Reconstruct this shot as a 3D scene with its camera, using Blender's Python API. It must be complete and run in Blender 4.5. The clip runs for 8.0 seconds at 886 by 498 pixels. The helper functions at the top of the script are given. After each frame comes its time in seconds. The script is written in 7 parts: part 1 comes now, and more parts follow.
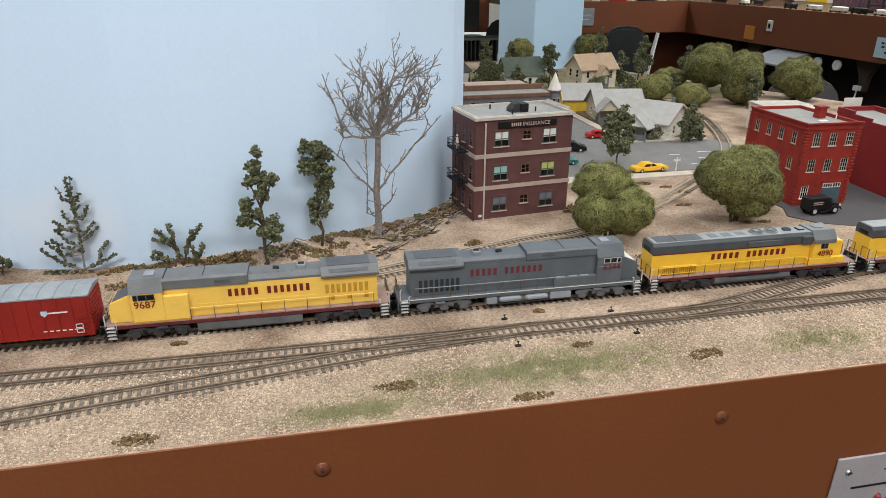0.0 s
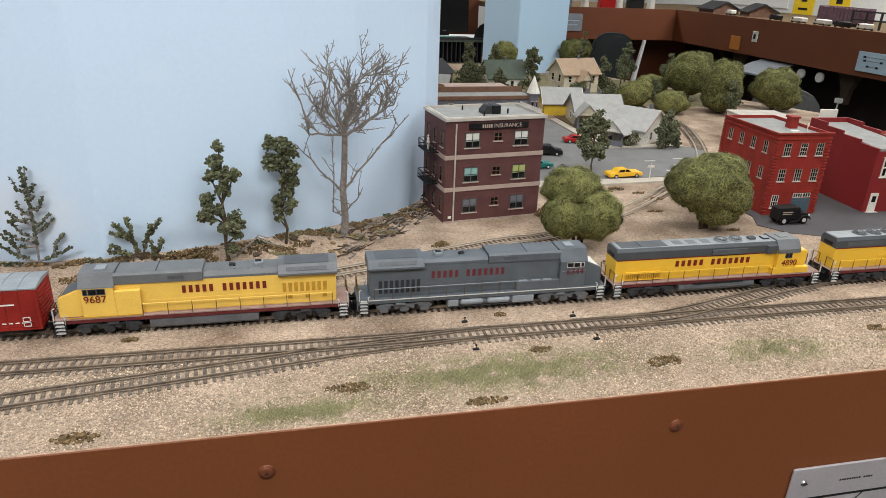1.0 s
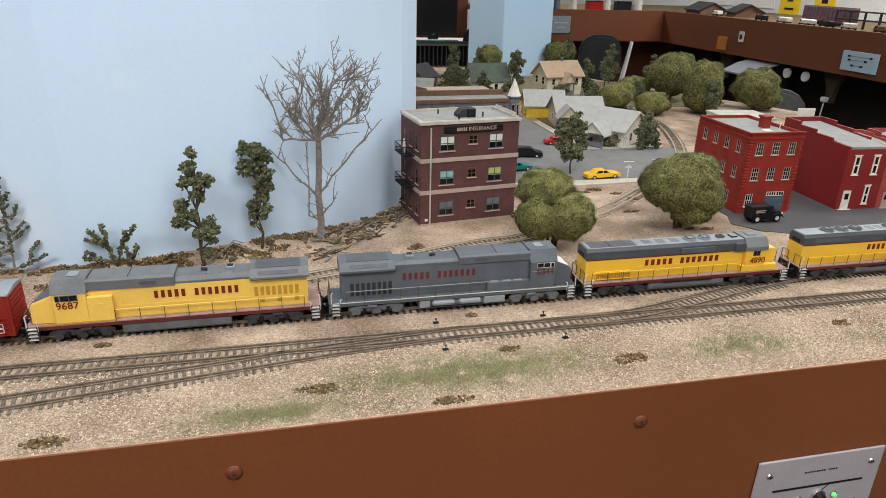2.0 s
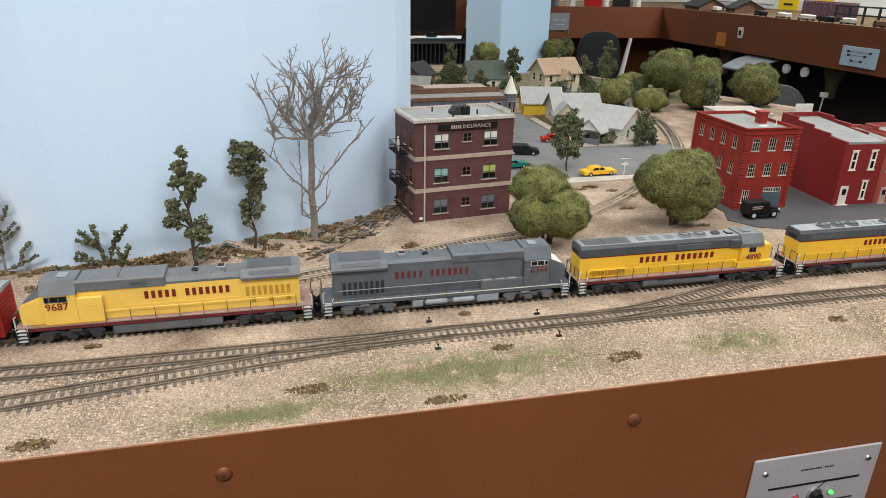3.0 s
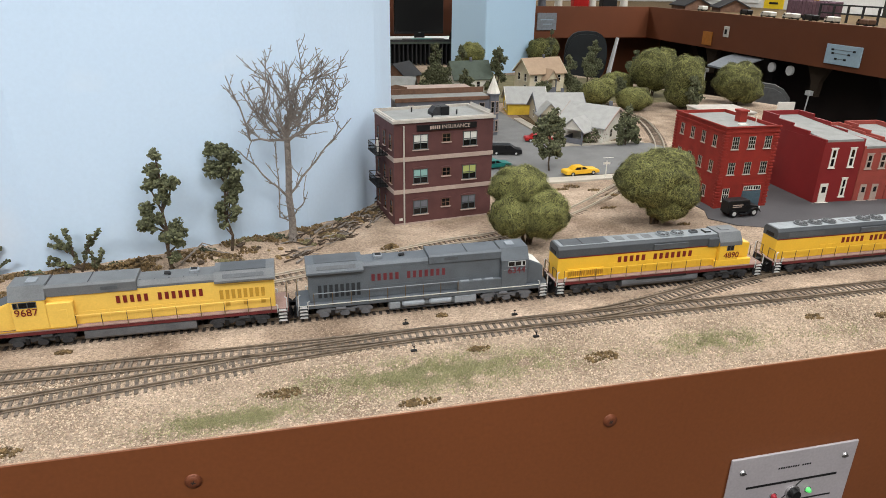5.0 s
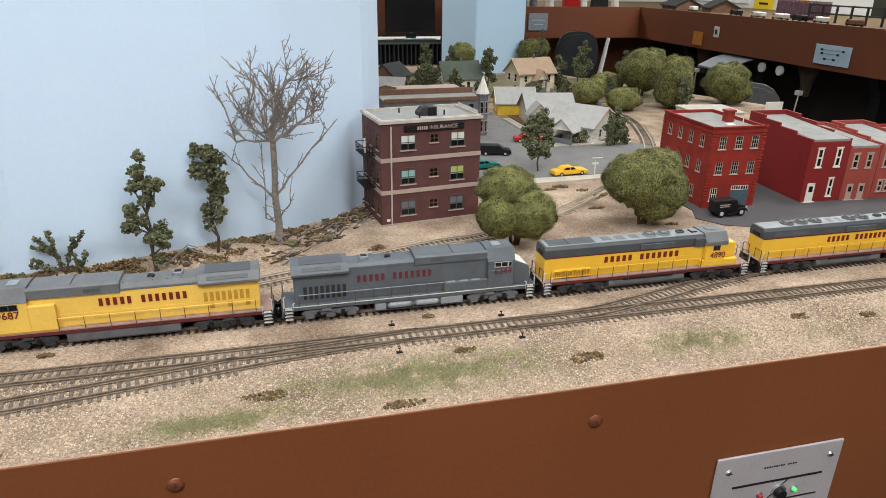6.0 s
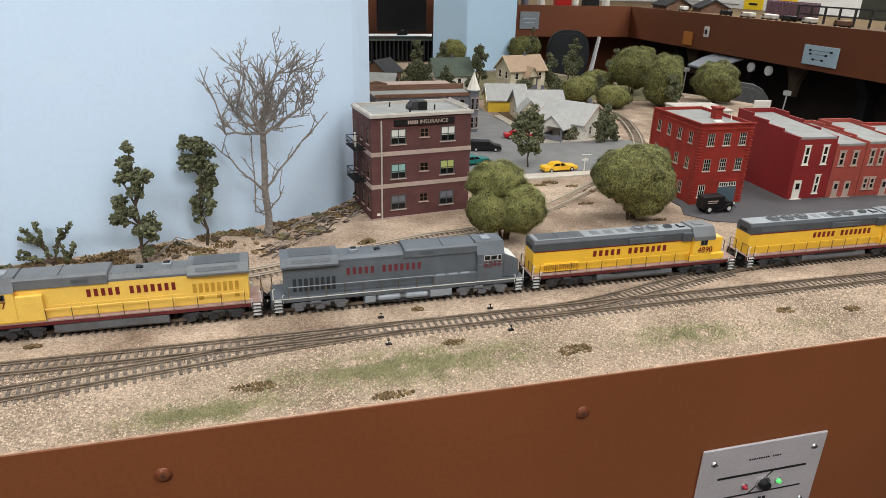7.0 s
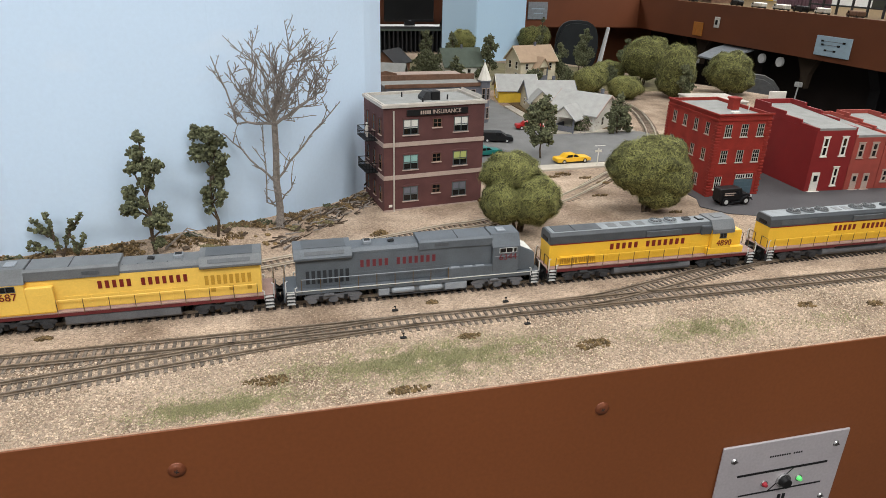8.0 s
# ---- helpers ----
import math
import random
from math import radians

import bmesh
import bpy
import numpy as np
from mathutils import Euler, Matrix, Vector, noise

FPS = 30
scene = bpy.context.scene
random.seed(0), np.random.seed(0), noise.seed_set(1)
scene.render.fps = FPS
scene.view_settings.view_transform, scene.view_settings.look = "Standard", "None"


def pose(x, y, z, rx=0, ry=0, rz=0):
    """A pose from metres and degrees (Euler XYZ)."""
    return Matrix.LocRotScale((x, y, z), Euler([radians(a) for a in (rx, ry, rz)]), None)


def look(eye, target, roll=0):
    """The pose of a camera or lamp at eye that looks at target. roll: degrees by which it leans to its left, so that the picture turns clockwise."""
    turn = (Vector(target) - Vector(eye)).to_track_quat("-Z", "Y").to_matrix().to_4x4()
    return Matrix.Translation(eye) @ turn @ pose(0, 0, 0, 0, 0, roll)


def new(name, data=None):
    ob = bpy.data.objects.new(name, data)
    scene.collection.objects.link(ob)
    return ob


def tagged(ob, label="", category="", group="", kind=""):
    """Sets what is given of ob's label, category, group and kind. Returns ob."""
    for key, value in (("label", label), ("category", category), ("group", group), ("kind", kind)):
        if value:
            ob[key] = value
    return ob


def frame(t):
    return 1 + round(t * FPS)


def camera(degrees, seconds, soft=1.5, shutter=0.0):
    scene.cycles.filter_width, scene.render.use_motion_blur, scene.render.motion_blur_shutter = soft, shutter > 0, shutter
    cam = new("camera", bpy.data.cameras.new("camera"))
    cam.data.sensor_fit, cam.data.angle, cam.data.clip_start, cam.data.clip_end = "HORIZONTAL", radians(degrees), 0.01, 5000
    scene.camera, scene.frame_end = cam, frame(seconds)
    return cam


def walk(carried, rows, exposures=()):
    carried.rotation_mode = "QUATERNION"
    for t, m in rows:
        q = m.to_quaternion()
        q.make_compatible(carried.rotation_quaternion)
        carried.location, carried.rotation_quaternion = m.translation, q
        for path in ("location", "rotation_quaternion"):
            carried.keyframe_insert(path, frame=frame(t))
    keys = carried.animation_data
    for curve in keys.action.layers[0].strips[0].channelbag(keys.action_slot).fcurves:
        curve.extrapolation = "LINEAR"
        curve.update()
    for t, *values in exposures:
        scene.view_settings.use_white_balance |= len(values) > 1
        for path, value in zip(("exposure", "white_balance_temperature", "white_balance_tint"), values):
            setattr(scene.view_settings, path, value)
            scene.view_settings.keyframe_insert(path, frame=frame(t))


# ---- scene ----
cam = camera(66.9, 8.0, soft=0.8)
PATH = [
    (0, (0.007, 0.01, 0.308), (0.377, 1.819, -0.46), 0.3),
    (0.5, (0.007, 0.007, 0.306), (0.384, 1.813, -0.466), 0.8),
    (1, (0.032, 0.012, 0.305), (0.441, 1.815, -0.458), 2.1),
    (1.5, (0.042, 0.003, 0.308), (0.446, 1.812, -0.445), 1.8),
    (2, (0.053, -0.001, 0.308), (0.477, 1.802, -0.446), 1.5),
    (3.5, (0.064, 0.002, 0.306), (0.485, 1.804, -0.454), 0.9),
    (4, (0.069, 0.0, 0.307), (0.503, 1.801, -0.447), 0.8),
    (4.5, (0.073, 0.001, 0.306), (0.514, 1.799, -0.45), 0.9),
    (6, (0.084, 0.002, 0.306), (0.549, 1.794, -0.45), 0.9),
    (6.5, (0.086, -0.003, 0.305), (0.572, 1.786, -0.445), 1.3),
    (7, (0.084, -0.002, 0.302), (0.576, 1.781, -0.458), 1.5),
    (7.5, (0.078, 0.004, 0.298), (0.554, 1.784, -0.481), 1.6),
    (8, (0.078, 0.01, 0.298), (0.552, 1.788, -0.485), 1.5),
]
# the clip's own exposure drifts a little
walk(cam, [(t, look(eye, target, roll)) for t, eye, target, roll in PATH],
     exposures=((0, -0.47), (2, -0.45), (3.5, -0.35), (4.5, -0.35), (6, -0.37), (7, -0.41), (8, -0.43)))

# ---- room light: ceiling fluorescents ----
world = bpy.data.worlds.new("room_air")
scene.world = world
world.use_nodes = True
world.node_tree.nodes["Background"].inputs[0].default_value = (0.95, 0.97, 1.0, 1)
world.node_tree.nodes["Background"].inputs[1].default_value = 0.12


def tube_light(x, y, z, sx, sy, watts, colour=(0.975, 0.985, 1.0)):
    d = bpy.data.lights.new("ceiling_tube", "AREA")
    d.shape, d.size, d.size_y, d.energy, d.color = "RECTANGLE", sx, sy, watts, colour
    o = new("ceiling_tube", d)
    o.matrix_world = pose(x, y, z)
    return o


CEIL = 1.62
for lx, ly, w in ((-0.9, -0.9, 47), (0.8, -0.6, 26), (0.1, 0.35, 14), (1.8, 1.0, 32), (0.0, 2.4, 14), (3.3, 3.4, 52), (1.8, 6.0, 46)):
    tube_light(lx, ly, CEIL - 0.09, 1.2, 0.56, w)


# ---- materials ----
def lin(c):
    return tuple((v / 12.92 if v <= 0.04045 else ((v + 0.055) / 1.055) ** 2.4) for v in (x / 255 for x in c)) + (1,)


def mk(name, c, rough=0.6, metal=0.0, var=0.12, scale=60, fine=900, bump=0.15, isl=0.0, obj=0.0, spec=0.4, c2=None, dist=0.0006):
    """Procedural paint: broad stains (scale), fine grain (fine), bump, and per-piece variation."""
    m = bpy.data.materials.new(name)
    m.use_nodes = True
    nt = m.node_tree
    N, L = nt.nodes, nt.links
    b = N["Principled BSDF"]
    b.inputs["Roughness"].default_value, b.inputs["Metallic"].default_value = rough, metal
    b.inputs["Specular IOR Level"].default_value = spec
    tc = N.new("ShaderNodeTexCoord")
    n1, n2 = N.new("ShaderNodeTexNoise"), N.new("ShaderNodeTexNoise")
    n1.inputs["Scale"].default_value, n2.inputs["Scale"].default_value = scale, fine
    n1.inputs["Detail"].default_value, n2.inputs["Detail"].default_value = 5, 3
    for n in (n1, n2):
        L.new(tc.outputs["Object"], n.inputs["Vector"])
    mix = N.new("ShaderNodeMix")
    mix.data_type = "RGBA"
    base = lin(c)
    dark = lin(c2) if c2 else tuple(v * (1 - 2.2 * var) for v in base[:3]) + (1,)
    mix.inputs["A"].default_value, mix.inputs["B"].default_value = dark, base
    ramp = N.new("ShaderNodeMapRange")
    ramp.inputs["From Min"].default_value, ramp.inputs["From Max"].default_value = 0.3, 0.62
    L.new(n1.outputs["Fac"], ramp.inputs["Value"])
    L.new(ramp.outputs["Result"], mix.inputs["Factor"])
    hsv = N.new("ShaderNodeHueSaturation")
    L.new(mix.outputs["Result"], hsv.inputs["Color"])
    val = N.new("ShaderNodeMapRange")
    val.inputs["From Min"].default_value, val.inputs["From Max"].default_value = 0.25, 0.75
    val.inputs["To Min"].default_value, val.inputs["To Max"].default_value = 1 - var * 1.6, 1 + var * 1.6
    L.new(n2.outputs["Fac"], val.inputs["Value"])
    out = val.outputs["Result"]
    for amount, sock in ((isl, "isl"), (obj, "obj")):
        if amount:
            if sock == "isl":
                src = N.new("ShaderNodeNewGeometry").outputs["Random Per Island"]
            else:
                src = N.new("ShaderNodeObjectInfo").outputs["Random"]
            mr = N.new("ShaderNodeMapRange")
            mr.inputs["To Min"].default_value, mr.inputs["To Max"].default_value = 1 - amount, 1 + amount
            L.new(src, mr.inputs["Value"])
            mu = N.new("ShaderNodeMath")
            mu.operation = "MULTIPLY"
            L.new(out, mu.inputs[0])
            L.new(mr.outputs["Result"], mu.inputs[1])
            out = mu.outputs[0]
    L.new(out, hsv.inputs["Value"])
    L.new(hsv.outputs["Color"], b.inputs["Base Color"])
    if bump:
        bp = N.new("ShaderNodeBump")
        bp.inputs["Strength"].default_value, bp.inputs["Distance"].default_value = bump, dist
        L.new(n2.outputs["Fac"], bp.inputs["Height"])
        L.new(bp.outputs["Normal"], b.inputs["Normal"])
    return m


def glow(name, c, k):
    m = bpy.data.materials.new(name)
    m.use_nodes = True
    b = m.node_tree.nodes["Principled BSDF"]
    b.inputs["Base Color"].default_value = lin(c)
    b.inputs["Emission Color"].default_value = lin(c)
    b.inputs["Emission Strength"].default_value = k
    return m


M = dict(
    yellow=mk("yellow_paint", (232, 184, 58), 0.4, var=0.03, scale=60, fine=700, bump=0.03),
    fadeyellow=mk("faded_yellow_paint", (238, 196, 92), 0.42, var=0.03, scale=60, fine=700, bump=0.03),
    # body yellow darkened: shade on louvres, latches and kick strips put into colour
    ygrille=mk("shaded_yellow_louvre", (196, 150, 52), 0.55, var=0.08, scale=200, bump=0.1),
    dgrey=mk("dark_grey_paint", (84, 88, 92), 0.5, var=0.1, scale=60, bump=0.05),
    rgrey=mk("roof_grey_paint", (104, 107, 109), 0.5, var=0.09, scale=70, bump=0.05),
    # roof grey again: lightened for top light, then darkened for the shaded sides
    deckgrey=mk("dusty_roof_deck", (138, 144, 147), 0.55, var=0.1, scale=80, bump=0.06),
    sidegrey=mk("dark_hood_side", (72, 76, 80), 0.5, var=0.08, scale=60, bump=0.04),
    tankgrey=mk("tank_grey_paint", (98, 99, 102), 0.5, var=0.12, scale=90, bump=0.05),
    slot=mk("dark_grille_slot", (48, 52, 56), 0.7, var=0.15, bump=0),
    # dark yellow-brown: the shadow on the thin railing posts is in their colour
    stanchion=mk("weathered_post", (104, 84, 52), 0.6, var=0.15, bump=0),
    hgrey=mk("harbour_grey_paint", (93, 99, 105), 0.5, var=0.1, scale=50, bump=0.05),
    lgrey=mk("light_grey_paint", (140, 146, 152), 0.5, var=0.1, bump=0.05),
    maroon=mk("maroon_sill_paint", (104, 40, 42), 0.5, var=0.1),
    black=mk("black_plastic", (15, 15, 17), 0.5, var=0.2),
    under=mk("weathered_underframe", (54, 54, 56), 0.7, var=0.25, scale=200),
    steel=mk("white_rail_paint", (196, 196, 194), 0.4, var=0.08),
    red_let=mk("red_lettering", (116, 32, 23), 0.5, var=0.03, bump=0),
    drkred_let=mk("dark_red_lettering", (104, 44, 50), 0.5, var=0.03, bump=0),
    white_let=mk("white_lettering", (226, 220, 216), 0.5, var=0.04, bump=0),
    glass=mk("dark_window_glass", (18, 20, 22), 0.12, var=0.05, bump=0),
    boxred=mk("boxcar_red_paint", (146, 34, 28), 0.45, var=0.1, scale=40, bump=0.04),
    wpred=mk("boxcar_maroon_paint", (122, 30, 28), 0.45, var=0.1, scale=40, bump=0.04),
    rustbox=mk("weathered_brown_paint", (112, 80, 74), 0.75, var=0.25, scale=90, bump=0.1),
    silver=mk("galvanised_roof", (152, 158, 162), 0.45, 0.2, var=0.08, scale=60),
    roofred=mk("roof_faded_red", (126, 70, 68), 0.6, var=0.12, scale=60),
    tie=mk("railway_sleeper", (110, 99, 88), 0.85, var=0.2, scale=250, obj=0.25, bump=0.3),
    tiedark=mk("dark_railway_sleeper", (60, 53, 48), 0.85, var=0.22, scale=250, obj=0.3, bump=0.3),
    palerail=mk("dusty_pale_rail", (190, 178, 160), 0.4, 0.2, var=0.1, scale=120),
    tiedusty=mk("dusty_sleeper", (106, 92, 79), 0.9, var=0.2, scale=250, obj=0.25, bump=0.3),
    rail=mk("rusty_rail", (136, 122, 106), 0.38, 0.3, var=0.2, scale=120),
    brick=mk("purple_brown_brick", (94, 60, 58), 0.8, var=0.12, scale=50, fine=1400, bump=0.2),
    stone=mk("pale_stone_band", (174, 155, 144), 0.8, var=0.08),
    cornice=mk("white_cornice", (184, 177, 167), 0.7, var=0.1),
    tar=mk("grey_tar_roof", (142, 143, 140), 0.85, var=0.09, scale=55),
    redbrick=mk("red_painted_brick", (144, 42, 32), 0.7, var=0.13, scale=50, fine=1200, bump=0.2),
    redplain=mk("dark_red_plastic_wall", (128, 33, 34), 0.6, var=0.06, scale=30, bump=0.05),
    salmon=mk("salmon_brick", (156, 72, 62), 0.75, var=0.1, scale=60, bump=0.15),
    white=mk("white_model_paint", (222, 218, 208), 0.7, var=0.06),
    roofgrey=mk("grey_shingle", (164, 164, 161), 0.85, var=0.06, scale=80, fine=1500, bump=0.3),
    roofgreen=mk("green_shingle", (84, 94, 84), 0.85, var=0.1, scale=80),
    rooftan=mk("tan_shingle", (172, 148, 124), 0.85, var=0.06, scale=80),
    cream=mk("cream_siding", (206, 196, 172), 0.75, var=0.08),
    yhouse=mk("yellow_siding", (222, 186, 60), 0.75, var=0.08),
    brownwood=mk("brown_wood", (118, 88, 70), 0.8, var=0.15),
    doorblue=mk("slate_blue_door", (76, 96, 106), 0.6, var=0.08, bump=0.05),
    bluegrey=mk("blue_grey_wall", (106, 108, 116), 0.8, var=0.1),
    fascia=mk("brown_painted_hardboard", (121, 69, 38), 0.5, var=0.05, scale=6, fine=300, bump=0.05, spec=0.3),
    fasciadark=mk("brown_painted_far_board", (114, 64, 38), 0.55, var=0.05, scale=5, fine=200, bump=0.03),
    walkway=mk("walkway_grey_pink", (158, 132, 124), 0.7, var=0.12),
    lip=mk("raw_board_edge", (178, 146, 122), 0.8, var=0.2, scale=100),
    asphalt=mk("model_asphalt", (118, 118, 117), 0.9, var=0.08, scale=30, fine=1500, bump=0.2),
    darkasphalt=mk("dark_lot_asphalt", (76, 74, 76), 0.8, var=0.06, scale=25, fine=1500, bump=0.2),
    concrete=mk("pale_concrete", (186, 178, 164), 0.85, var=0.08, scale=60),
    foam=mk("dark_green_foam", (98, 101, 74), 0.95, var=0.2, scale=300, isl=0.55, bump=0.3),
    foam2=mk("grey_green_foam", (86, 90, 68), 0.95, var=0.2, scale=300, isl=0.45, bump=0.3),
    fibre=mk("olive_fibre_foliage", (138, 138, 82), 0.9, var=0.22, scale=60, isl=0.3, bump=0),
    # darker olive: the shade inside and under the crown is in the colour
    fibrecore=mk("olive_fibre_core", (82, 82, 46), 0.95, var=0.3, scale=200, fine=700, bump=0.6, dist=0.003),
    twig=mk("grey_twig_bark", (142, 134, 127), 0.85, var=0.2, scale=250, bump=0.3),
    brownbark=mk("brown_bark", (84, 70, 56), 0.9, var=0.25, scale=250, bump=0.3),
    drybrush=mk("dry_brown_scrub", (118, 97, 66), 0.95, var=0.25, scale=200, isl=0.4),
    turf=mk("town_turf", (122, 114, 82), 0.95, var=0.18, scale=40, fine=700, bump=0.4),
    grass=mk("static_grass", (164, 161, 120), 0.9, var=0.1, isl=0.35, bump=0),
    pebble=mk("tan_pebble", (192, 173, 151), 0.9, var=0.1, scale=300, isl=0.38, bump=0.2),
    panel=mk("brushed_aluminium_panel", (188, 181, 184), 0.45, 0.3, var=0.05, scale=20, fine=400, bump=0.04),
    chrome=mk("nickel_screw", (190, 190, 190), 0.25, 0.9, var=0.05),
    screw=mk("brown_painted_screw", (118, 66, 42), 0.35, 0.2, var=0.1, scale=300),
    # near-black that stands for shade under the far table and in screw slots
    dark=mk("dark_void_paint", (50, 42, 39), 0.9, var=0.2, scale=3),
    wallwhite=mk("room_wall_paint", (222, 222, 218), 0.8, var=0.04, scale=2, fine=80, bump=0.03),
    ceil=mk("ceiling_tile", (232, 232, 228), 0.9, var=0.03, scale=2, fine=120),
    carpet=mk("floor_carpet", (84, 80, 78), 0.95, var=0.15, scale=3, fine=200),
    taxi=mk("taxi_yellow", (238, 186, 48), 0.3, var=0.04, bump=0),
    teal=mk("teal_car_paint", (30, 116, 108), 0.3, var=0.05, bump=0),
    carred=mk("red_car_paint", (170, 30, 28), 0.3, var=0.05, bump=0),
    signyellow=mk("yellow_notice", (236, 200, 30), 0.6, var=0.04, bump=0),
    orange=mk("orange_card", (190, 120, 44), 0.7, var=0.08),
    bluesign=mk("pale_blue_diagram", (176, 200, 214), 0.6, var=0.04),
    purple=mk("faded_purple_car", (112, 84, 96), 0.7, var=0.15),
    chairgrey=mk("grey_chair_fabric", (98, 98, 98), 0.9, var=0.1),
    chairdark=mk("charcoal_chair_fabric", (46, 50, 52), 0.8, var=0.15, scale=8),
    paper=mk("white_paper", (226, 226, 224), 0.8, var=0.03),
    board=mk("green_board", (48, 50, 40), 0.7, var=0.1, scale=3),
    sash=mk("dark_green_grey_sash", (74, 82, 82), 0.6, var=0.08, bump=0),
    winpale=mk("pale_blind", (214, 214, 206), 0.6, var=0.06),
    winaqua=mk("aqua_curtain", (140, 180, 174), 0.6, var=0.06),
    winlime=mk("lime_curtain", (176, 184, 110), 0.6, var=0.06),
    ledred=glow("red_led", (150, 34, 46), 0.15),
    ledgreen=glow("green_led", (96, 226, 116), 0.6),
    lamp=glow("tube_diffuser", (255, 250, 240), 3.0),
    monitor=mk("monitor_black", (10, 10, 11), 0.3, var=0.05, bump=0),
)


def sky_material():
    m = mk("painted_sky", (201, 222, 243), 0.75, var=0.012, scale=3, fine=250, bump=0.04)
    nt = m.node_tree
    N, L = nt.nodes, nt.links
    tc = N.new("ShaderNodeTexCoord")
    mp = N.new("ShaderNodeMapping")
    mp.inputs["Scale"].default_value = (3.2, 3.2, 6)
    L.new(tc.outputs["Object"], mp.inputs["Vector"])
    nz = N.new("ShaderNodeTexNoise")
    nz.inputs["Scale"].default_value, nz.inputs["Detail"].default_value = 1.2, 4
    L.new(mp.outputs["Vector"], nz.inputs["Vector"])
    r = N.new("ShaderNodeMapRange")
    r.inputs["From Min"].default_value, r.inputs["From Max"].default_value = 0.60, 0.95
    L.new(nz.outputs["Fac"], r.inputs["Value"])
    mx = N.new("ShaderNodeMix")
    mx.data_type = "RGBA"
    mx.inputs["B"].default_value = lin((226, 230, 236))
    hs = [n for n in N if n.bl_idname == "ShaderNodeHueSaturation"][0]
    L.new(hs.outputs["Color"], mx.inputs["A"])
    L.new(r.outputs["Result"], mx.inputs["Factor"])
    L.new(mx.outputs["Result"], N["Principled BSDF"].inputs["Base Color"])
    return m


M["sky"] = sky_material()
M["pillarblue"] = mk("pillar_sky_paint", (184, 214, 238), 0.7, var=0.012, scale=3, fine=200, bump=0.03)


def ground_material():
    m = bpy.data.materials.new("sand_and_ballast")
    m.use_nodes = True
    nt = m.node_tree
    N, L = nt.nodes, nt.links
    b = N["Principled BSDF"]
    b.inputs["Roughness"].default_value, b.inputs["Specular IOR Level"].default_value = 0.95, 0.15
    tc = N.new("ShaderNodeTexCoord")
    vo = N.new("ShaderNodeTexVoronoi")
    vo.inputs["Scale"].default_value = 620
    n1 = N.new("ShaderNodeTexNoise")
    n1.inputs["Scale"].default_value, n1.inputs["Detail"].default_value = 14, 6
    n2 = N.new("ShaderNodeTexNoise")
    n2.inputs["Scale"].default_value, n2.inputs["Detail"].default_value = 900, 2
    for n in (vo, n1, n2):
        L.new(tc.outputs["Object"], n.inputs["Vector"])
    r1 = N.new("ShaderNodeValToRGB")
    e = r1.color_ramp.elements
    e[0].position, e[0].color = 0.3, lin((126, 107, 90))
    e[1].position, e[1].color = 0.68, lin((190, 169, 148))
    L.new(n1.outputs["Fac"], r1.inputs["Fac"])
    sep = N.new("ShaderNodeSeparateColor")
    L.new(vo.outputs["Color"], sep.inputs["Color"])
    mr = N.new("ShaderNodeMapRange")
    mr.inputs["To Min"].default_value, mr.inputs["To Max"].default_value = 0.66, 1.22
    L.new(sep.outputs["Red"], mr.inputs["Value"])
    hs = N.new("ShaderNodeHueSaturation")
    L.new(r1.outputs["Color"], hs.inputs["Color"])
    L.new(mr.outputs["Result"], hs.inputs["Value"])
    L.new(hs.outputs["Color"], b.inputs["Base Color"])
    ad = N.new("ShaderNodeMath")
    ad.operation = "ADD"
    L.new(vo.outputs["Distance"], ad.inputs[0])
    L.new(n2.outputs["Fac"], ad.inputs[1])
    bp = N.new("ShaderNodeBump")
    bp.inputs["Strength"].default_value, bp.inputs["Distance"].default_value = 0.7, 0.0012
    bp.invert = True
    L.new(ad.outputs[0], bp.inputs["Height"])
    L.new(bp.outputs["Normal"], b.inputs["Normal"])
    return m


M["ground"] = ground_material()


# ---- building helpers ----
def thing(name, m=None, label="", category="", group="", kind=""):
    o = new(name)
    o.empty_display_size = 0.01
    o.matrix_world = m if m is not None else Matrix()
    return tagged(o, label, category, group, kind)


def mesh_of(bm, name, mat):
    me = bpy.data.meshes.new(name)
    bmesh.ops.recalc_face_normals(bm, faces=bm.faces)
    bm.to_mesh(me)
    bm.free()
    me.materials.append(mat)
    return me


def part(name, bm, mat, parent=None, label="", m=None, smooth=False):
    me = mesh_of(bm, name, mat) if isinstance(bm, bmesh.types.BMesh) else bm
    if smooth:
        me.polygons.foreach_set("use_smooth", [True] * len(me.polygons))
    o = new(name, me)
    if parent is not None:
        o.parent = parent
    if m is not None:
        o.matrix_local = m
    return tagged(o, label)


def B():
    return bmesh.new()


def box(bm, x0, x1, y0, y1, z0, z1, bev=0.0):
    vs = [bm.verts.new(p) for p in ((x0, y0, z0), (x1, y0, z0), (x1, y1, z0), (x0, y1, z0), (x0, y0, z1), (x1, y0, z1), (x1, y1, z1), (x0, y1, z1))]
    fs = [bm.faces.new([vs[i] for i in f]) for f in ((3, 2, 1, 0), (4, 5, 6, 7), (0, 1, 5, 4), (1, 2, 6, 5), (2, 3, 7, 6), (3, 0, 4, 7))]
    if bev:
        es = list({e for f in fs for e in f.edges})
        bmesh.ops.bevel(bm, geom=es, offset=bev, segments=1, affect="EDGES")
    return bm


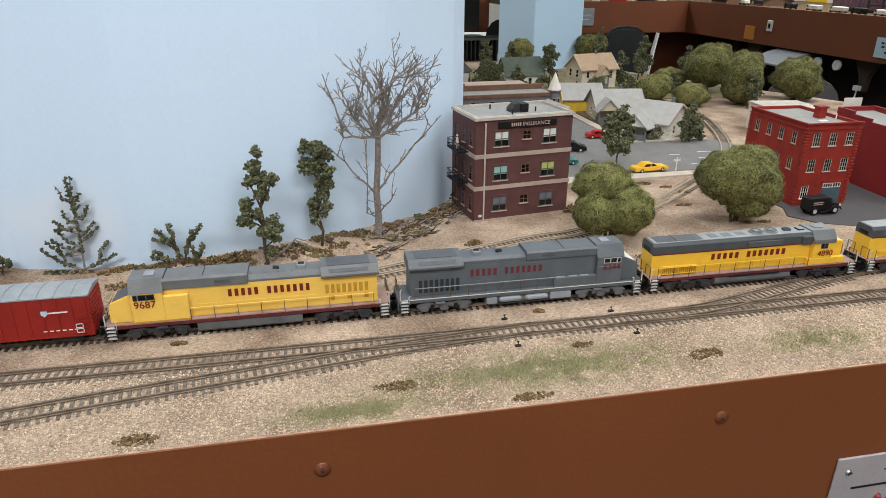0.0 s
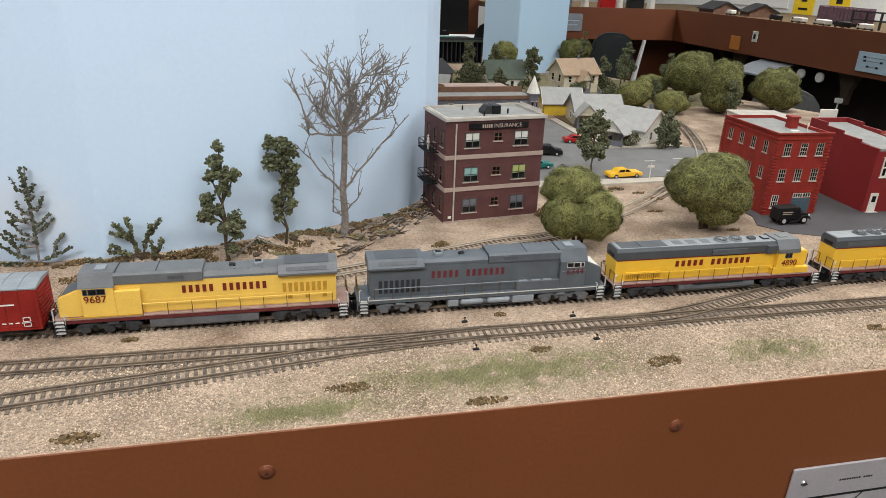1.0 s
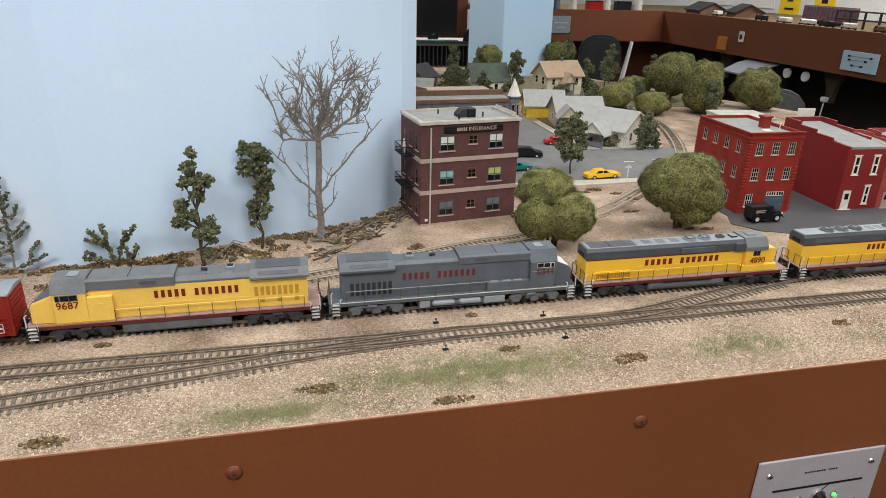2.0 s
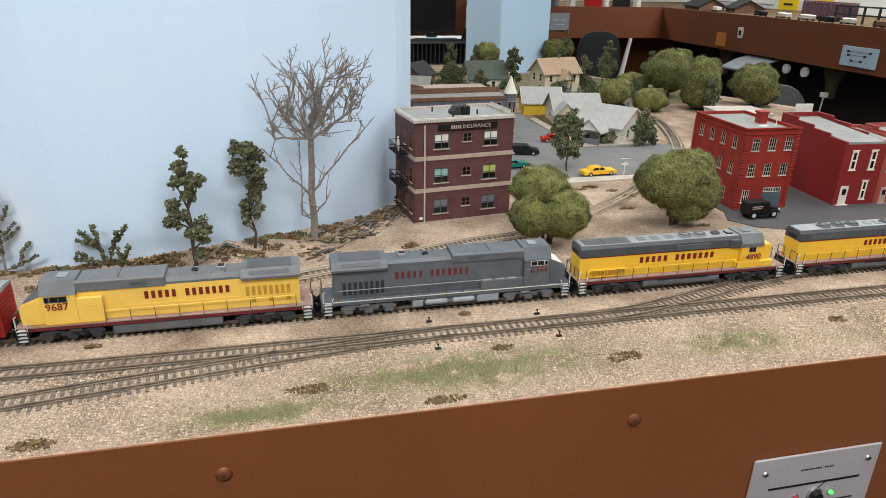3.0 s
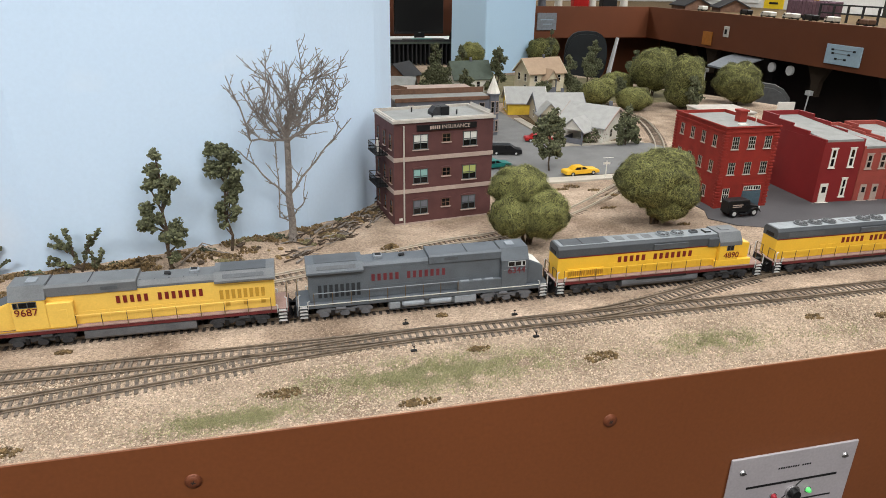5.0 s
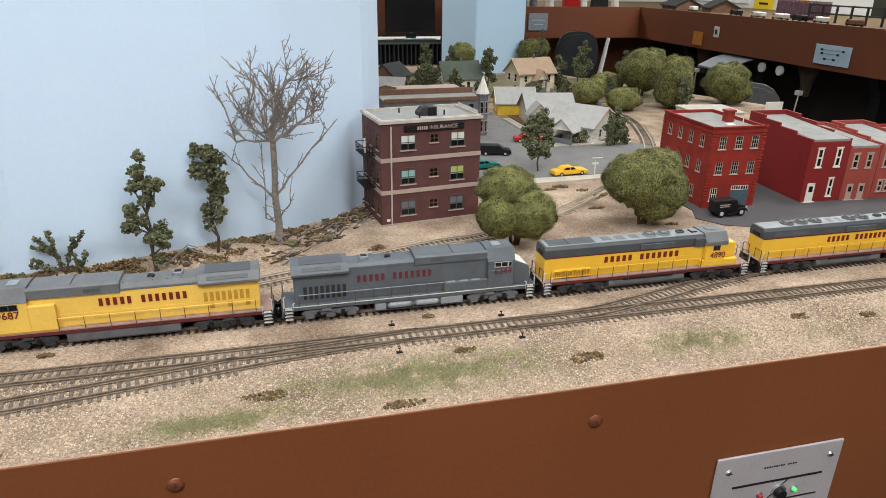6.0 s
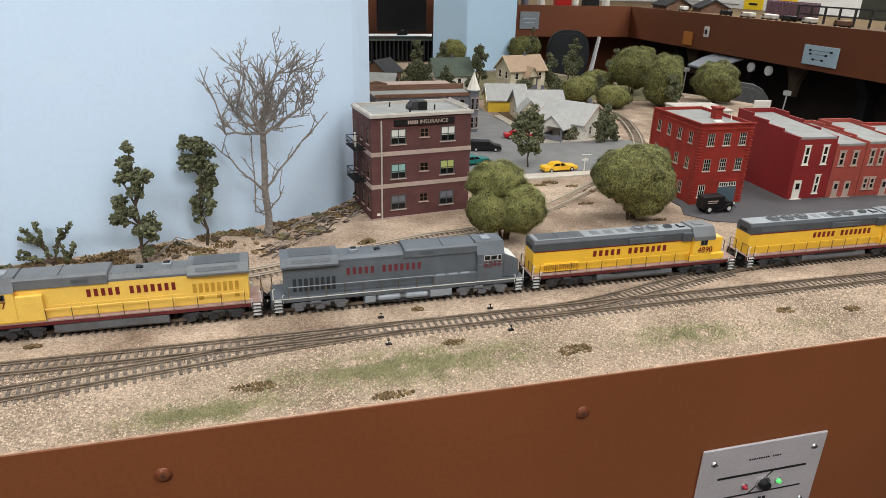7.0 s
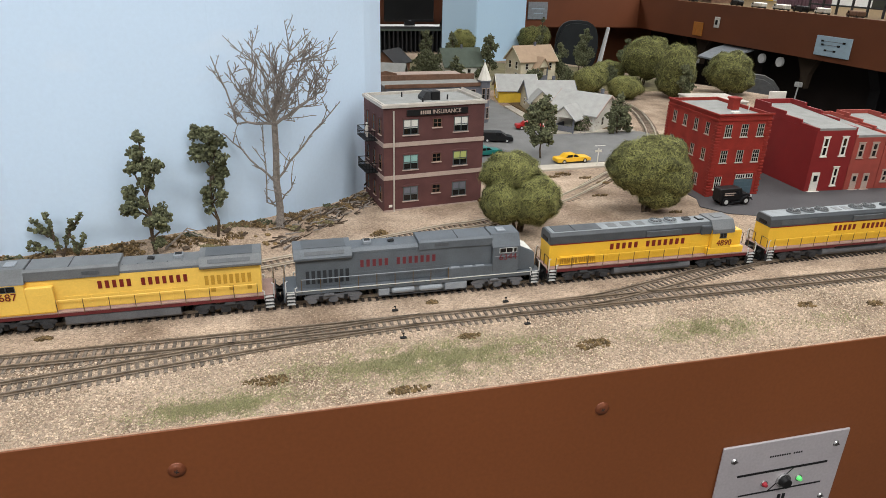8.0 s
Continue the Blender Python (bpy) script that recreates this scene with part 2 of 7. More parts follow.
def prism(bm, profile, y0, y1, axis="y"):
    """Extrudes a closed outline. axis y: outline in (x, z); axis x: outline in (y, z); axis z: outline in (x, y)."""
    def p(a, c, d):
        return {"y": (a, d, c), "x": (d, a, c), "z": (a, c, d)}[axis]
    v0 = [bm.verts.new(p(a, c, y0)) for a, c in profile]
    v1 = [bm.verts.new(p(a, c, y1)) for a, c in profile]
    bm.faces.new(v0)
    bm.faces.new(v1[::-1])
    n = len(profile)
    for i in range(n):
        bm.faces.new((v0[i], v1[i], v1[(i + 1) % n], v0[(i + 1) % n]))
    return bm


def tube(bm, p0, p1, r0, r1=None, n=6):
    r1 = r0 if r1 is None else r1
    p0, p1 = Vector(p0), Vector(p1)
    q = (p1 - p0).to_track_quat("Z", "Y")
    rings = []
    for p, r in ((p0, r0), (p1, r1)):
        rings.append([bm.verts.new(p + q @ Vector((r * math.cos(2 * math.pi * k / n), r * math.sin(2 * math.pi * k / n), 0))) for k in range(n)])
    for k in range(n):
        bm.faces.new((rings[0][k], rings[0][(k + 1) % n], rings[1][(k + 1) % n], rings[1][k]))
    bm.faces.new(rings[0][::-1])
    bm.faces.new(rings[1])
    return bm


def lump(bm, c, r, rng, sub=1, squash=(1, 1, 1), rough=0.28):
    g = bmesh.ops.create_icosphere(bm, subdivisions=sub, radius=1.0)
    for v in g["verts"]:
        k = 1 + rng.uniform(-rough, rough)
        v.co = Vector((v.co.x * r * squash[0] * k, v.co.y * r * squash[1] * k, v.co.z * r * squash[2] * k)) + Vector(c)


def soup(name, verts, faces, mat, parent=None, label="", smooth=False):
    me = bpy.data.meshes.new(name)
    me.from_pydata(verts, [], faces)
    me.materials.append(mat)
    if smooth:
        me.polygons.foreach_set("use_smooth", [True] * len(me.polygons))
    o = new(name, me)
    if parent is not None:
        o.parent = parent
    return tagged(o, label)


ICO = None


def ico():
    global ICO
    if ICO is None:
        bm = B()
        bmesh.ops.create_icosphere(bm, subdivisions=1, radius=1.0)
        bm.verts.ensure_lookup_table()
        ICO = ([v.co.copy() for v in bm.verts], [[v.index for v in f.verts] for f in bm.faces])
        bm.free()
    return ICO


def clumps(spots, rng, rough=0.3):
    """One mesh soup of small lumps at (x, y, z, r)."""
    vs, fs = [], []
    pv, pf = ico()
    for x, y, z, r in spots:
        o = len(vs)
        sx, sy, sz = (rng.uniform(0.75, 1.25) for _ in range(3))
        for c in pv:
            k = r * (1 + rng.uniform(-rough, rough))
            vs.append((x + c.x * k * sx, y + c.y * k * sy, z + c.z * k * sz))
        fs += [[i + o for i in f] for f in pf]
    return vs, fs


def writing(text, size, mat, parent, m, depth=0.0002, label="", name="lettering"):
    cu = bpy.data.curves.new(name, "FONT")
    cu.body, cu.size, cu.extrude, cu.align_x, cu.align_y = text, size, depth, "CENTER", "CENTER"
    o = new(name, cu)
    dg = bpy.context.evaluated_depsgraph_get()
    me = bpy.data.meshes.new_from_object(o.evaluated_get(dg))
    bpy.data.objects.remove(o)
    me.materials.clear()
    me.materials.append(mat)
    return part(name, me, mat, parent, label, m)


def bars(bm, x, z, y, counts, w, h, gap, space, depth=0.0003):
    """Rows of plain upright bars on a face towards -y."""
    for n in counts:
        for _ in range(n):
            box(bm, x, x + w, y - depth, y + 0.0002, z, z + h)
            x += w + gap
        x += space
    return bm


def limb(bm, pts, r0, r1, n=6):
    """One joined round rod through the points, tapering from r0 to r1."""
    pts = [Vector(p) for p in pts]
    k = len(pts) - 1
    rings = []
    for i, p in enumerate(pts):
        q = (pts[min(i + 1, k)] - pts[max(i - 1, 0)]).to_track_quat("Z", "Y")
        r = r0 + (r1 - r0) * i / k
        rings.append([bm.verts.new(p + q @ Vector((r * math.cos(2 * math.pi * j / n), r * math.sin(2 * math.pi * j / n), 0))) for j in range(n)])
    for a, b in zip(rings, rings[1:]):
        turn = min(range(n), key=lambda o: sum((a[j].co - b[(j + o) % n].co).length for j in range(n)))
        b[:] = b[turn:] + b[:turn]
        for j in range(n):
            bm.faces.new((a[j], a[(j + 1) % n], b[(j + 1) % n], b[j]))
    bm.faces.new(rings[0][::-1])
    bm.faces.new(rings[-1])


def limb_mesh(pts, r, n=7):
    bm = B()
    limb(bm, pts, r, r, n)
    return bm


def wander(p, d, ln, steps_, rng, jit):
    pts = [Vector(p)]
    d = Vector(d).normalized()
    for _ in range(steps_):
        d = (d + Vector((rng.uniform(-jit, jit), rng.uniform(-jit, jit), rng.uniform(-jit * 0.6, jit)))).normalized()
        pts.append(pts[-1] + d * ln / steps_)
    return pts, d


# ---- the ground of the layout ----
def smooth_step(a, b, v):
    t = min(1.0, max(0.0, (v - a) / (b - a)))
    return t * t * (3 - 2 * t)


def back_line(x):
    """Plan line of the painted backdrop."""
    pts = ((-1.4, 0.76), (-0.3, 0.727), (-0.21, 0.714), (-0.17, 0.710), (-0.12, 0.718), (-0.054, 0.738), (0.025, 0.764), (0.099, 0.804), (0.164, 0.870), (0.212, 0.930), (0.246, 1.03))
    for (xa, ya), (xb, yb) in zip(pts, pts[1:]):
        if x <= xb:
            return ya + (yb - ya) * (x - xa) / (xb - xa)
    return 9.0


def ground_z(x, y):
    z = 0.0012 * noise.noise((x * 9, y * 9, 0)) + 0.0007 * noise.noise((x * 40, y * 40, 3))
    z *= 1 - 0.8 * (smooth_step(0.47, 0.49, y) - smooth_step(0.61, 0.63, y))
    if x < 0.27:
        d = back_line(x) - y
        z += 0.017 * smooth_step(0.085, 0.0, d) * smooth_step(0.2, 0.02, x) * (1 + 0.35 * noise.noise((x * 30, y * 30, 7)))
    z -= 0.002 * smooth_step(0.47, 0.43, y) - 0.008 * smooth_step(0.412, 0.403, y)
    return z + 0.0003


def edge_far(y):
    return 1.5 if y < 0.955 else (0.08 + 0.86 * y if y < 1.5 else 1.37 - (y - 1.5) * 0.5)


def build_ground():
    xs = [-1.3 + 0.0175 * i for i in range(43)] + [-0.55 + 0.005 * i for i in range(281)] + [0.85 + 0.02 * i for i in range(1, 34)]
    ys = [0.4022] + [0.4065 + 0.005 * i for i in range(120)] + [1.0065 + 0.02 * i for i in range(1, 90)]
    vs, fs = [], []
    for y in ys:
        for x in xs:
            xx = min(x, edge_far(y))
            vs.append((xx, y, ground_z(xx, y)))
    n = len(xs)
    for j in range(len(ys) - 1):
        for i in range(n - 1):
            if vs[j * n + i][0] < vs[j * n + i + 1][0] - 1e-5:
                fs.append((j * n + i, j * n + i + 1, (j + 1) * n + i + 1, (j + 1) * n + i))
    g = soup("ground", vs, fs, M["ground"], smooth=True)
    tagged(g, "tan sand and ballast scenery ground of the model railway", "ground", kind="structure")


build_ground()

bm = B()
prism(bm, [(-1.3, 0.4065), (1.5, 0.4065), (1.5, 0.95), (0.91, 0.96), (1.36, 1.5), (0.80, 2.7), (-1.3, 2.7)], -0.05, -0.018, "z")
deck = tagged(part("layout_deck", bm, M["brownwood"]), "plywood deck on timber legs carrying the model railway", "deck", kind="structure")
for lx, ly in ((-1.2, 0.5), (0.1, 0.5), (1.35, 0.5), (-1.2, 1.5), (0.1, 1.5), (1.2, 1.4), (-1.2, 2.6), (0.1, 2.6), (0.7, 2.5)):
    part("leg", box(B(), lx - 0.03, lx + 0.03, ly - 0.03, ly + 0.03, -1.05, -0.0505, 0.003), M["brownwood"], deck)


def build_backdrop():
    vs, fs = [], []
    xs = [-1.4 + 0.1 * i for i in range(11)] + [-0.3 + 0.013 * i for i in range(43)]
    line = [(x, back_line(x)) for x in xs if x < 0.2459] + [(0.246, 1.03)]
    back = [(0.243, 1.031)] + [(x - 0.004, y + 0.004) for x, y in reversed(line[:-1])]
    loop = line + back
    n = len(loop)
    for z in (-0.03, 0.3, 0.75):
        vs += [(x, y, z) for x, y in loop]
    for k in (0, 1):
        for i in range(n):
            fs.append((k * n + i, k * n + (i + 1) % n, (k + 1) * n + (i + 1) % n, (k + 1) * n + i))
    o = soup("backdrop", vs, fs, M["sky"], smooth=False)
    tagged(o, "curved pale blue board painted as sky with faint clouds", "backdrop", kind="structure")


build_backdrop()

# front fascia board
fas = thing("wall_front", None, "brown painted hardboard fascia of the layout with countersunk screws", "fascia", kind="structure")
part("board", box(B(), -1.3, 1.5, 0.400, 0.4026, -0.42, 0.0118, 0.0005), M["fascia"], fas)
part("board_edge", box(B(), -1.3, 1.5, 0.4006, 0.4022, 0.0116, 0.0122), M["lip"], fas, "raw light board edge")


def fascia_screw(x, z, turn):
    bm = B()
    prof = [(0.0, -0.0034), (0.003, -0.0033), (0.0052, -0.0026), (0.0056, -0.0014), (0.0066, -0.0012), (0.0068, 0.0004)]
    n = 20
    rings = []
    for r, y in prof[1:]:
        rings.append([bm.verts.new((r * math.cos(2 * math.pi * k / n), y, r * math.sin(2 * math.pi * k / n))) for k in range(n)])
    bm.faces.new(rings[0])
    for a, b in zip(rings, rings[1:]):
        for k in range(n):
            bm.faces.new((a[k], a[(k + 1) % n], b[(k + 1) % n], b[k]))
    s = part("screw", bm, M["screw"], fas, "brown painted pan head screw in a cup washer", pose(x, 0.400, z, 0, turn, 0) @ Matrix.Diagonal((0.88, 0.7, 0.88, 1)), smooth=True)
    c = B()
    box(c, -0.0019, 0.0019, -0.0037, -0.003, -0.0004, 0.0004)
    box(c, -0.0004, 0.0004, -0.00365, -0.003, -0.0019, 0.0019)
    part("cross_slot", c, M["dark"], s)


for k in range(-4, 5):
    fascia_screw(0.3147 * k, -0.021, 20 + 37 * k)

# ---- room shell ----
def slab(name, label, cat, mat, *d, kind="structure"):
    return tagged(part(name, box(B(), *d), mat), label, cat, kind=kind)


slab("floor", "dark carpet floor of the club room", "floor", M["carpet"], -3.2, 6.2, -2.7, 8.4, -1.15, -1.05)
slab("ceiling", "white tiled ceiling of the club room", "ceiling", M["ceil"], -3.2, 6.2, -2.7, 8.4, 1.65, 1.75)
slab("wall_west", "plain white room wall", "wall", M["wallwhite"], -3.2, -3.1, -2.6, 8.3, -1.05, 1.65)
slab("wall_east", "plain white room wall", "wall", M["wallwhite"], 6.1, 6.2, -2.6, 8.3, -1.05, 1.65)
slab("wall_south", "plain white room wall", "wall", M["wallwhite"], -3.2, 6.2, -2.7, -2.6, -1.05, 1.65)
slab("wall_north", "plain white room wall", "wall", M["wallwhite"], -3.2, 6.2, 8.3, 8.4, -1.05, 1.65)
for lx, ly in ((-0.9, -0.9), (0.8, -0.6), (0.1, 0.35), (1.8, 1.0), (0.0, 2.4), (3.3, 3.4), (1.8, 6.0)):
    f = thing("ceiling_light", pose(lx, ly, 1.65), "white fluorescent ceiling light fixture", "ceiling light", "fluorescent ceiling lights")
    part("housing", box(B(), -0.62, 0.62, -0.30, 0.30, -0.05, 0.0, 0.005), M["wallwhite"], f)
    part("diffuser", box(B(), -0.6, 0.6, -0.28, 0.28, -0.06, -0.0505), M["lamp"], f)

# ---- track ----
def spline(pts, step=0.004):
    out = []
    P = [Vector((x, y, 0)) for x, y in pts]
    P = [2 * P[0] - P[1]] + P + [2 * P[-1] - P[-2]]
    for a, b, c, d in zip(P, P[1:], P[2:], P[3:]):
        n = max(2, int((c - b).length / step))
        for k in range(n):
            t = k / n
            out.append(0.5 * ((2 * b) + (c - a) * t + (2 * a - 5 * b + 4 * c - d) * t * t + (3 * b - a - 3 * c + d) * t ** 3))
    out.append(P[-2])
    return out


GAUGE, RAILTOP, TIETOP = 0.0165, 0.0042, 0.0013
bm_t = B()
box(bm_t, -0.00135, 0.00135, -0.0150, 0.0150, -0.0012, TIETOP, 0.0002)
TIE = mesh_of(bm_t, "tie", M["tie"])
bm_t = B()
box(bm_t, -0.00135, 0.00135, -0.0150, 0.0150, -0.0012, TIETOP, 0.0002)
TIE_DARK = mesh_of(bm_t, "tie", M["tiedark"])


bm_t = B()
box(bm_t, -0.00135, 0.00135, -0.0150, 0.0150, -0.0012, 0.0009, 0.0002)
TIE_DUSTY = mesh_of(bm_t, "tie", M["tiedusty"])


def rail_mesh(line, off):
    """A rail with head, web and foot along a line."""
    prof = [(-0.0012, 0.0016), (0.0012, 0.0016), (0.0012, 0.0020), (0.0004, 0.0024), (0.0004, 0.0034), (0.0008, 0.0036), (0.0008, RAILTOP), (-0.0008, RAILTOP), (-0.0008, 0.0036), (-0.0004, 0.0034), (-0.0004, 0.0024), (-0.0012, 0.0020)]
    bm = B()
    rows = []
    for i, p in enumerate(line):
        t = (line[min(i + 1, len(line) - 1)] - line[max(i - 1, 0)]).normalized()
        n = Vector((-t.y, t.x, 0))
        rows.append([bm.verts.new(p + n * (off + a) + Vector((0, 0, z))) for a, z in prof])
    k = len(prof)
    for a, b in zip(rows, rows[1:]):
        for i in range(k):
            bm.faces.new((a[i], a[(i + 1) % k], b[(i + 1) % k], b[i]))
    bm.faces.new(rows[0])
    bm.faces.new(rows[-1][::-1])
    return bm


def track(pts, label, gap=0.0068, skip=None, tie=None, rail=None):
    tr = thing("track", None, label, "model track", "model railway tracks")
    line = spline(pts)
    for off in (-GAUGE / 2, GAUGE / 2):
        part("rail", rail_mesh(line, off), rail or M["rail"], tr)
    run, nxt = 0.0, 0.0
    rng = random.Random(len(pts) * 7 + int(pts[0][1] * 1000))
    for a, b in zip(line, line[1:]):
        d = (b - a).length
        while nxt < run + d:
            p = a + (b - a) * ((nxt - run) / d)
            if not (skip and skip(p.x, p.y)):
                ang = math.degrees(math.atan2(b.y - a.y, b.x - a.x)) + rng.uniform(-1.5, 1.5)
                part("tie", tie or TIE, M["tie"], tr, m=pose(p.x, p.y, rng.uniform(-0.0002, 0.0002), 0, 0, ang))
            nxt += gap * rng.uniform(0.97, 1.03)
        run += d
    return tr


TRACK_A = 0.591
track([(-0.95, 0.594), (-0.4, 0.593), (0.2, TRACK_A), (0.75, 0.589), (1.0, 0.592)], "straight main line track with dark sleepers in ballast", tie=TIE_DARK)
track([(-0.42, 0.530), (-0.1, 0.528), (0.17, 0.5268), (0.5, 0.5275), (0.9, 0.525)], "weathered siding track with brown sleepers in gravel")
track([(-0.42, 0.452), (-0.28, 0.468), (-0.16, 0.4845), (-0.08, 0.4950), (0.0, 0.5060), (0.08, 0.5165), (0.16, 0.5245), (0.2, 0.5268)],
      "diverging siding track curving out of a turnout", skip=lambda x, y: y > 0.512)
track([(0.28, 0.5275), (0.33, 0.529), (0.384, 0.5335), (0.458, 0.551), (0.541, 0.5725), (0.60, 0.584), (0.66, 0.589), (0.7, 0.5895)],
      "crossover track joining the siding to the main line", skip=lambda x, y: y < 0.534 or y > 0.580)
track([(-0.34, 0.628), (-0.15, 0.638), (-0.04, 0.655), (0.08, 0.683), (0.26, 0.740), (0.34, 0.757), (0.465, 0.823), (0.578, 0.912), (0.69, 1.01), (0.77, 1.108), (0.845, 1.26), (0.895, 1.42), (0.90, 1.62)],
      "branch track curving through the town across the street", tie=TIE_DUSTY, rail=M["palerail"])


def switch_stand(x, y, r):
    s = thing("switch_stand", pose(x, y, 0.001, 0, 0, r) @ Matrix.Scale(0.46, 4), "small dark switch stand beside the turnout", "switch stand", "switch stands")
    part("base", box(B(), -0.006, 0.006, -0.003, 0.003, -0.001, 0.0022, 0.0004), M["black"], s)
    part("lever", tube(B(), (0, 0, 0.002), (0.001, 0, 0.009), 0.0009, 0.0007), M["black"], s)
    part("target", box(B(), -0.0022, 0.0022, -0.0003, 0.0003, 0.0075, 0.0105), M["black"], s)


switch_stand(0.178, 0.552, 6)
switch_stand(0.176, 0.502, 2)
switch_stand(0.285, 0.548, 2)
switch_stand(0.29, 0.503, 4)


# ---- the train ----
def grid_frame(bm, xs, zs, y0, y1):
    """One joined lattice: columns and rows 0, 2, 4... between the given lines are bars, the rest are holes."""
    nx, nz = len(xs), len(zs)
    fr = [[bm.verts.new((x, y0, z)) for z in zs] for x in xs]
    bk = [[bm.verts.new((x, y1, z)) for z in zs] for x in xs]

    def solid(i, j):
        return 0 <= i < nx - 1 and 0 <= j < nz - 1 and (i % 2 == 0 or j % 2 == 0)
    for i in range(nx - 1):
        for j in range(nz - 1):
            if not solid(i, j):
                continue
            bm.faces.new((fr[i][j], fr[i + 1][j], fr[i + 1][j + 1], fr[i][j + 1]))
            bm.faces.new((bk[i][j], bk[i][j + 1], bk[i + 1][j + 1], bk[i + 1][j]))
            for (a, b), (c, d), n in (((i, j), (i + 1, j), (i, j - 1)), ((i + 1, j), (i + 1, j + 1), (i + 1, j)), ((i + 1, j + 1), (i, j + 1), (i, j + 1)), ((i, j + 1), (i, j), (i - 1, j))):
                if not solid(*n):
                    bm.faces.new((fr[a][b], bk[a][b], bk[c][d], fr[c][d]))
    return bm


def truck_sideframe(parent, cx, side, mat):
    """A three-axle bogie side: cast frame, springs, axle boxes and brake cylinder."""
    y = side * 0.0152
    bm = B()
    prism(bm, [(cx - 0.027, 0.0080), (cx - 0.025, 0.0060), (cx - 0.016, 0.0068), (cx - 0.0125, 0.0056), (cx - 0.007, 0.0056), (cx - 0.004, 0.0070), (cx + 0.004, 0.0070), (cx + 0.007, 0.0056), (cx + 0.0125, 0.0056), (cx + 0.016, 0.0068), (cx + 0.025, 0.0060), (cx + 0.027, 0.0080), (cx + 0.024, 0.0102), (cx + 0.014, 0.0112), (cx + 0.008, 0.0096), (cx - 0.008, 0.0096), (cx - 0.014, 0.0112), (cx - 0.024, 0.0102)], y - 0.0012, y + 0.0012, "y")
    t = part("bogie", bm, mat, parent, "weathered three-axle bogie frame")
    for dx in (-0.0195, 0.0, 0.0195):
        b = B()
        prism(b, [(cx + dx - 0.0046, 0.0046), (cx + dx - 0.0030, 0.0026), (cx + dx + 0.0030, 0.0026), (cx + dx + 0.0046, 0.0046), (cx + dx + 0.0034, 0.0072), (cx + dx - 0.0034, 0.0072)], y + side * 0.0002 - 0.0018, y + side * 0.0002 + 0.0018, "y")
        part("axle_box", b, mat, t)
        part("wheel", tube(B(), (cx + dx, side * 0.0072, 0.0074), (cx + dx, side * 0.0102, 0.0074), 0.0054, n=18), M["black"], t)
    for dx in (-0.0115, 0.0115):
        b = B()
        tube(b, (cx + dx, y + side * 0.0018, 0.0048), (cx + dx, y + side * 0.0018, 0.0092), 0.0020, 0.0018, 10)
        part("spring", b, M["black"], t)
    b = B()
    tube(b, (cx - 0.0085, y + side * 0.0016, 0.0104), (cx + 0.0005, y + side * 0.0016, 0.0104), 0.0014, n=8)
    part("brake_cylinder", b, mat, t)


def steps(parent, x, side, d):
    yo = side * 0.0168
    bm = B()
    for dx in (-0.0038, 0.0038):
        box(bm, x + dx - 0.0005, x + dx + 0.0005, yo - 0.0016, yo + 0.0016, 0.0035, 0.0165)
    box(bm, x - 0.0033, x + 0.0033, yo - side * 0.0016 - 0.0003, yo - side * 0.0016 + 0.0003, 0.0035, 0.0165)
    well = part("step_well", bm, M["under"], parent, "dark step well at the corner")
    for k in range(4):
        z = 0.0038 + k * 0.0034
        part("step", box(B(), x - 0.0038, x + 0.0038, yo - 0.0018, yo + 0.0022, z, z + 0.0009), M["steel"], well, "white step tread")
    for sx in (-1, 1):
        h = B()
        limb(h, [Vector((x + sx * 0.0042, yo + side * 0.0008, 0.0120)), Vector((x + sx * 0.0042, yo + side * 0.0008, 0.0268 if sx == -d else 0.0200)), Vector((x + sx * 0.0042 + d * 0.0018, yo + side * 0.0006, 0.0280 if sx == -d else 0.0206))], 0.00062, 0.00055, 6)
        part("handrail", h, M["steel"], parent, "white grab rail")


def railing(parent, x0, x1, y, n, mat):
    r = part("railing", tube(B(), (x0, y, 0.0274), (x1, y, 0.0274), 0.00042, n=6), mat, parent, "thin walkway railing")
    for k in range(n):
        x = x0 + (x1 - x0) * k / (n - 1)
        part("stanchion", tube(B(), (x, y, 0.0140), (x, y, 0.0280), 0.00040, 0.00034, 5), M["stanchion"], r)


def coupler(parent, x, s):
    bm = B()
    box(bm, min(x, x + s * 0.008), max(x, x + s * 0.008), -0.002, 0.002, 0.0105, 0.0145, 0.0004)
    box(bm, min(x + s * 0.006, x + s * 0.0105), max(x + s * 0.006, x + s * 0.0105), -0.003, 0.003, 0.0098, 0.0152, 0.0006)
    c = part("coupler", bm, M["black"], parent)
    for k in (-0.010, -0.0075, 0.0075, 0.010):
        b = B()
        limb(b, [Vector((x, k, 0.0135)), Vector((x + s * 0.0030, k, 0.0110)), Vector((x + s * 0.0034, k * 0.9, 0.0060))], 0.0006, 0.0005, 5)
        part("air_hose", b, M["black"], c)


def fans(parent, xs, z, r, mat):
    for x in xs:
        f = part("roof_fan", tube(B(), (x, 0, z - 0.0006), (x, 0, z + 0.0022), r, r * 0.96, 24), mat, parent, "round roof fan housing")
        part("grille", tube(B(), (x, 0, z + 0.0021), (x, 0, z + 0.00245), r * 0.84, r * 0.84, 20), M["under"], f)
        part("hub", tube(B(), (x, 0, z + 0.0024), (x, 0, z + 0.0029), r * 0.30, r * 0.26, 12), mat, f)
        for k in range(6):
            part("blade_guard", box(B(), -r * 0.84, r * 0.84, -0.0002, 0.0002, 0.0, 0.0005), mat, f, m=pose(x, 0, z + 0.0023, 0, 0, 30 * k))


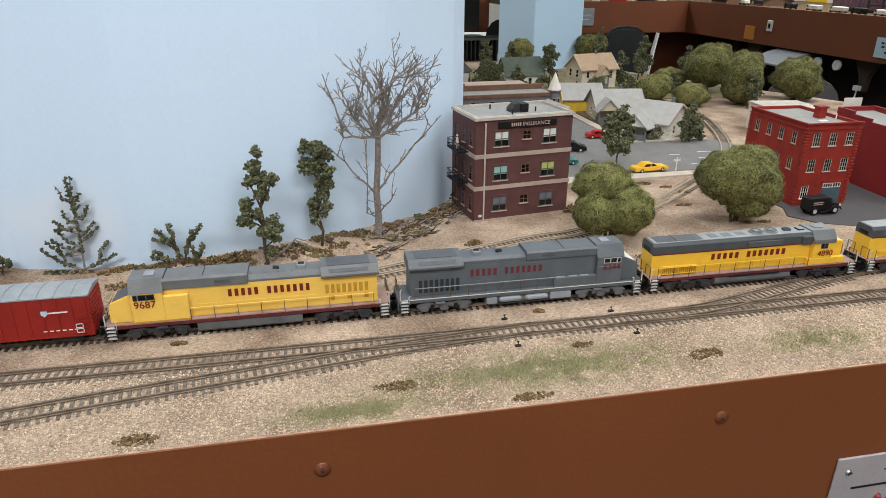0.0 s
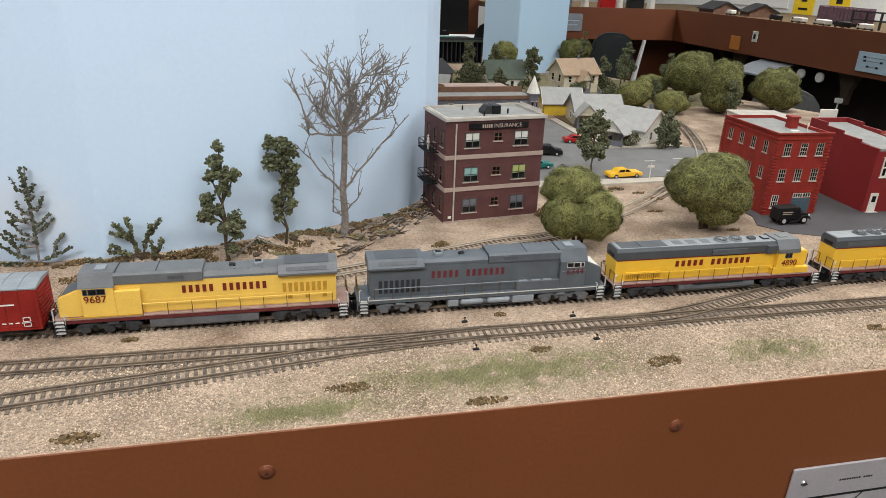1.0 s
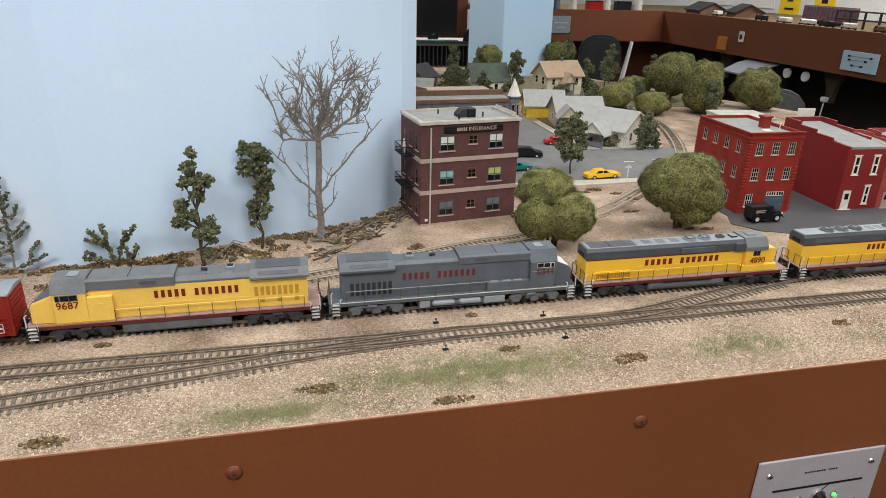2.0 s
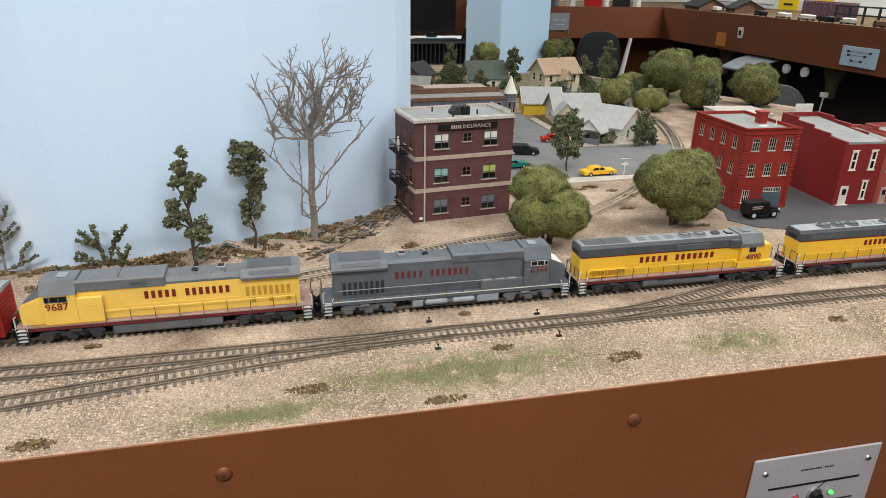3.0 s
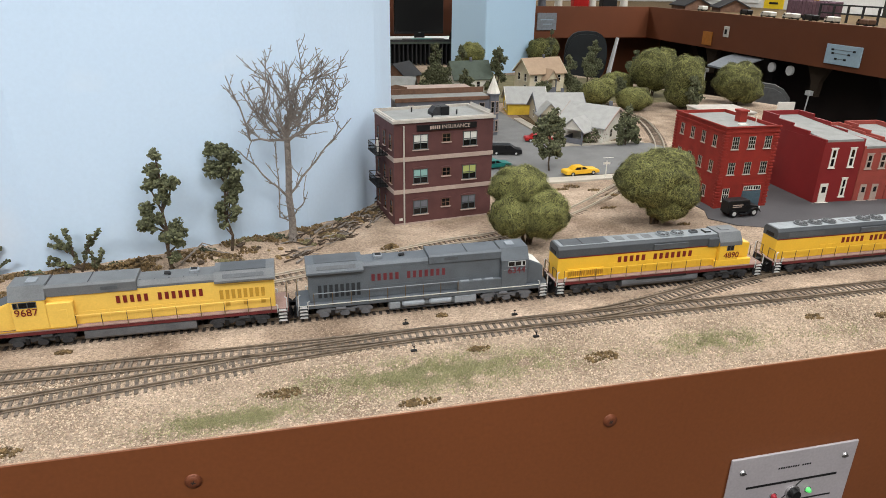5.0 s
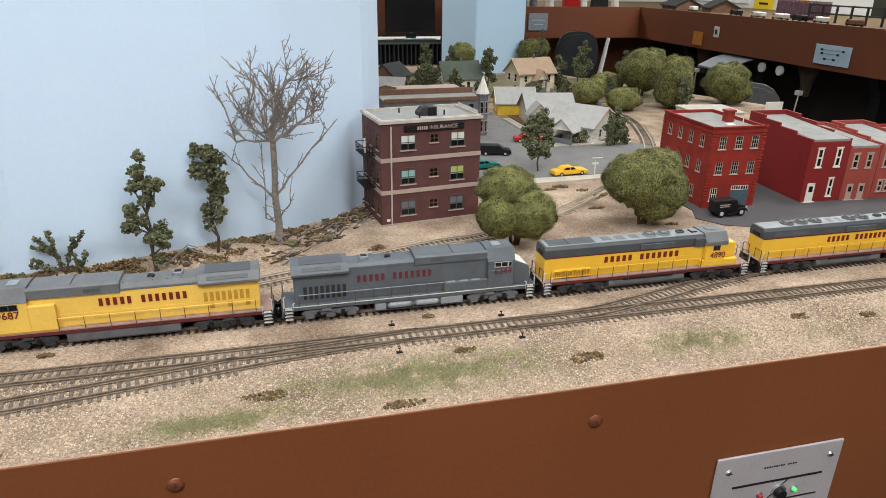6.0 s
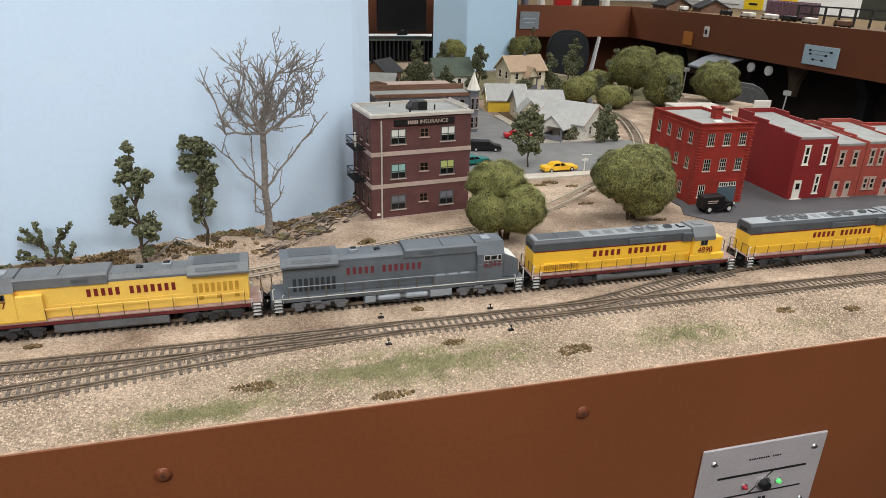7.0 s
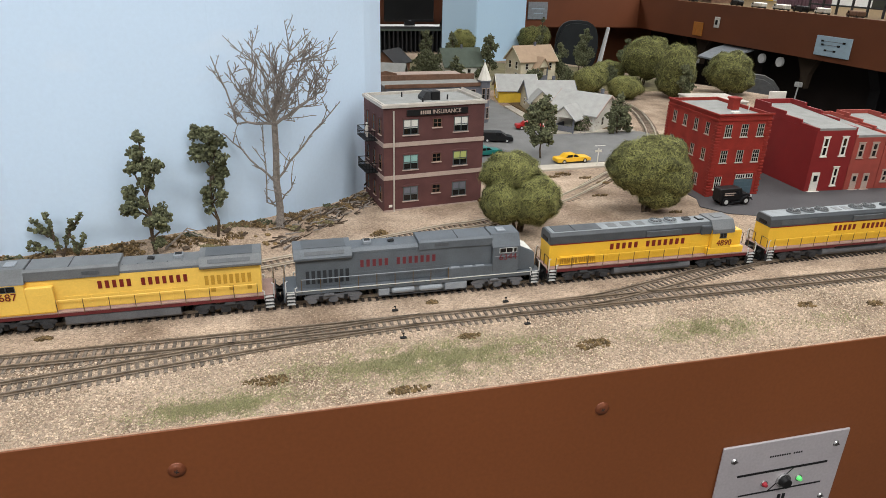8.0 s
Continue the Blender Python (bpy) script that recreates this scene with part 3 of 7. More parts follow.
def raise_bodies(parts, k, base=0.0152, sole=0.0127):
    """Sets the frame low over the bogies and gives the body its true height."""
    done = set()
    for o in parts:
        if o.name.startswith("car_number"):
            o.location.z = sole + (o.location.z - base) * k
            continue
        if o.name.startswith("wheel") or o.data.name in done:
            continue
        done.add(o.data.name)
        for v in o.data.vertices:
            v.co.z = sole + (v.co.z - base) * k if v.co.z > base else v.co.z * sole / base


def shell(half, z0, z1, zs, chamfer, x0, x1, bev=0.0):
    """A hood section across the track: upright to zs, then a chamfer up to the flat top z1."""
    bm = B()
    prism(bm, [(-half, z0), (-half, zs), (-half + chamfer, z1), (half - chamfer, z1), (half, zs), (half, z0)], x0, x1, "x")
    if bev:
        bmesh.ops.bevel(bm, geom=list(bm.edges), offset=bev, segments=1, affect="EDGES")
    return bm


def side_plate(x0, x1, s, y, z0, z1, t=0.0003):
    return box(B(), x0, x1, s * y - t, s * y + t, z0, z1)


def engine(x0, x1, front, kind, body, roof, sill, number, letters, label, tank=None, nose_white=False):
    """A model diesel engine between x0 and x1; front is +1 when its cab faces +x."""
    L = x1 - x0 - 0.012
    e = thing("locomotive", pose((x0 + x1) / 2, TRACK_A, RAILTOP - 0.0022, 0, 0, 0.0 if front > 0 else 180.0), label, "model locomotive", "model locomotives of the train")
    h = L / 2
    W = 0.0166                      # walkway height
    yellow = body is not M["hgrey"]
    part("frame", box(B(), -h, h, -0.0164, 0.0164, 0.0118, 0.0152, 0.0003), sill, e, "dark frame sill")
    part("walkway", box(B(), -h, h, -0.0169, 0.0169, 0.0153, W, 0.0002), M["walkway"] if yellow else sill, e, "worn walkway edge")
    if not yellow:
        for s in (-1, 1):
            part("sill_stripe", side_plate(-h + 0.001, h - 0.001, s, 0.0169, 0.0156, 0.0164, 0.0003), M["winpale"], e, "thin pale reflective stripe")
    for sx in (-1, 1):
        p = part("pilot", box(B(), sx * h - 0.0008, sx * h + 0.0008, -0.0150, 0.0150, 0.0048, 0.0164, 0.0003), M["black"] if yellow else sill, e)
        part("plough", prism(B(), [(sx * h, 0.0030), (sx * (h + 0.0035), 0.0026), (sx * (h + 0.0012), 0.0078), (sx * h, 0.0080)], -0.0130, 0.0130, "y"), M["black"], p)
    part("underframe", box(B(), -h + 0.004, h - 0.004, -0.0100, 0.0100, 0.0085, 0.0117), M["black"], e)
    if kind == "wide":
        ta, tb_ = -0.038, 0.049
        if yellow:
            tk = prism(B(), [(-0.0140, 0.0020), (-0.0162, 0.0044), (-0.0162, 0.0112), (0.0162, 0.0112), (0.0162, 0.0044), (0.0140, 0.0020)], ta - 0.006, tb_, "x")
            part("fuel_tank", tk, tank or M["tankgrey"], e, "long grey fuel tank")
        else:
            ft = part("fuel_tank", prism(B(), [(-0.0118, 0.0030), (-0.0130, 0.0050), (-0.0130, 0.0112), (0.0130, 0.0112), (0.0130, 0.0050), (0.0118, 0.0030)], ta, tb_, "x"), tank, e, "grey fuel tank")
            for s in (-1, 1):
                part("tank_skirt", box(B(), ta, tb_, s * 0.0152 - 0.0010, s * 0.0152 + 0.0010, 0.0026, 0.0040, 0.0003), M["under"], ft)
                part("tank_box", box(B(), ta, ta + 0.0105, s * 0.0148 - 0.0020, s * 0.0148 + 0.0020, 0.0042, 0.0108, 0.0004), tank, ft)
                part("tank_box", box(B(), tb_ - 0.022, tb_, s * 0.0148 - 0.0020, s * 0.0148 + 0.0020, 0.0042, 0.0112, 0.0004), tank, ft)
                for xx in (-0.0255, 0.0015):
                    bm = B()
                    limb(bm, [Vector((xx, s * 0.0150, 0.0078)), Vector((xx + 0.0016, s * 0.0150, 0.0078))], 0.0016, 0.0031, 12)
                    limb(bm, [Vector((xx + 0.0016, s * 0.0150, 0.0078)), Vector((xx + 0.0214, s * 0.0150, 0.0078))], 0.0031, 0.0031, 12)
                    limb(bm, [Vector((xx + 0.0214, s * 0.0150, 0.0078)), Vector((xx + 0.0230, s * 0.0150, 0.0078))], 0.0031, 0.0016, 12)
                    part("air_tank", bm, M["lgrey"], ft, "pale grey air reservoir")
    else:
        bm = B()
        prism(bm, [(-0.0120, 0.0022), (-0.0150, 0.0036), (-0.0162, 0.0062), (-0.0156, 0.0094), (-0.0140, 0.0112), (0.0140, 0.0112), (0.0156, 0.0094), (0.0162, 0.0062), (0.0150, 0.0036), (0.0120, 0.0022)], -0.046, 0.043, "x")
        ft = part("fuel_tank", bm, tank or M["tankgrey"], e, "long rounded grey fuel tank")
        for s in (-1, 1):
            part("air_pipe", tube(B(), (-0.030, s * 0.0160, 0.0118), (0.028, s * 0.0160, 0.0118), 0.0011, n=8), M["black"], ft)
    bog = M["under"] if yellow else M["tankgrey"]
    for s in (-1, 1):
        truck_sideframe(e, -h + 0.044, s, bog)
        truck_sideframe(e, h - 0.044, s, bog)
        for xx, d in ((-h + 0.0055, 1), (h - 0.0055, -1)):
            steps(e, xx, s, d)
    for sx in (-1, 1):
        coupler(e, sx * h, sx)
        for s in (-1, 1):
            er = B()
            limb(er, [Vector((sx * (h - 0.001), s * 0.0150, W)), Vector((sx * (h - 0.001), s * 0.0150, 0.0285)), Vector((sx * (h - 0.001), s * 0.0050, 0.0285)), Vector((sx * (h - 0.001), s * 0.0050, 0.0175))], 0.0005, 0.0005, 5)
            part("end_railing", er, M["stanchion"], e)
    if kind == "wide":
        hw, top = 0.0122, 0.0525
        cab0, cab1 = 0.0744, 0.1012
        rear, nose_end = -h + 0.0115, h - 0.0055
        split = 0.0462 if yellow else 0.0475
        part("hood", box(B(), rear, cab0, -hw, hw, W, split, 0.0004), body, e)
        part("hood_roof", shell(hw + 0.0002, split + 0.0001, top, split + 0.0022, 0.0030, rear + 0.050, 0.0010), roof, e)
        db = part("dynamic_brake_housing", shell(hw + 0.0014, split - 0.0008, top + 0.0030, top + 0.0012, 0.0022, 0.0012, cab0 - 0.0002, 0.0002), roof, e, "raised brake housing with side vents")
        for s in (-1, 1):
            part("vent_panel", side_plate(0.0165, 0.0300, s, hw + 0.0014, split + 0.0020, split + 0.0052, 0.0004), M["dgrey"], db)
        part("roof_seam", box(B(), 0.0395, 0.0401, -0.0112, 0.0112, top + 0.0028, top + 0.0034), M["under"], db)
        part("roof_seam", box(B(), 0.0725, 0.0731, -0.0112, 0.0112, top + 0.0028, top + 0.0034), M["under"], db)
        rd = B()
        prism(rd, [(-0.0128, 0.0440), (-0.0168, 0.0464), (-0.0168, 0.0482), (-0.0112, top + 0.0026), (0.0112, top + 0.0026), (0.0168, 0.0482), (0.0168, 0.0464), (0.0128, 0.0440)], rear - 0.0015, rear + 0.0512, "x")
        rad = part("radiator", rd, roof, e, "overhanging radiator wings")
        part("radiator_grille", box(B(), rear + 0.006, rear + 0.046, -0.0100, 0.0100, top + 0.0025, top + 0.0031), M["dgrey"], rad)
        for s in (-1, 1):
            gl = part("radiator_grille", box(B(), rear + 0.008, rear + 0.044, -0.0018, 0.0018, -0.0002, 0.0004), M["dgrey"], rad, m=pose(0, s * 0.0141, (top + 0.0026 + 0.0482) / 2, s * -51 if s > 0 else 51, 0, 0))
            for k in range(8):
                xx = rear + 0.0085 + k * 0.0052
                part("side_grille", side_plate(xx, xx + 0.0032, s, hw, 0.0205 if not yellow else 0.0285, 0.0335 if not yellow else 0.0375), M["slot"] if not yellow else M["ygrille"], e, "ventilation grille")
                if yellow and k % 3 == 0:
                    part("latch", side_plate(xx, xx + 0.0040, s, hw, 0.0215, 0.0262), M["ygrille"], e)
        st = part("exhaust_stack", box(B(), -0.0500, -0.0420, -0.0040, 0.0040, top - 0.0004, top + 0.0034, 0.0006), M["lgrey"], e)
        part("outlet", box(B(), -0.0488, -0.0432, -0.0026, 0.0026, top + 0.0032, top + 0.0037), M["black"], st)
        hb = B()
        for k in (-0.0015, 0, 0.0015):
            tube(hb, (-0.0250, k, top + 0.0012), (-0.0205, k, top + 0.0014), 0.0006, 0.0009, 6)
        box(hb, -0.0260, -0.0240, -0.0022, 0.0022, top - 0.0003, top + 0.0012)
        part("horn", hb, M["black"], e)
        for k in range(5):
            part("lifting_eye", box(B(), -0.050 + k * 0.012, -0.0490 + k * 0.012, 0.0085, 0.0092, top - 0.0002, top + 0.0008), M["dgrey"], e)
        cab = part("cab", shell(0.0164, W, 0.0552, 0.0450, 0.0062, cab0, cab1, 0.0004), body, e)
        cr = B()
        prism(cr, [(-0.0169, 0.0446), (-0.0106, top + 0.0038), (0.0106, top + 0.0038), (0.0169, 0.0446), (0.0163, 0.0443), (-0.0163, 0.0443)], cab0 - 0.0008, cab1 + 0.0008, "x")
        part("cab_roof", cr, roof, cab)
        part("air_conditioner", box(B(), cab0 + 0.007, cab0 + 0.016, -0.0050, 0.0050, top + 0.0036, top + 0.0050, 0.0005), M["lgrey"], cab)
        ns = B()
        prism(ns, [(cab1 - 0.0002, W), (cab1 - 0.0002, 0.0428), (cab1 + 0.0020, 0.0424), (nose_end - 0.0020, 0.0362), (nose_end, 0.0340), (nose_end + 0.0008, W)], -0.0132, 0.0132, "y")
        bmesh.ops.bevel(ns, geom=list(ns.edges), offset=0.0007, segments=2, affect="EDGES")
        nose = part("nose", ns, body, e)
        nt = B()
        prism(nt, [(cab1 + 0.0012, 0.0431), (cab1 + 0.0022, 0.0428), (nose_end - 0.0024, 0.0367), (nose_end - 0.0024, 0.0361), (cab1 + 0.0012, 0.0422)], -0.0112, 0.0112, "y")
        part("nose_top", nt, M["winpale"] if nose_white else M["dgrey"], nose)
        part("headlight", box(B(), nose_end + 0.0002, nose_end + 0.0014, -0.0035, 0.0035, 0.0290, 0.0315, 0.0004), M["steel"], nose)
        for s in (-1, 1):
            for xx, ww in ((cab0 + 0.0070, 0.0060), (cab0 + 0.0138, 0.0060), (cab0 + 0.0212, 0.0028)):
                wf = part("cab_window", grid_frame(B(), [xx - 0.0005, xx, xx + ww, xx + ww + 0.0005], [0.0382, 0.0387, 0.0432, 0.0437], s * 0.0166 - 0.0003, s * 0.0166 + 0.0003), M["steel"] if not yellow else M["dgrey"], cab, "thin framed cab window")
                part("pane", side_plate(xx, xx + ww, s, 0.0164, 0.0387, 0.0432, 0.0003), M["glass"], wf)
            part("windscreen", box(B(), -0.0002, 0.0003, -0.0050, 0.0050, -0.0030, 0.0030), M["glass"], cab, m=pose(cab1 + 0.0001, s * 0.0062, 0.0478))
            n = 10
            d0, d1 = rear + 0.054, (0.048 if yellow else 0.046)
            for k in range(n):
                xa = d0 + (d1 - d0) * k / n
                part("hood_door", side_plate(xa, xa + (d1 - d0) / n - 0.0006, s, hw, W + 0.0012, 0.0288, 0.00028), body, e)
            bx = part("equipment_box", box(B(), 0.0535 if yellow else 0.0300, cab0 - 0.0001, s * 0.0143 - 0.0021, s * 0.0143 + 0.0021, W, 0.0405 if yellow else 0.0262, 0.0004), body, e)
            if yellow:
                part("box_door", side_plate(0.0590, 0.0655, s, 0.0164, 0.0260, 0.0340), body, bx)
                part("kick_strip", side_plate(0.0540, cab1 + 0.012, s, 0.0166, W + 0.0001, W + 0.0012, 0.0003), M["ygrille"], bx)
            else:
                for xx in (0.033, 0.046, 0.058):
                    part("box_lid", box(B(), xx, xx + 0.0085, s * 0.0143 - 0.0016, s * 0.0143 + 0.0016, 0.0261, 0.0266), M["lgrey"], bx)
                part("seam", side_plate(cab0 + 0.002, cab1 - 0.001, s, 0.0165, 0.0346, 0.0350, 0.0002), M["lgrey"], cab)
            railing(e, rear + 0.004, 0.0530 if yellow else 0.0300, s * 0.0167, 9, M["lgrey"] if not yellow else body)
        lx0, lx1, num_x, num_z, ncy = -0.0545, 0.0200, (cab0 + cab1) / 2 + 0.002, 0.0338, 0.0166
        lz0, lz1, ty = 0.0338, 0.0408, hw
    else:
        hw, top = 0.0114, 0.0520
        cab0, cab1 = 0.0650, 0.0890
        rear, nose_end = -h + 0.0030, h - 0.0150
        split = 0.0402
        part("hood", box(B(), rear, cab0, -hw, hw, W, split, 0.0004), body, e)
        # overhead light painted in: darker grey on the sides, paler on the deck
        part("hood_roof", shell(hw + 0.0002, split + 0.0001, top, top - 0.0034, 0.0026, rear - 0.0003, cab0 - 0.0002, 0.0003), M["sidegrey"], e, "grey upper hood sides, darkened for side shade")
        part("roof_deck", box(B(), rear + 0.002, cab0 - 0.0006, -hw + 0.0022, hw - 0.0022, top - 0.0003, top + 0.0003, 0.0002), M["deckgrey"], e, "roof deck, its grey lightened for light from above")
        part("number_board", box(B(), rear - 0.0010, rear + 0.0002, -0.0060, 0.0060, 0.0420, 0.0460, 0.0003), M["black"], e)
        if kind == "tunnel":
            part("radiator_top", box(B(), rear + 0.006, rear + 0.057, -0.0078, 0.0078, top - 0.0002, top + 0.0008, 0.0003), M["dgrey"], e, "dark flat radiator cover")
            part("roof_seam", box(B(), rear + 0.027, rear + 0.0275, -0.0080, 0.0080, top + 0.0007, top + 0.0012), M["under"], e)
            for s in (-1, 1):
                iv = part("air_intake", grid_frame(B(), [rear + 0.0115 + q for q in (0, 0.0006, 0.0194, 0.0200, 0.0388, 0.0394)], [0.0180, 0.0186, 0.0262, 0.0268], s * (hw + 0.0008) - 0.0010, s * (hw + 0.0008) + 0.0010), body, e, "low yellow tunnel intake grille")
                for k in range(16):
                    xx = rear + 0.0127 + k * 0.00237
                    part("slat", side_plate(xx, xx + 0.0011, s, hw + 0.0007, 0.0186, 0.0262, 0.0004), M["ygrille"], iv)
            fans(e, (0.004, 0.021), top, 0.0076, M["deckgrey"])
            for xx in (-0.052, -0.036, -0.020):
                part("roof_hatch", box(B(), xx, xx + 0.010, -0.0050, 0.0050, top - 0.0002, top + 0.0006, 0.0003), roof, e)
        else:
            fans(e, (-0.083, -0.0645, -0.046), top, 0.0078, M["rgrey"])
            fans(e, (0.0005, 0.018), top, 0.0078, M["rgrey"])
            for xx in (-0.030, -0.018):
                part("roof_hatch", box(B(), xx, xx + 0.008, -0.0050, 0.0050, top - 0.0002, top + 0.0006, 0.0003), roof, e)
            for s in (-1, 1):
                part("radiator_grille", side_plate(rear + 0.014, rear + 0.060, s, hw + 0.0002, split + 0.0018, split + 0.0070), M["dgrey"], e)
        for s in (-1, 1):
            part("brake_grille", side_plate(-0.012, 0.028, s, hw + 0.0010, split + 0.0012, split + 0.0068, 0.0010), M["dgrey"], e, "dark side brake grille")
        st = part("exhaust_stack", box(B(), 0.036, 0.044, -0.0030, 0.0030, top - 0.0002, top + 0.0028, 0.0004), M["dgrey"], e)
        part("outlet", box(B(), 0.0372, 0.0428, -0.0020, 0.0020, top + 0.0027, top + 0.0031), M["black"], st)
        hb = B()
        box(hb, 0.0520, 0.0535, -0.0040, 0.0040, top - 0.0002, top + 0.0016)
        box(hb, 0.0535, 0.0590, -0.0040, -0.0028, top + 0.0006, top + 0.0016)
        part("horn", hb, M["black"], e)
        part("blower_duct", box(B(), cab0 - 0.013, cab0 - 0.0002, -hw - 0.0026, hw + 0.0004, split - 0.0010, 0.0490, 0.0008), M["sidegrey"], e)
        cab = part("cab", shell(0.0160, W, 0.0525, 0.0450, 0.0060, cab0, cab1, 0.0003), body, e)
        cr = B()
        prism(cr, [(-0.0167, 0.0405), (-0.0167, 0.0448), (-0.0102, 0.0538), (0.0102, 0.0538), (0.0167, 0.0448), (0.0167, 0.0405), (0.0161, 0.0405), (0.0161, 0.0443), (-0.0161, 0.0443), (-0.0161, 0.0405)], cab0 - 0.0012, cab1 + 0.0016, "x")
        crf = part("cab_roof", cr, roof, cab, "grey overhanging cab roof")
        part("roof_hatch", box(B(), cab0 + 0.006, cab0 + 0.016, -0.0045, 0.0045, 0.0537, 0.0546, 0.0003), roof, crf)
        ns = B()
        prism(ns, [(cab1 - 0.0002, W), (cab1 - 0.0002, 0.0400), (nose_end - 0.0010, 0.0396), (nose_end, 0.0384), (nose_end, W)], -0.0094, 0.0094, "y")
        bmesh.ops.bevel(ns, geom=list(ns.edges), offset=0.0006, segments=2, affect="EDGES")
        nose = part("nose", ns, body, e)
        part("headlight", box(B(), nose_end - 0.0002, nose_end + 0.0010, -0.0030, 0.0030, 0.0345, 0.0368, 0.0004), M["steel"], nose)
        for s in (-1, 1):
            wf = part("cab_window", grid_frame(B(), [cab0 + q for q in (0.0085, 0.0090, 0.0125, 0.0130, 0.0165, 0.0170)], [0.0345, 0.0350, 0.0400, 0.0405], s * 0.0161 - 0.0003, s * 0.0161 + 0.0003), M["dgrey"], cab, "framed cab side window")
            part("pane", side_plate(cab0 + 0.0088, cab0 + 0.0168, s, 0.0160, 0.0348, 0.0402), M["glass"], wf)
            part("windscreen", box(B(), cab1 - 0.0002, cab1 + 0.0003, s * 0.0060 - 0.0038, s * 0.0060 + 0.0038, 0.0415, 0.0465), M["glass"], cab)
            part("battery_box", box(B(), cab0 - 0.004, nose_end - 0.001, s * 0.0138 - 0.0024, s * 0.0138 + 0.0024, W, 0.0236, 0.0004), body, e)
            n = 13
            d0, d1 = -0.062, cab0 - 0.014
            for k in range(n):
                xa = d0 + (d1 - d0) * k / n
                part("hood_door", side_plate(xa, xa + (d1 - d0) / n - 0.0005, s, hw, W + 0.0010, 0.0300, 0.00028), body, e)
            part("stripe", side_plate(rear + 0.0006, cab0 - 0.0004, s, hw + 0.0001, split - 0.0007, split + 0.0002, 0.00025), letters, e)
            railing(e, rear + 0.006, cab0 - 0.004, s * 0.0167, 11, body)
        lx0, lx1 = (-0.052, 0.037) if kind == "tunnel" else (-0.034, 0.049)
        num_x, num_z, ncy = (cab0 + cab1) / 2 + 0.003, 0.0290, 0.0161
        lz0, lz1, ty = 0.0302, 0.0366, hw
    pitch = (lx1 - lx0) / 13
    for s, rz in ((-1, 0), (1, 180)):
        bm = B()
        for k in range(13):
            if k != 5:
                xa = (lx0 if s < 0 else -lx1) + k * pitch
                box(bm, xa + pitch * 0.06, xa + pitch * 0.60, -ty - 0.0005, -ty - 0.0001, lz0, lz1)
        part("lettering", bm, letters, e, "plain bars of red lettering", pose(0, 0, 0, 0, 0, rz))
        writing(number, 0.0092, letters, e, pose(num_x, s * (ncy + 0.0003), num_z, 90, 0, rz), 0.0002, name="road_number")
    return e


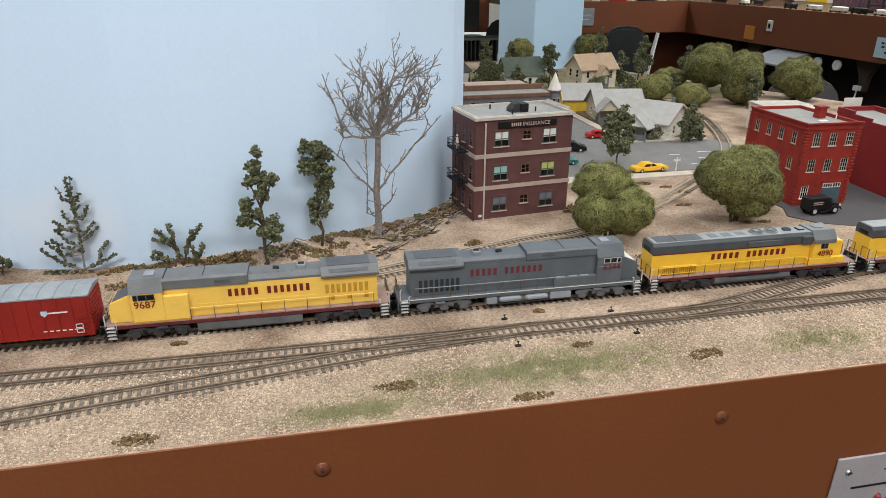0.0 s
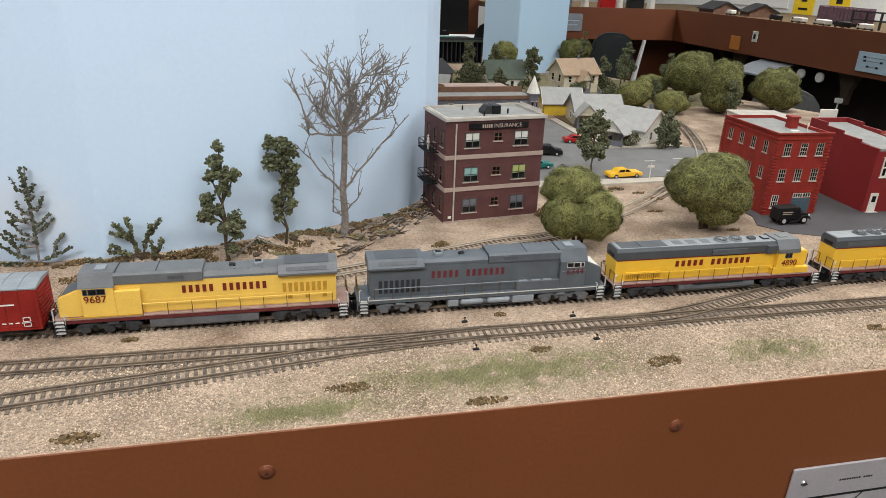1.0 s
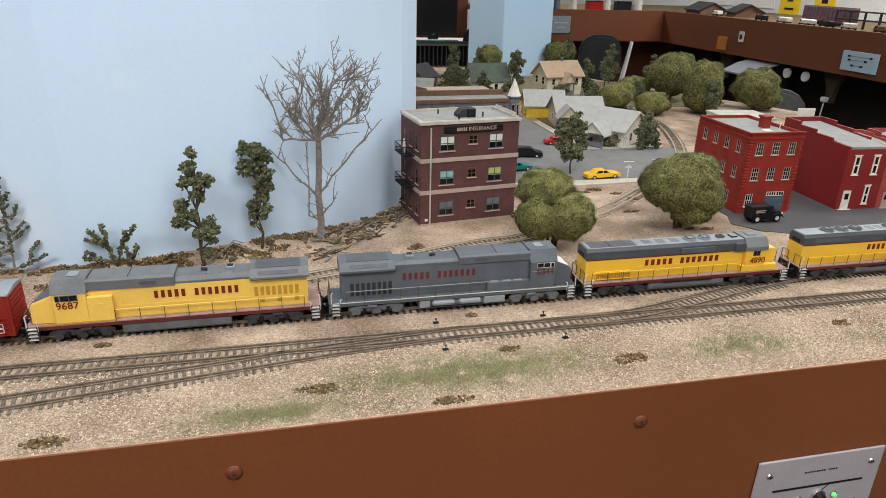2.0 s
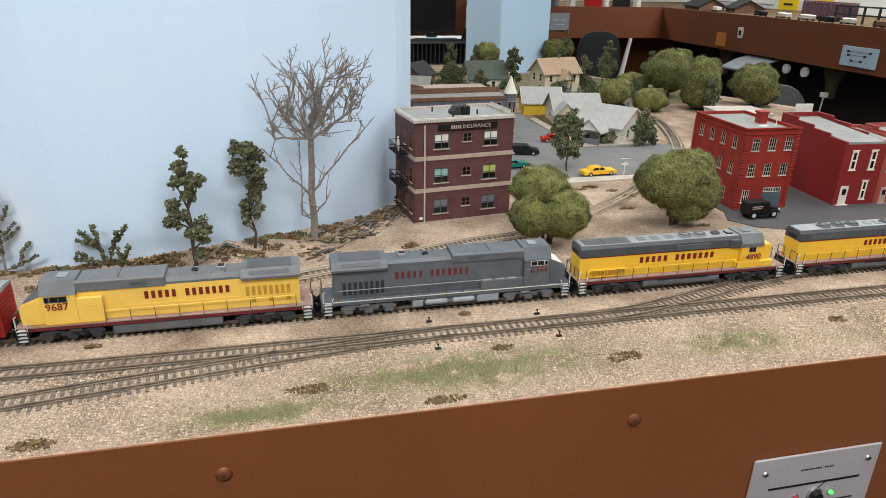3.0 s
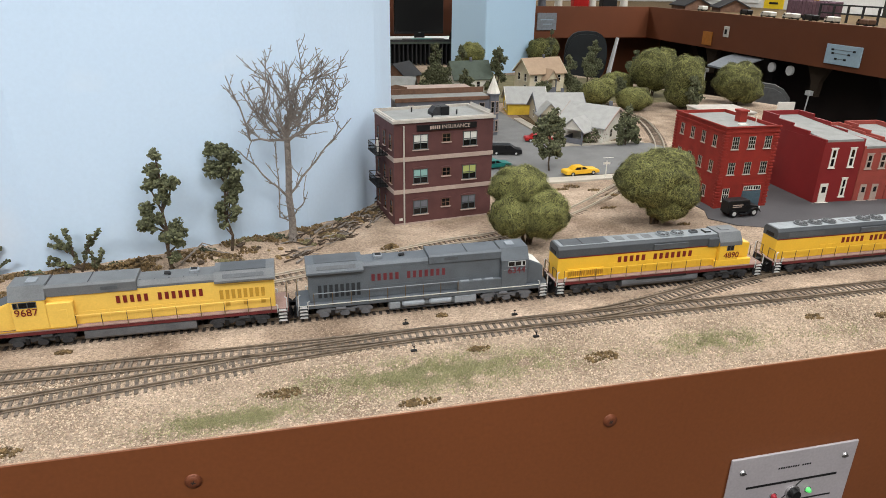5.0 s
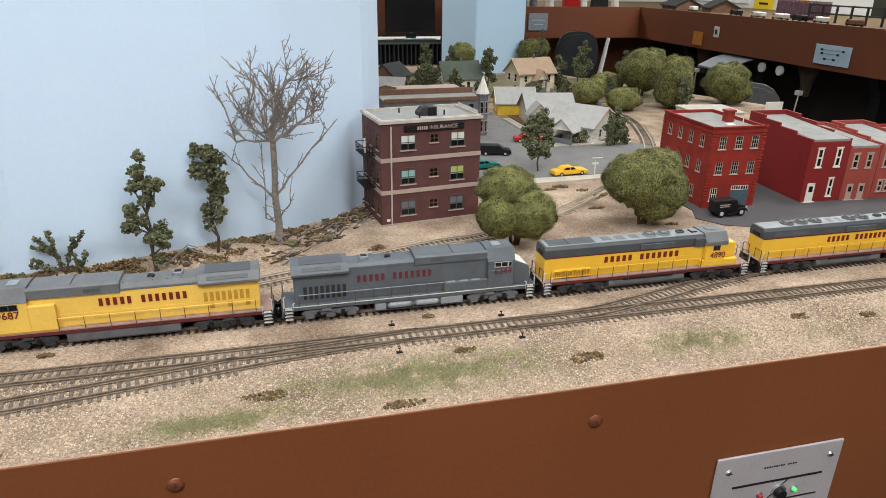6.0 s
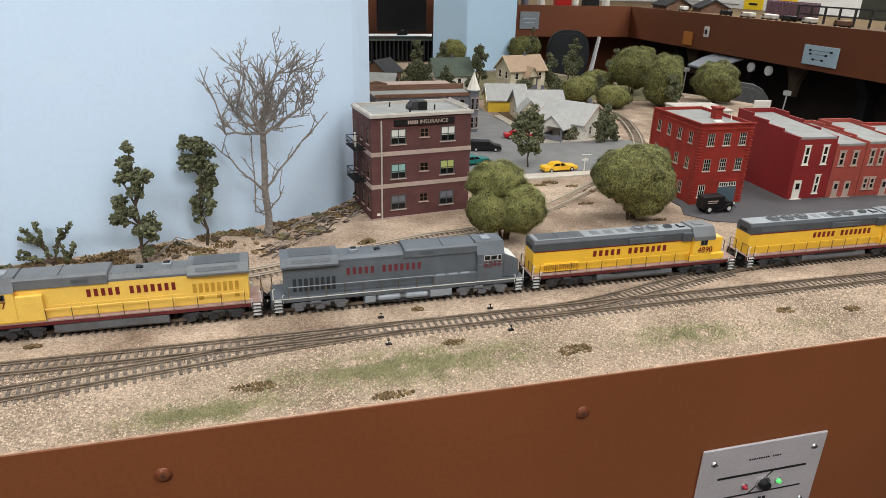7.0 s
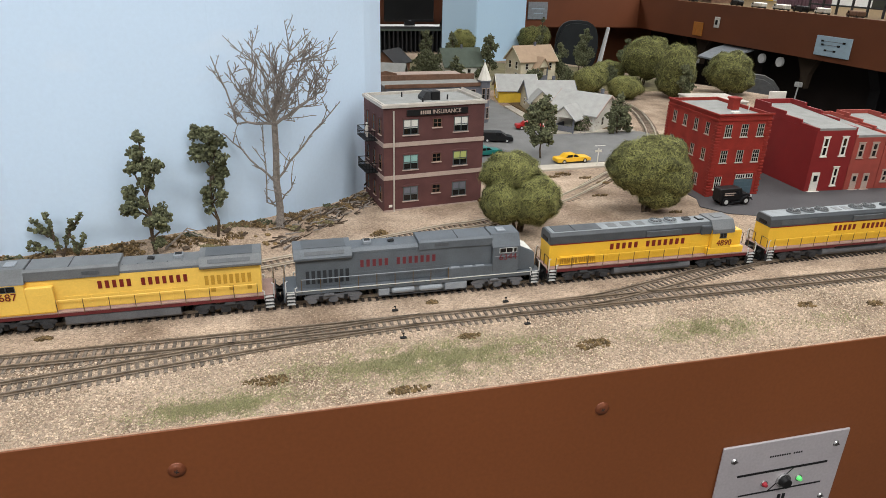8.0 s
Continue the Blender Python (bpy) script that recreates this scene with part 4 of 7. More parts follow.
def boxcar(x0, x1, body, roof, label, style):
    L = x1 - x0 - 0.012
    h = L / 2
    c = thing("boxcar", pose((x0 + x1) / 2, TRACK_A, RAILTOP - 0.0022), label, "model boxcar", "model boxcars of the train")
    part("body", box(B(), -h, h, -0.0172, 0.0172, 0.0125, 0.0470, 0.0004), body, c)
    rf = B()
    prism(rf, [(-0.0178, 0.0466), (-0.0178, 0.0476), (0.0, 0.0500), (0.0178, 0.0476), (0.0178, 0.0466)], -h - 0.0006, h + 0.0006, "x")
    r = part("roof", rf, roof, c)
    rb = B()
    n = 14
    for k in range(n + 1):
        x = -h + L * k / n
        prism(rb, [(-0.0178, 0.0477), (0.0, 0.0501), (0.0178, 0.0477), (0.0178, 0.0481), (0.0, 0.0505), (-0.0178, 0.0481)], x - 0.0005, x + 0.0005, "x")
    part("roof_rib", rb, roof, r)
    sl = B()
    box(sl, -h, h, -0.0176, 0.0176, 0.0118, 0.0136)
    part("side_sill", sl, body, c)
    part("underframe", box(B(), -h + 0.004, h - 0.004, -0.006, 0.006, 0.0075, 0.0118), M["black"], c)
    dw = 0.026
    drs = ((0.0, dw),) if style != "double" else ((-0.014, 0.026), (0.0135, 0.026))
    for s in (-1, 1):
        for cx, w in drs:
            if style == "wood":
                break
            d = B()
            yy = s * 0.0176
            box(d, cx - w / 2, cx + w / 2, yy - 0.0004, yy + 0.0004, 0.0140, 0.0455)
            for k in range(12):
                z = 0.0155 + k * 0.0025
                box(d, cx - w / 2 + 0.001, cx + w / 2 - 0.001, yy - 0.0009, yy + 0.0009, z, z + 0.0010)
            part("door", d, body, c, "ribbed sliding door")
        k = 17
        for i in range(k):
            x = -h + 0.003 + (L - 0.006) * i / (k - 1)
            if style == "wood" or all(abs(x - cx) > w / 2 + 0.001 for cx, w in drs):
                part("side_rib", box(B(), x - 0.0004, x + 0.0004, s * 0.0172 - 0.0005, s * 0.0172 + 0.0005, 0.0138, 0.0462), body, c)
        for sx in (-1, 1):
            ld = B()
            for q in range(4):
                z = 0.0150 + q * 0.0042
                box(ld, sx * (h - 0.0075) - 0.0042, sx * (h - 0.0075) + 0.0042, s * 0.0182 - 0.0003, s * 0.0182 + 0.0003, z, z + 0.0006)
            part("ladder", ld, body, c)
    for sx in (-1, 1):
        for q in range(9):
            z = 0.0150 + q * 0.0034
            part("end_rib", box(B(), sx * h - 0.0008, sx * h + 0.0008, -0.0150, 0.0150, z, z + 0.0016), body, c)
        coupler(c, sx * h, sx)
        for s in (-1, 1):
            bm = B()
            cx = sx * (h - 0.024)
            prism(bm, [(cx - 0.014, 0.0055), (cx - 0.008, 0.0042), (cx - 0.004, 0.0062), (cx + 0.004, 0.0062), (cx + 0.008, 0.0042), (cx + 0.014, 0.0055), (cx + 0.012, 0.0088), (cx - 0.012, 0.0088)], s * 0.0118 - 0.0012, s * 0.0118 + 0.0012, "y")
            t = part("bogie", bm, M["under"], c)
            for dx in (-0.0095, 0.0095):
                part("wheel", tube(B(), (cx + dx, s * 0.0072, 0.0050 + 0.0022), (cx + dx, s * 0.0096, 0.0050 + 0.0022), 0.0050, n=16), M["black"], t)
    return c, h


engine(-0.186, 0.078, -1, "wide", M["fadeyellow"], M["rgrey"], M["maroon"], "9687", M["red_let"], "yellow and grey wide-nosed model diesel locomotive on the main line")
engine(0.074, 0.335, 1, "wide", M["hgrey"], M["hgrey"], M["hgrey"], "6344", M["drkred_let"], "all-grey weathered wide-cab model diesel locomotive on the main line", M["lgrey"], True)
engine(0.331, 0.586, 1, "tunnel", M["yellow"], M["rgrey"], M["maroon"], "4890", M["red_let"], "yellow and grey model diesel with low rear air intakes")
engine(0.588, 0.846, 1, "fans", M["yellow"], M["rgrey"], M["maroon"], "2768", M["red_let"], "yellow and grey model diesel with roof fans behind others")
engine(0.846, 1.10, 1, "fans", M["yellow"], M["rgrey"], M["maroon"], "2964", M["red_let"], "yellow and grey leading model diesel of the train")

c, h = boxcar(-0.385, -0.182, M["boxred"], M["silver"], "bright red model boxcar with galvanised silver roof", "single")
writing("170403", 0.0046, M["white_let"], c, pose(-h + 0.022, -0.0179, 0.0235, 90, 0, 0), name="car_number")
bm = B()
bars(bm, -h + 0.013, 0.0270, -0.0178, (1, 1), 0.0030, 0.0040, 0.002, 0.003)
part("lettering", bm, M["white_let"], c, "plain white bars of lettering")
bm = B()
box(bm, h - 0.034, h - 0.018, -0.0180, -0.0177, 0.0340, 0.0352)
for q in range(6):
    box(bm, -h + 0.013 + q * 0.006, -h + 0.016 + q * 0.006, -0.0180, -0.0177, 0.0165, 0.0178)
    box(bm, h - 0.040 + q * 0.005, h - 0.037 + q * 0.005, -0.0180, -0.0177, 0.0185, 0.0194)
part("stencil", bm, M["white_let"], c)
bm = B()
prism(bm, [(h - 0.039, 0.0365), (h - 0.039, 0.0335), (h - 0.0365, 0.0315), (h - 0.034, 0.0335), (h - 0.034, 0.0365)], -0.0180, -0.0177, "y")
part("emblem", bm, M["bluesign"], c, "small blue and white shield emblem")
bm = B()
for q in (0, 1):
    z = 0.0160 + q * 0.0042
    for a, b2, z0, z1 in ((0.0, 0.006, 0.0, 0.0006), (0.0, 0.006, 0.0032, 0.0038), (0.0, 0.0006, 0.0, 0.0038), (0.0054, 0.006, 0.0, 0.0038)):
        box(bm, h - 0.0135 + a, h - 0.0135 + b2, -0.0190, -0.0186, z + z0, z + z1)
part("placard_frame", bm, M["white_let"], c)

c, h = boxcar(-0.600, -0.388, M["wpred"], M["roofred"], "dark red model boxcar with double doors and square emblem", "double")
bm = B()
bars(bm, -h + 0.010, 0.0375, -0.0178, (7,), 0.0017, 0.0036, 0.0008, 0.002)
bars(bm, -h + 0.010, 0.0325, -0.0178, (7,), 0.0017, 0.0036, 0.0008, 0.002)
box(bm, -h + 0.012, -h + 0.018, -0.0180, -0.0177, 0.0280, 0.0296)
box(bm, -h + 0.012, -h + 0.020, -0.0180, -0.0177, 0.0250, 0.0266)
box(bm, -h + 0.026, -h + 0.032, -0.0180, -0.0177, 0.0250, 0.0266)
part("lettering", bm, M["white_let"], c, "plain white bars of lettering")
bm = B()
X, Z, S2, w2 = h - 0.046, 0.0185, 0.024, 0.003
box(bm, X, X + S2, -0.0180, -0.0177, Z, Z + w2)
box(bm, X, X + S2, -0.0180, -0.0177, Z + S2 - w2, Z + S2)
box(bm, X, X + w2, -0.0180, -0.0177, Z + w2, Z + S2 - w2)
box(bm, X + S2 - w2, X + S2, -0.0180, -0.0177, Z + w2, Z + S2 - w2)
prism(bm, [(X + 0.003, Z + 0.003), (X + 0.0065, Z + 0.004), (X + 0.021, Z + 0.017), (X + 0.021, Z + 0.021), (X + 0.014, Z + 0.021), (X + 0.008, Z + 0.010)], -0.01802, -0.0177, "y")
part("emblem", bm, M["white_let"], c, "white square outline with a diagonal plume")
c, h = boxcar(-0.800, -0.604, M["rustbox"], M["roofred"], "weathered brown grey model boxcar", "wood")
bm = B()
tube(bm, (h - 0.045, -0.0180, 0.034), (h - 0.045, -0.0177, 0.034), 0.006, n=16)
box(bm, h - 0.052, h - 0.038, -0.0181, -0.0177, 0.0328, 0.0352)
part("emblem", bm, M["stone"], c, "worn round emblem")

for ob in [o for o in scene.objects if o.parent is None and o.name.startswith("boxcar")]:
    raise_bodies(ob.children_recursive, 1.10)


# ---- control panel on the fascia ----
def control_panel():
    p = thing("control_panel", pose(0.5035, 0.3995, -0.145), "brushed metal switch panel with knob and two indicator lamps", "control panel")
    part("plate", box(B(), -0.0665, 0.0655, -0.0025, 0.0, -0.066, 0.064, 0.0008), M["panel"], p)
    for x, z in ((-0.0535, 0.048), (0.0535, 0.049), (0.0535, -0.012), (-0.0535, -0.012), (-0.0535, -0.055), (0.0535, -0.055)):
        bm = B()
        tube(bm, (0, -0.0024, 0), (0, -0.0038, 0), 0.0033, 0.0022, 14)
        s = part("screw", bm, M["chrome"], p, "shiny round head screw", pose(x, 0, z))
        part("slot", box(B(), -0.0026, 0.0026, -0.0045, -0.0041, -0.0004, 0.0004), M["dark"], s)
    lines = B()
    box(lines, -0.0465, 0.0495, -0.0028, -0.0024, 0.0285, 0.0308)
    part("route_line", lines, M["black"], p)
    part("route_line", box(B(), -0.0405, 0.0485, -0.0028, -0.0024, 0.0052, 0.0068), M["black"], p)
    d = B()
    prism(d, [(-0.010, 0.0066), (0.012, 0.0286), (0.0136, 0.0286), (-0.0084, 0.0066)], -0.0028, -0.0024, "y")
    part("route_line", d, M["black"], p)
    k = B()
    tube(k, (0.0045, -0.0025, 0.0165), (0.0045, -0.0045, 0.0165), 0.0075, 0.0072, 24)
    knob = part("knob", k, M["chrome"], p, "black rotary knob with a silver collar")
    k2 = B()
    tube(k2, (0.0045, -0.0045, 0.0165), (0.0045, -0.0090, 0.0165), 0.0056, 0.0048, 20)
    part("cap", k2, M["black"], knob)
    for x, mat, t in ((-0.0155, M["ledred"], "red indicator lamp"), (0.0215, M["ledgreen"], "lit green indicator lamp")):
        c = B()
        tube(c, (x, -0.0024, 0.0160), (x, -0.0034, 0.0160), 0.0036, 0.0034, 16)
        col = part("bezel", c, M["chrome"], p)
        lb = B()
        tube(lb, (x, -0.0034, 0.0160), (x, -0.0062, 0.0160), 0.0026, 0.0016, 14)
        part("lamp", lb, mat, col, t)
    t = B()
    for a in range(14):
        if a != 11 - 2:
            box(t, -0.0165 + a * 0.0025, -0.0165 + a * 0.0025 + 0.0017, -0.0027, -0.0024, 0.0455, 0.0472)
    part("caption", t, M["black"], p, "small dark bars of lettering")
    t = B()
    for a in range(2):
        box(t, 0.0035 + a * 0.005, 0.0070 + a * 0.005, -0.0027, -0.0024, -0.0065, -0.0005)
    part("caption", t, M["black"], p, "dark bars of lettering")


control_panel()


# ---- town roads ----
def flat(name, pts, z0, z1, mat, label, cat):
    bm = B()
    prism(bm, pts, z0, z1, "z")
    return tagged(part(name, bm, mat), label, cat, kind="structure")


flat("road", [(0.395, 0.985), (0.80, 1.0), (0.83, 1.09), (0.79, 1.185), (0.60, 1.195), (0.597, 1.47), (0.60, 1.66), (0.47, 1.66), (0.475, 1.22), (0.40, 1.2)], -0.002, 0.0016, M["asphalt"], "grey model street with a junction", "road")
flat("pavement", [(0.395, 0.952), (0.62, 0.964), (0.62, 0.984), (0.395, 0.984)], -0.002, 0.0032, M["concrete"], "pale concrete model pavement", "pavement")
flat("pavement", [(0.602, 1.186), (0.78, 1.187), (0.775, 1.207), (0.622, 1.210), (0.618, 1.46), (0.600, 1.46)], -0.002, 0.0032, M["concrete"], "pale concrete pavement before the houses", "pavement")
flat("pavement", [(0.352, 0.95), (0.394, 0.985), (0.394, 1.2), (0.375, 1.2)], -0.002, 0.0032, M["concrete"], "pale concrete pavement beside the brick block", "pavement")
flat("parking_lot", [(0.655, 0.792), (0.640, 0.760), (0.662, 0.728), (0.72, 0.700), (0.86, 0.690), (1.3, 0.690), (1.3, 0.95), (0.655, 0.95)], -0.002, 0.0014, M["darkasphalt"], "dark smooth asphalt lot before the red buildings", "road")
for (x, y, l, r) in ((0.665, 1.02, 0.03, -38), (0.70, 1.06, 0.03, 0), (0.72, 1.10, 0.028, 0), (0.655, 1.09, 0.02, 0)):
    o = part("road_marking", box(B(), -l / 2, l / 2, -0.0012, 0.0012, 0.0014, 0.0020), M["white"], None, m=pose(x, y, 0, 0, 0, r))
    tagged(o, "white painted road line on the street", "road marking", kind="structure")
flat("lawn", [(0.625, 1.212), (0.775, 1.21), (0.795, 1.30), (0.78, 1.5), (0.625, 1.5)], -0.002, 0.0022, M["drybrush"], "dark earth garden round the houses", "ground")


flat("lawn", [(0.60, 1.68), (0.84, 1.64), (1.12, 1.60), (1.20, 1.75), (1.05, 2.06), (0.50, 2.30), (0.40, 1.72)], -0.002, 0.0018, M["turf"], "olive brown turf behind the model houses", "ground")


# ---- buildings ----
def window(parent, m, w, h, frame=None, pane=None, upper=None, cols=2, arch=0.0, sill=None, lintel=None, rows=2, bar=0.0):
    """A proud sash window: frame, panes, sill and lintel; it faces -y from its bottom centre."""
    t = bar or max(0.0004, w * 0.05)

    def lines(a, b, n):
        out = [a, a + t]
        for k in range(1, n):
            c = a + (b - a) * k / n
            out += [c - t * 0.5, c + t * 0.5]
        return out + [b - t, b]
    f = grid_frame(B(), lines(-w / 2, w / 2, cols), lines(0, h, rows), -0.0010, 0.0008)
    win = part("window", f, frame or M["stone"], parent, m=m)
    part("pane", box(B(), -w / 2 + t * 0.5, w / 2 - t * 0.5, -0.0004, 0.0006, t * 0.5, h - t * 0.5), pane or M["glass"], win)
    if upper:
        part("blind", box(B(), -w / 2 + t * 0.6, w / 2 - t * 0.6, -0.0006, -0.0001, h * 0.42, h - t * 0.6), upper, win)
    if sill:
        part("sill", box(B(), -w / 2 - 0.0012, w / 2 + 0.0012, -0.0018, 0.0006, -0.0014, 0.0, 0.0002), sill, win)
    if lintel:
        bm = B()
        n = 6
        prof = [(-w / 2 - 0.0012, h), (-w / 2 - 0.0012, h + 0.0014)] + [(-w / 2 + w * k / n, h + 0.0014 + arch * math.sin(math.pi * k / n)) for k in range(n + 1)] + [(w / 2 + 0.0012, h + 0.0014), (w / 2 + 0.0012, h)]
        prism(bm, prof, -0.0012, 0.0006, "y")
        part("lintel", bm, lintel, win)
    return win


def roofed_box(b, w, d, h, wall, roofmat, parapet=0.006, cap=None, t=0.004):
    """Walls with a parapet round a sunken flat roof. Local: front at y=0, left front corner at the origin."""
    part("wall", box(B(), 0, w, 0, d, -0.004, h - parapet, 0.0), wall, b)
    for q in ((0, w, 0, t), (0, w, d - t, d), (0, t, t + 0.0001, d - t - 0.0001), (w - t, w, t + 0.0001, d - t - 0.0001)):
        part("parapet", box(B(), *q, h - parapet + 0.0001, h), cap or wall, b)
    part("roof", box(B(), t + 0.0002, w - t - 0.0002, t + 0.0002, d - t - 0.0002, h - parapet + 0.0002, h - parapet + 0.0016), roofmat, b)


def insurance_block():
    w, d, h = 0.137, 0.085, 0.1385
    b = thing("brick_apartment_block", pose(0.2140, 0.8190, 0.0, 0, 0, 8), "three-storey dark brick model block with pale bands and balconies", "model building")
    roofed_box(b, w, d, h, M["brick"], M["tar"], 0.005, M["cornice"], 0.003)
    bm = B()
    box(bm, -0.0022, w + 0.0022, -0.0022, -0.0001, h - 0.0045, h - 0.0008)
    box(bm, -0.0022, -0.0001, 0.0, d, h - 0.0045, h - 0.0008)
    part("cornice", bm, M["cornice"], b, "white projecting cornice")
    for z in (0.0425, 0.0850):
        bm = B()
        box(bm, -0.0009, w + 0.0009, -0.0009, -0.0001, z, z + 0.0055)
        box(bm, -0.0009, -0.0001, 0.0, d, z, z + 0.0055)
        part("string_course", bm, M["stone"], b, "pale stone band")
    part("base_course", box(B(), -0.0006, w + 0.0006, -0.0006, -0.0001, -0.003, 0.0022), M["stone"], b)
    part("downpipe", tube(B(), (0.0128, -0.0014, 0.0), (0.0128, -0.0014, h - 0.008), 0.0011, n=8), M["cornice"], b, "pale drain pipe")
    looks = ((M["winpale"], None, M["winpale"]), (M["winaqua"], None, M["winlime"]), (M["winpale"], None, M["winpale"]))
    for f, z in enumerate((0.0125, 0.0545, 0.0995)):
        for x, ww, hh, c, dz, up in ((0.0355, 0.0200, 0.0195, 2, 0, looks[f][0]), (0.0710, 0.0115, 0.0110, 2, 0.0075, None), (0.1040, 0.0200, 0.0195, 2, 0, looks[f][2])):
            if hh > 0.012:
                window(b, pose(x, 0, z), ww, hh, M["sash"], M["glass"], up if f else M["bluegrey"], c, 0.0016, M["stone"], M["brick"])
            else:
                window(b, pose(x, 0, z + dz), ww, hh, M["brownwood"], M["glass"], None, c, 0.0010, M["stone"], M["brick"])
        for k, y in enumerate((0.014, 0.040, 0.068)):
            window(b, pose(0, y, z, 0, 0, -90), 0.0095, 0.0195, M["brownwood"], M["glass"], None, 1, 0.0010, M["stone"], M["brick"])
    for z in (0.0470, 0.0890):
        bal = part("balcony", box(B(), -0.0165, -0.0010, 0.022, 0.062, z, z + 0.0014), M["black"], b, "black iron balcony")
        for zz in (z + 0.0050, z + 0.0125):
            part("rail", tube(B(), (-0.0160, 0.0225, zz), (-0.0160, 0.0615, zz), 0.0005, n=5), M["black"], bal)
            for yy in (0.0225, 0.0615):
                part("rail", tube(B(), (-0.0160, yy, zz), (-0.0010, yy, zz), 0.0005, n=5), M["black"], bal)
        for k in range(9):
            y = 0.0225 + 0.039 * k / 8
            part("baluster", tube(B(), (-0.0160, y, z), (-0.0160, y, z + 0.0125), 0.0004, n=4), M["black"], bal)
        for k in range(1, 4):
            x = -0.0160 + 0.015 * k / 4
            part("baluster", tube(B(), (x, 0.0225, z), (x, 0.0225, z + 0.0125), 0.0004, n=4), M["black"], bal)
    sg = part("sign_board", box(B(), 0.030, 0.112, -0.0026, -0.0004, h - 0.0152, h - 0.0078), M["black"], b, "dark sign board with gold lettering")
    writing("INSURANCE", 0.0072, M["stone"], sg, pose(0.083, -0.0029, h - 0.0116, 90, 0, 0))
    bm = B()
    bars(bm, 0.0475, h - 0.0138, -0.0027, (5,), 0.0019, 0.0045, 0.0010, 0.002)
    part("name_bar", bm, M["stone"], sg)
    part("notice", box(B(), 0.006, 0.0105, -0.0009, -0.0002, 0.006, 0.0092), M["white"], b)
    ht = B()
    prism(ht, [(0.062, h - 0.004), (0.062, h + 0.001), (0.068, h + 0.0075), (0.074, h + 0.0075), (0.074, h - 0.004)], 0.030, 0.046, "y")
    part("roof_hatch", ht, M["under"], b)
    hh = B()
    box(hh, 0.0742, 0.086, 0.028, 0.046, h - 0.004, h + 0.008, 0.0006)
    part("roof_ventilator", hh, M["black"], b)
    for x, y in ((0.058, 0.018), (0.097, 0.030), (0.045, 0.062)):
        part("vent_pipe", tube(B(), (x, y, h - 0.004), (x, y, h + 0.003), 0.0011, n=8), M["black"], b)
    g = B()
    prism(g, [(w - 0.003, h - 0.004), (w + 0.0, h + 0.004), (w + 0.0, h - 0.004)], 0.01, d - 0.01, "y")
    part("flashing", g, M["cornice"], b)
    f = B()
    tube(f, (0, 0, 0), (0, 0, 0.010), 0.0014, 0.0022, 8)
    tube(f, (0, 0, 0.010), (0, 0, 0.0155), 0.0022, 0.0012, 8)
    lump(f, (0, 0, 0.0178), 0.0016, random.Random(3), 1, rough=0.0)
    o = part("figurine", f, M["white"], None, m=pose(0.2140, 0.8190, 0.0, 0, 0, 8) @ pose(-0.010, 0.040, 0.0904))
    tagged(o, "plain pale plastic figurine on the balcony", "figurine")


insurance_block()


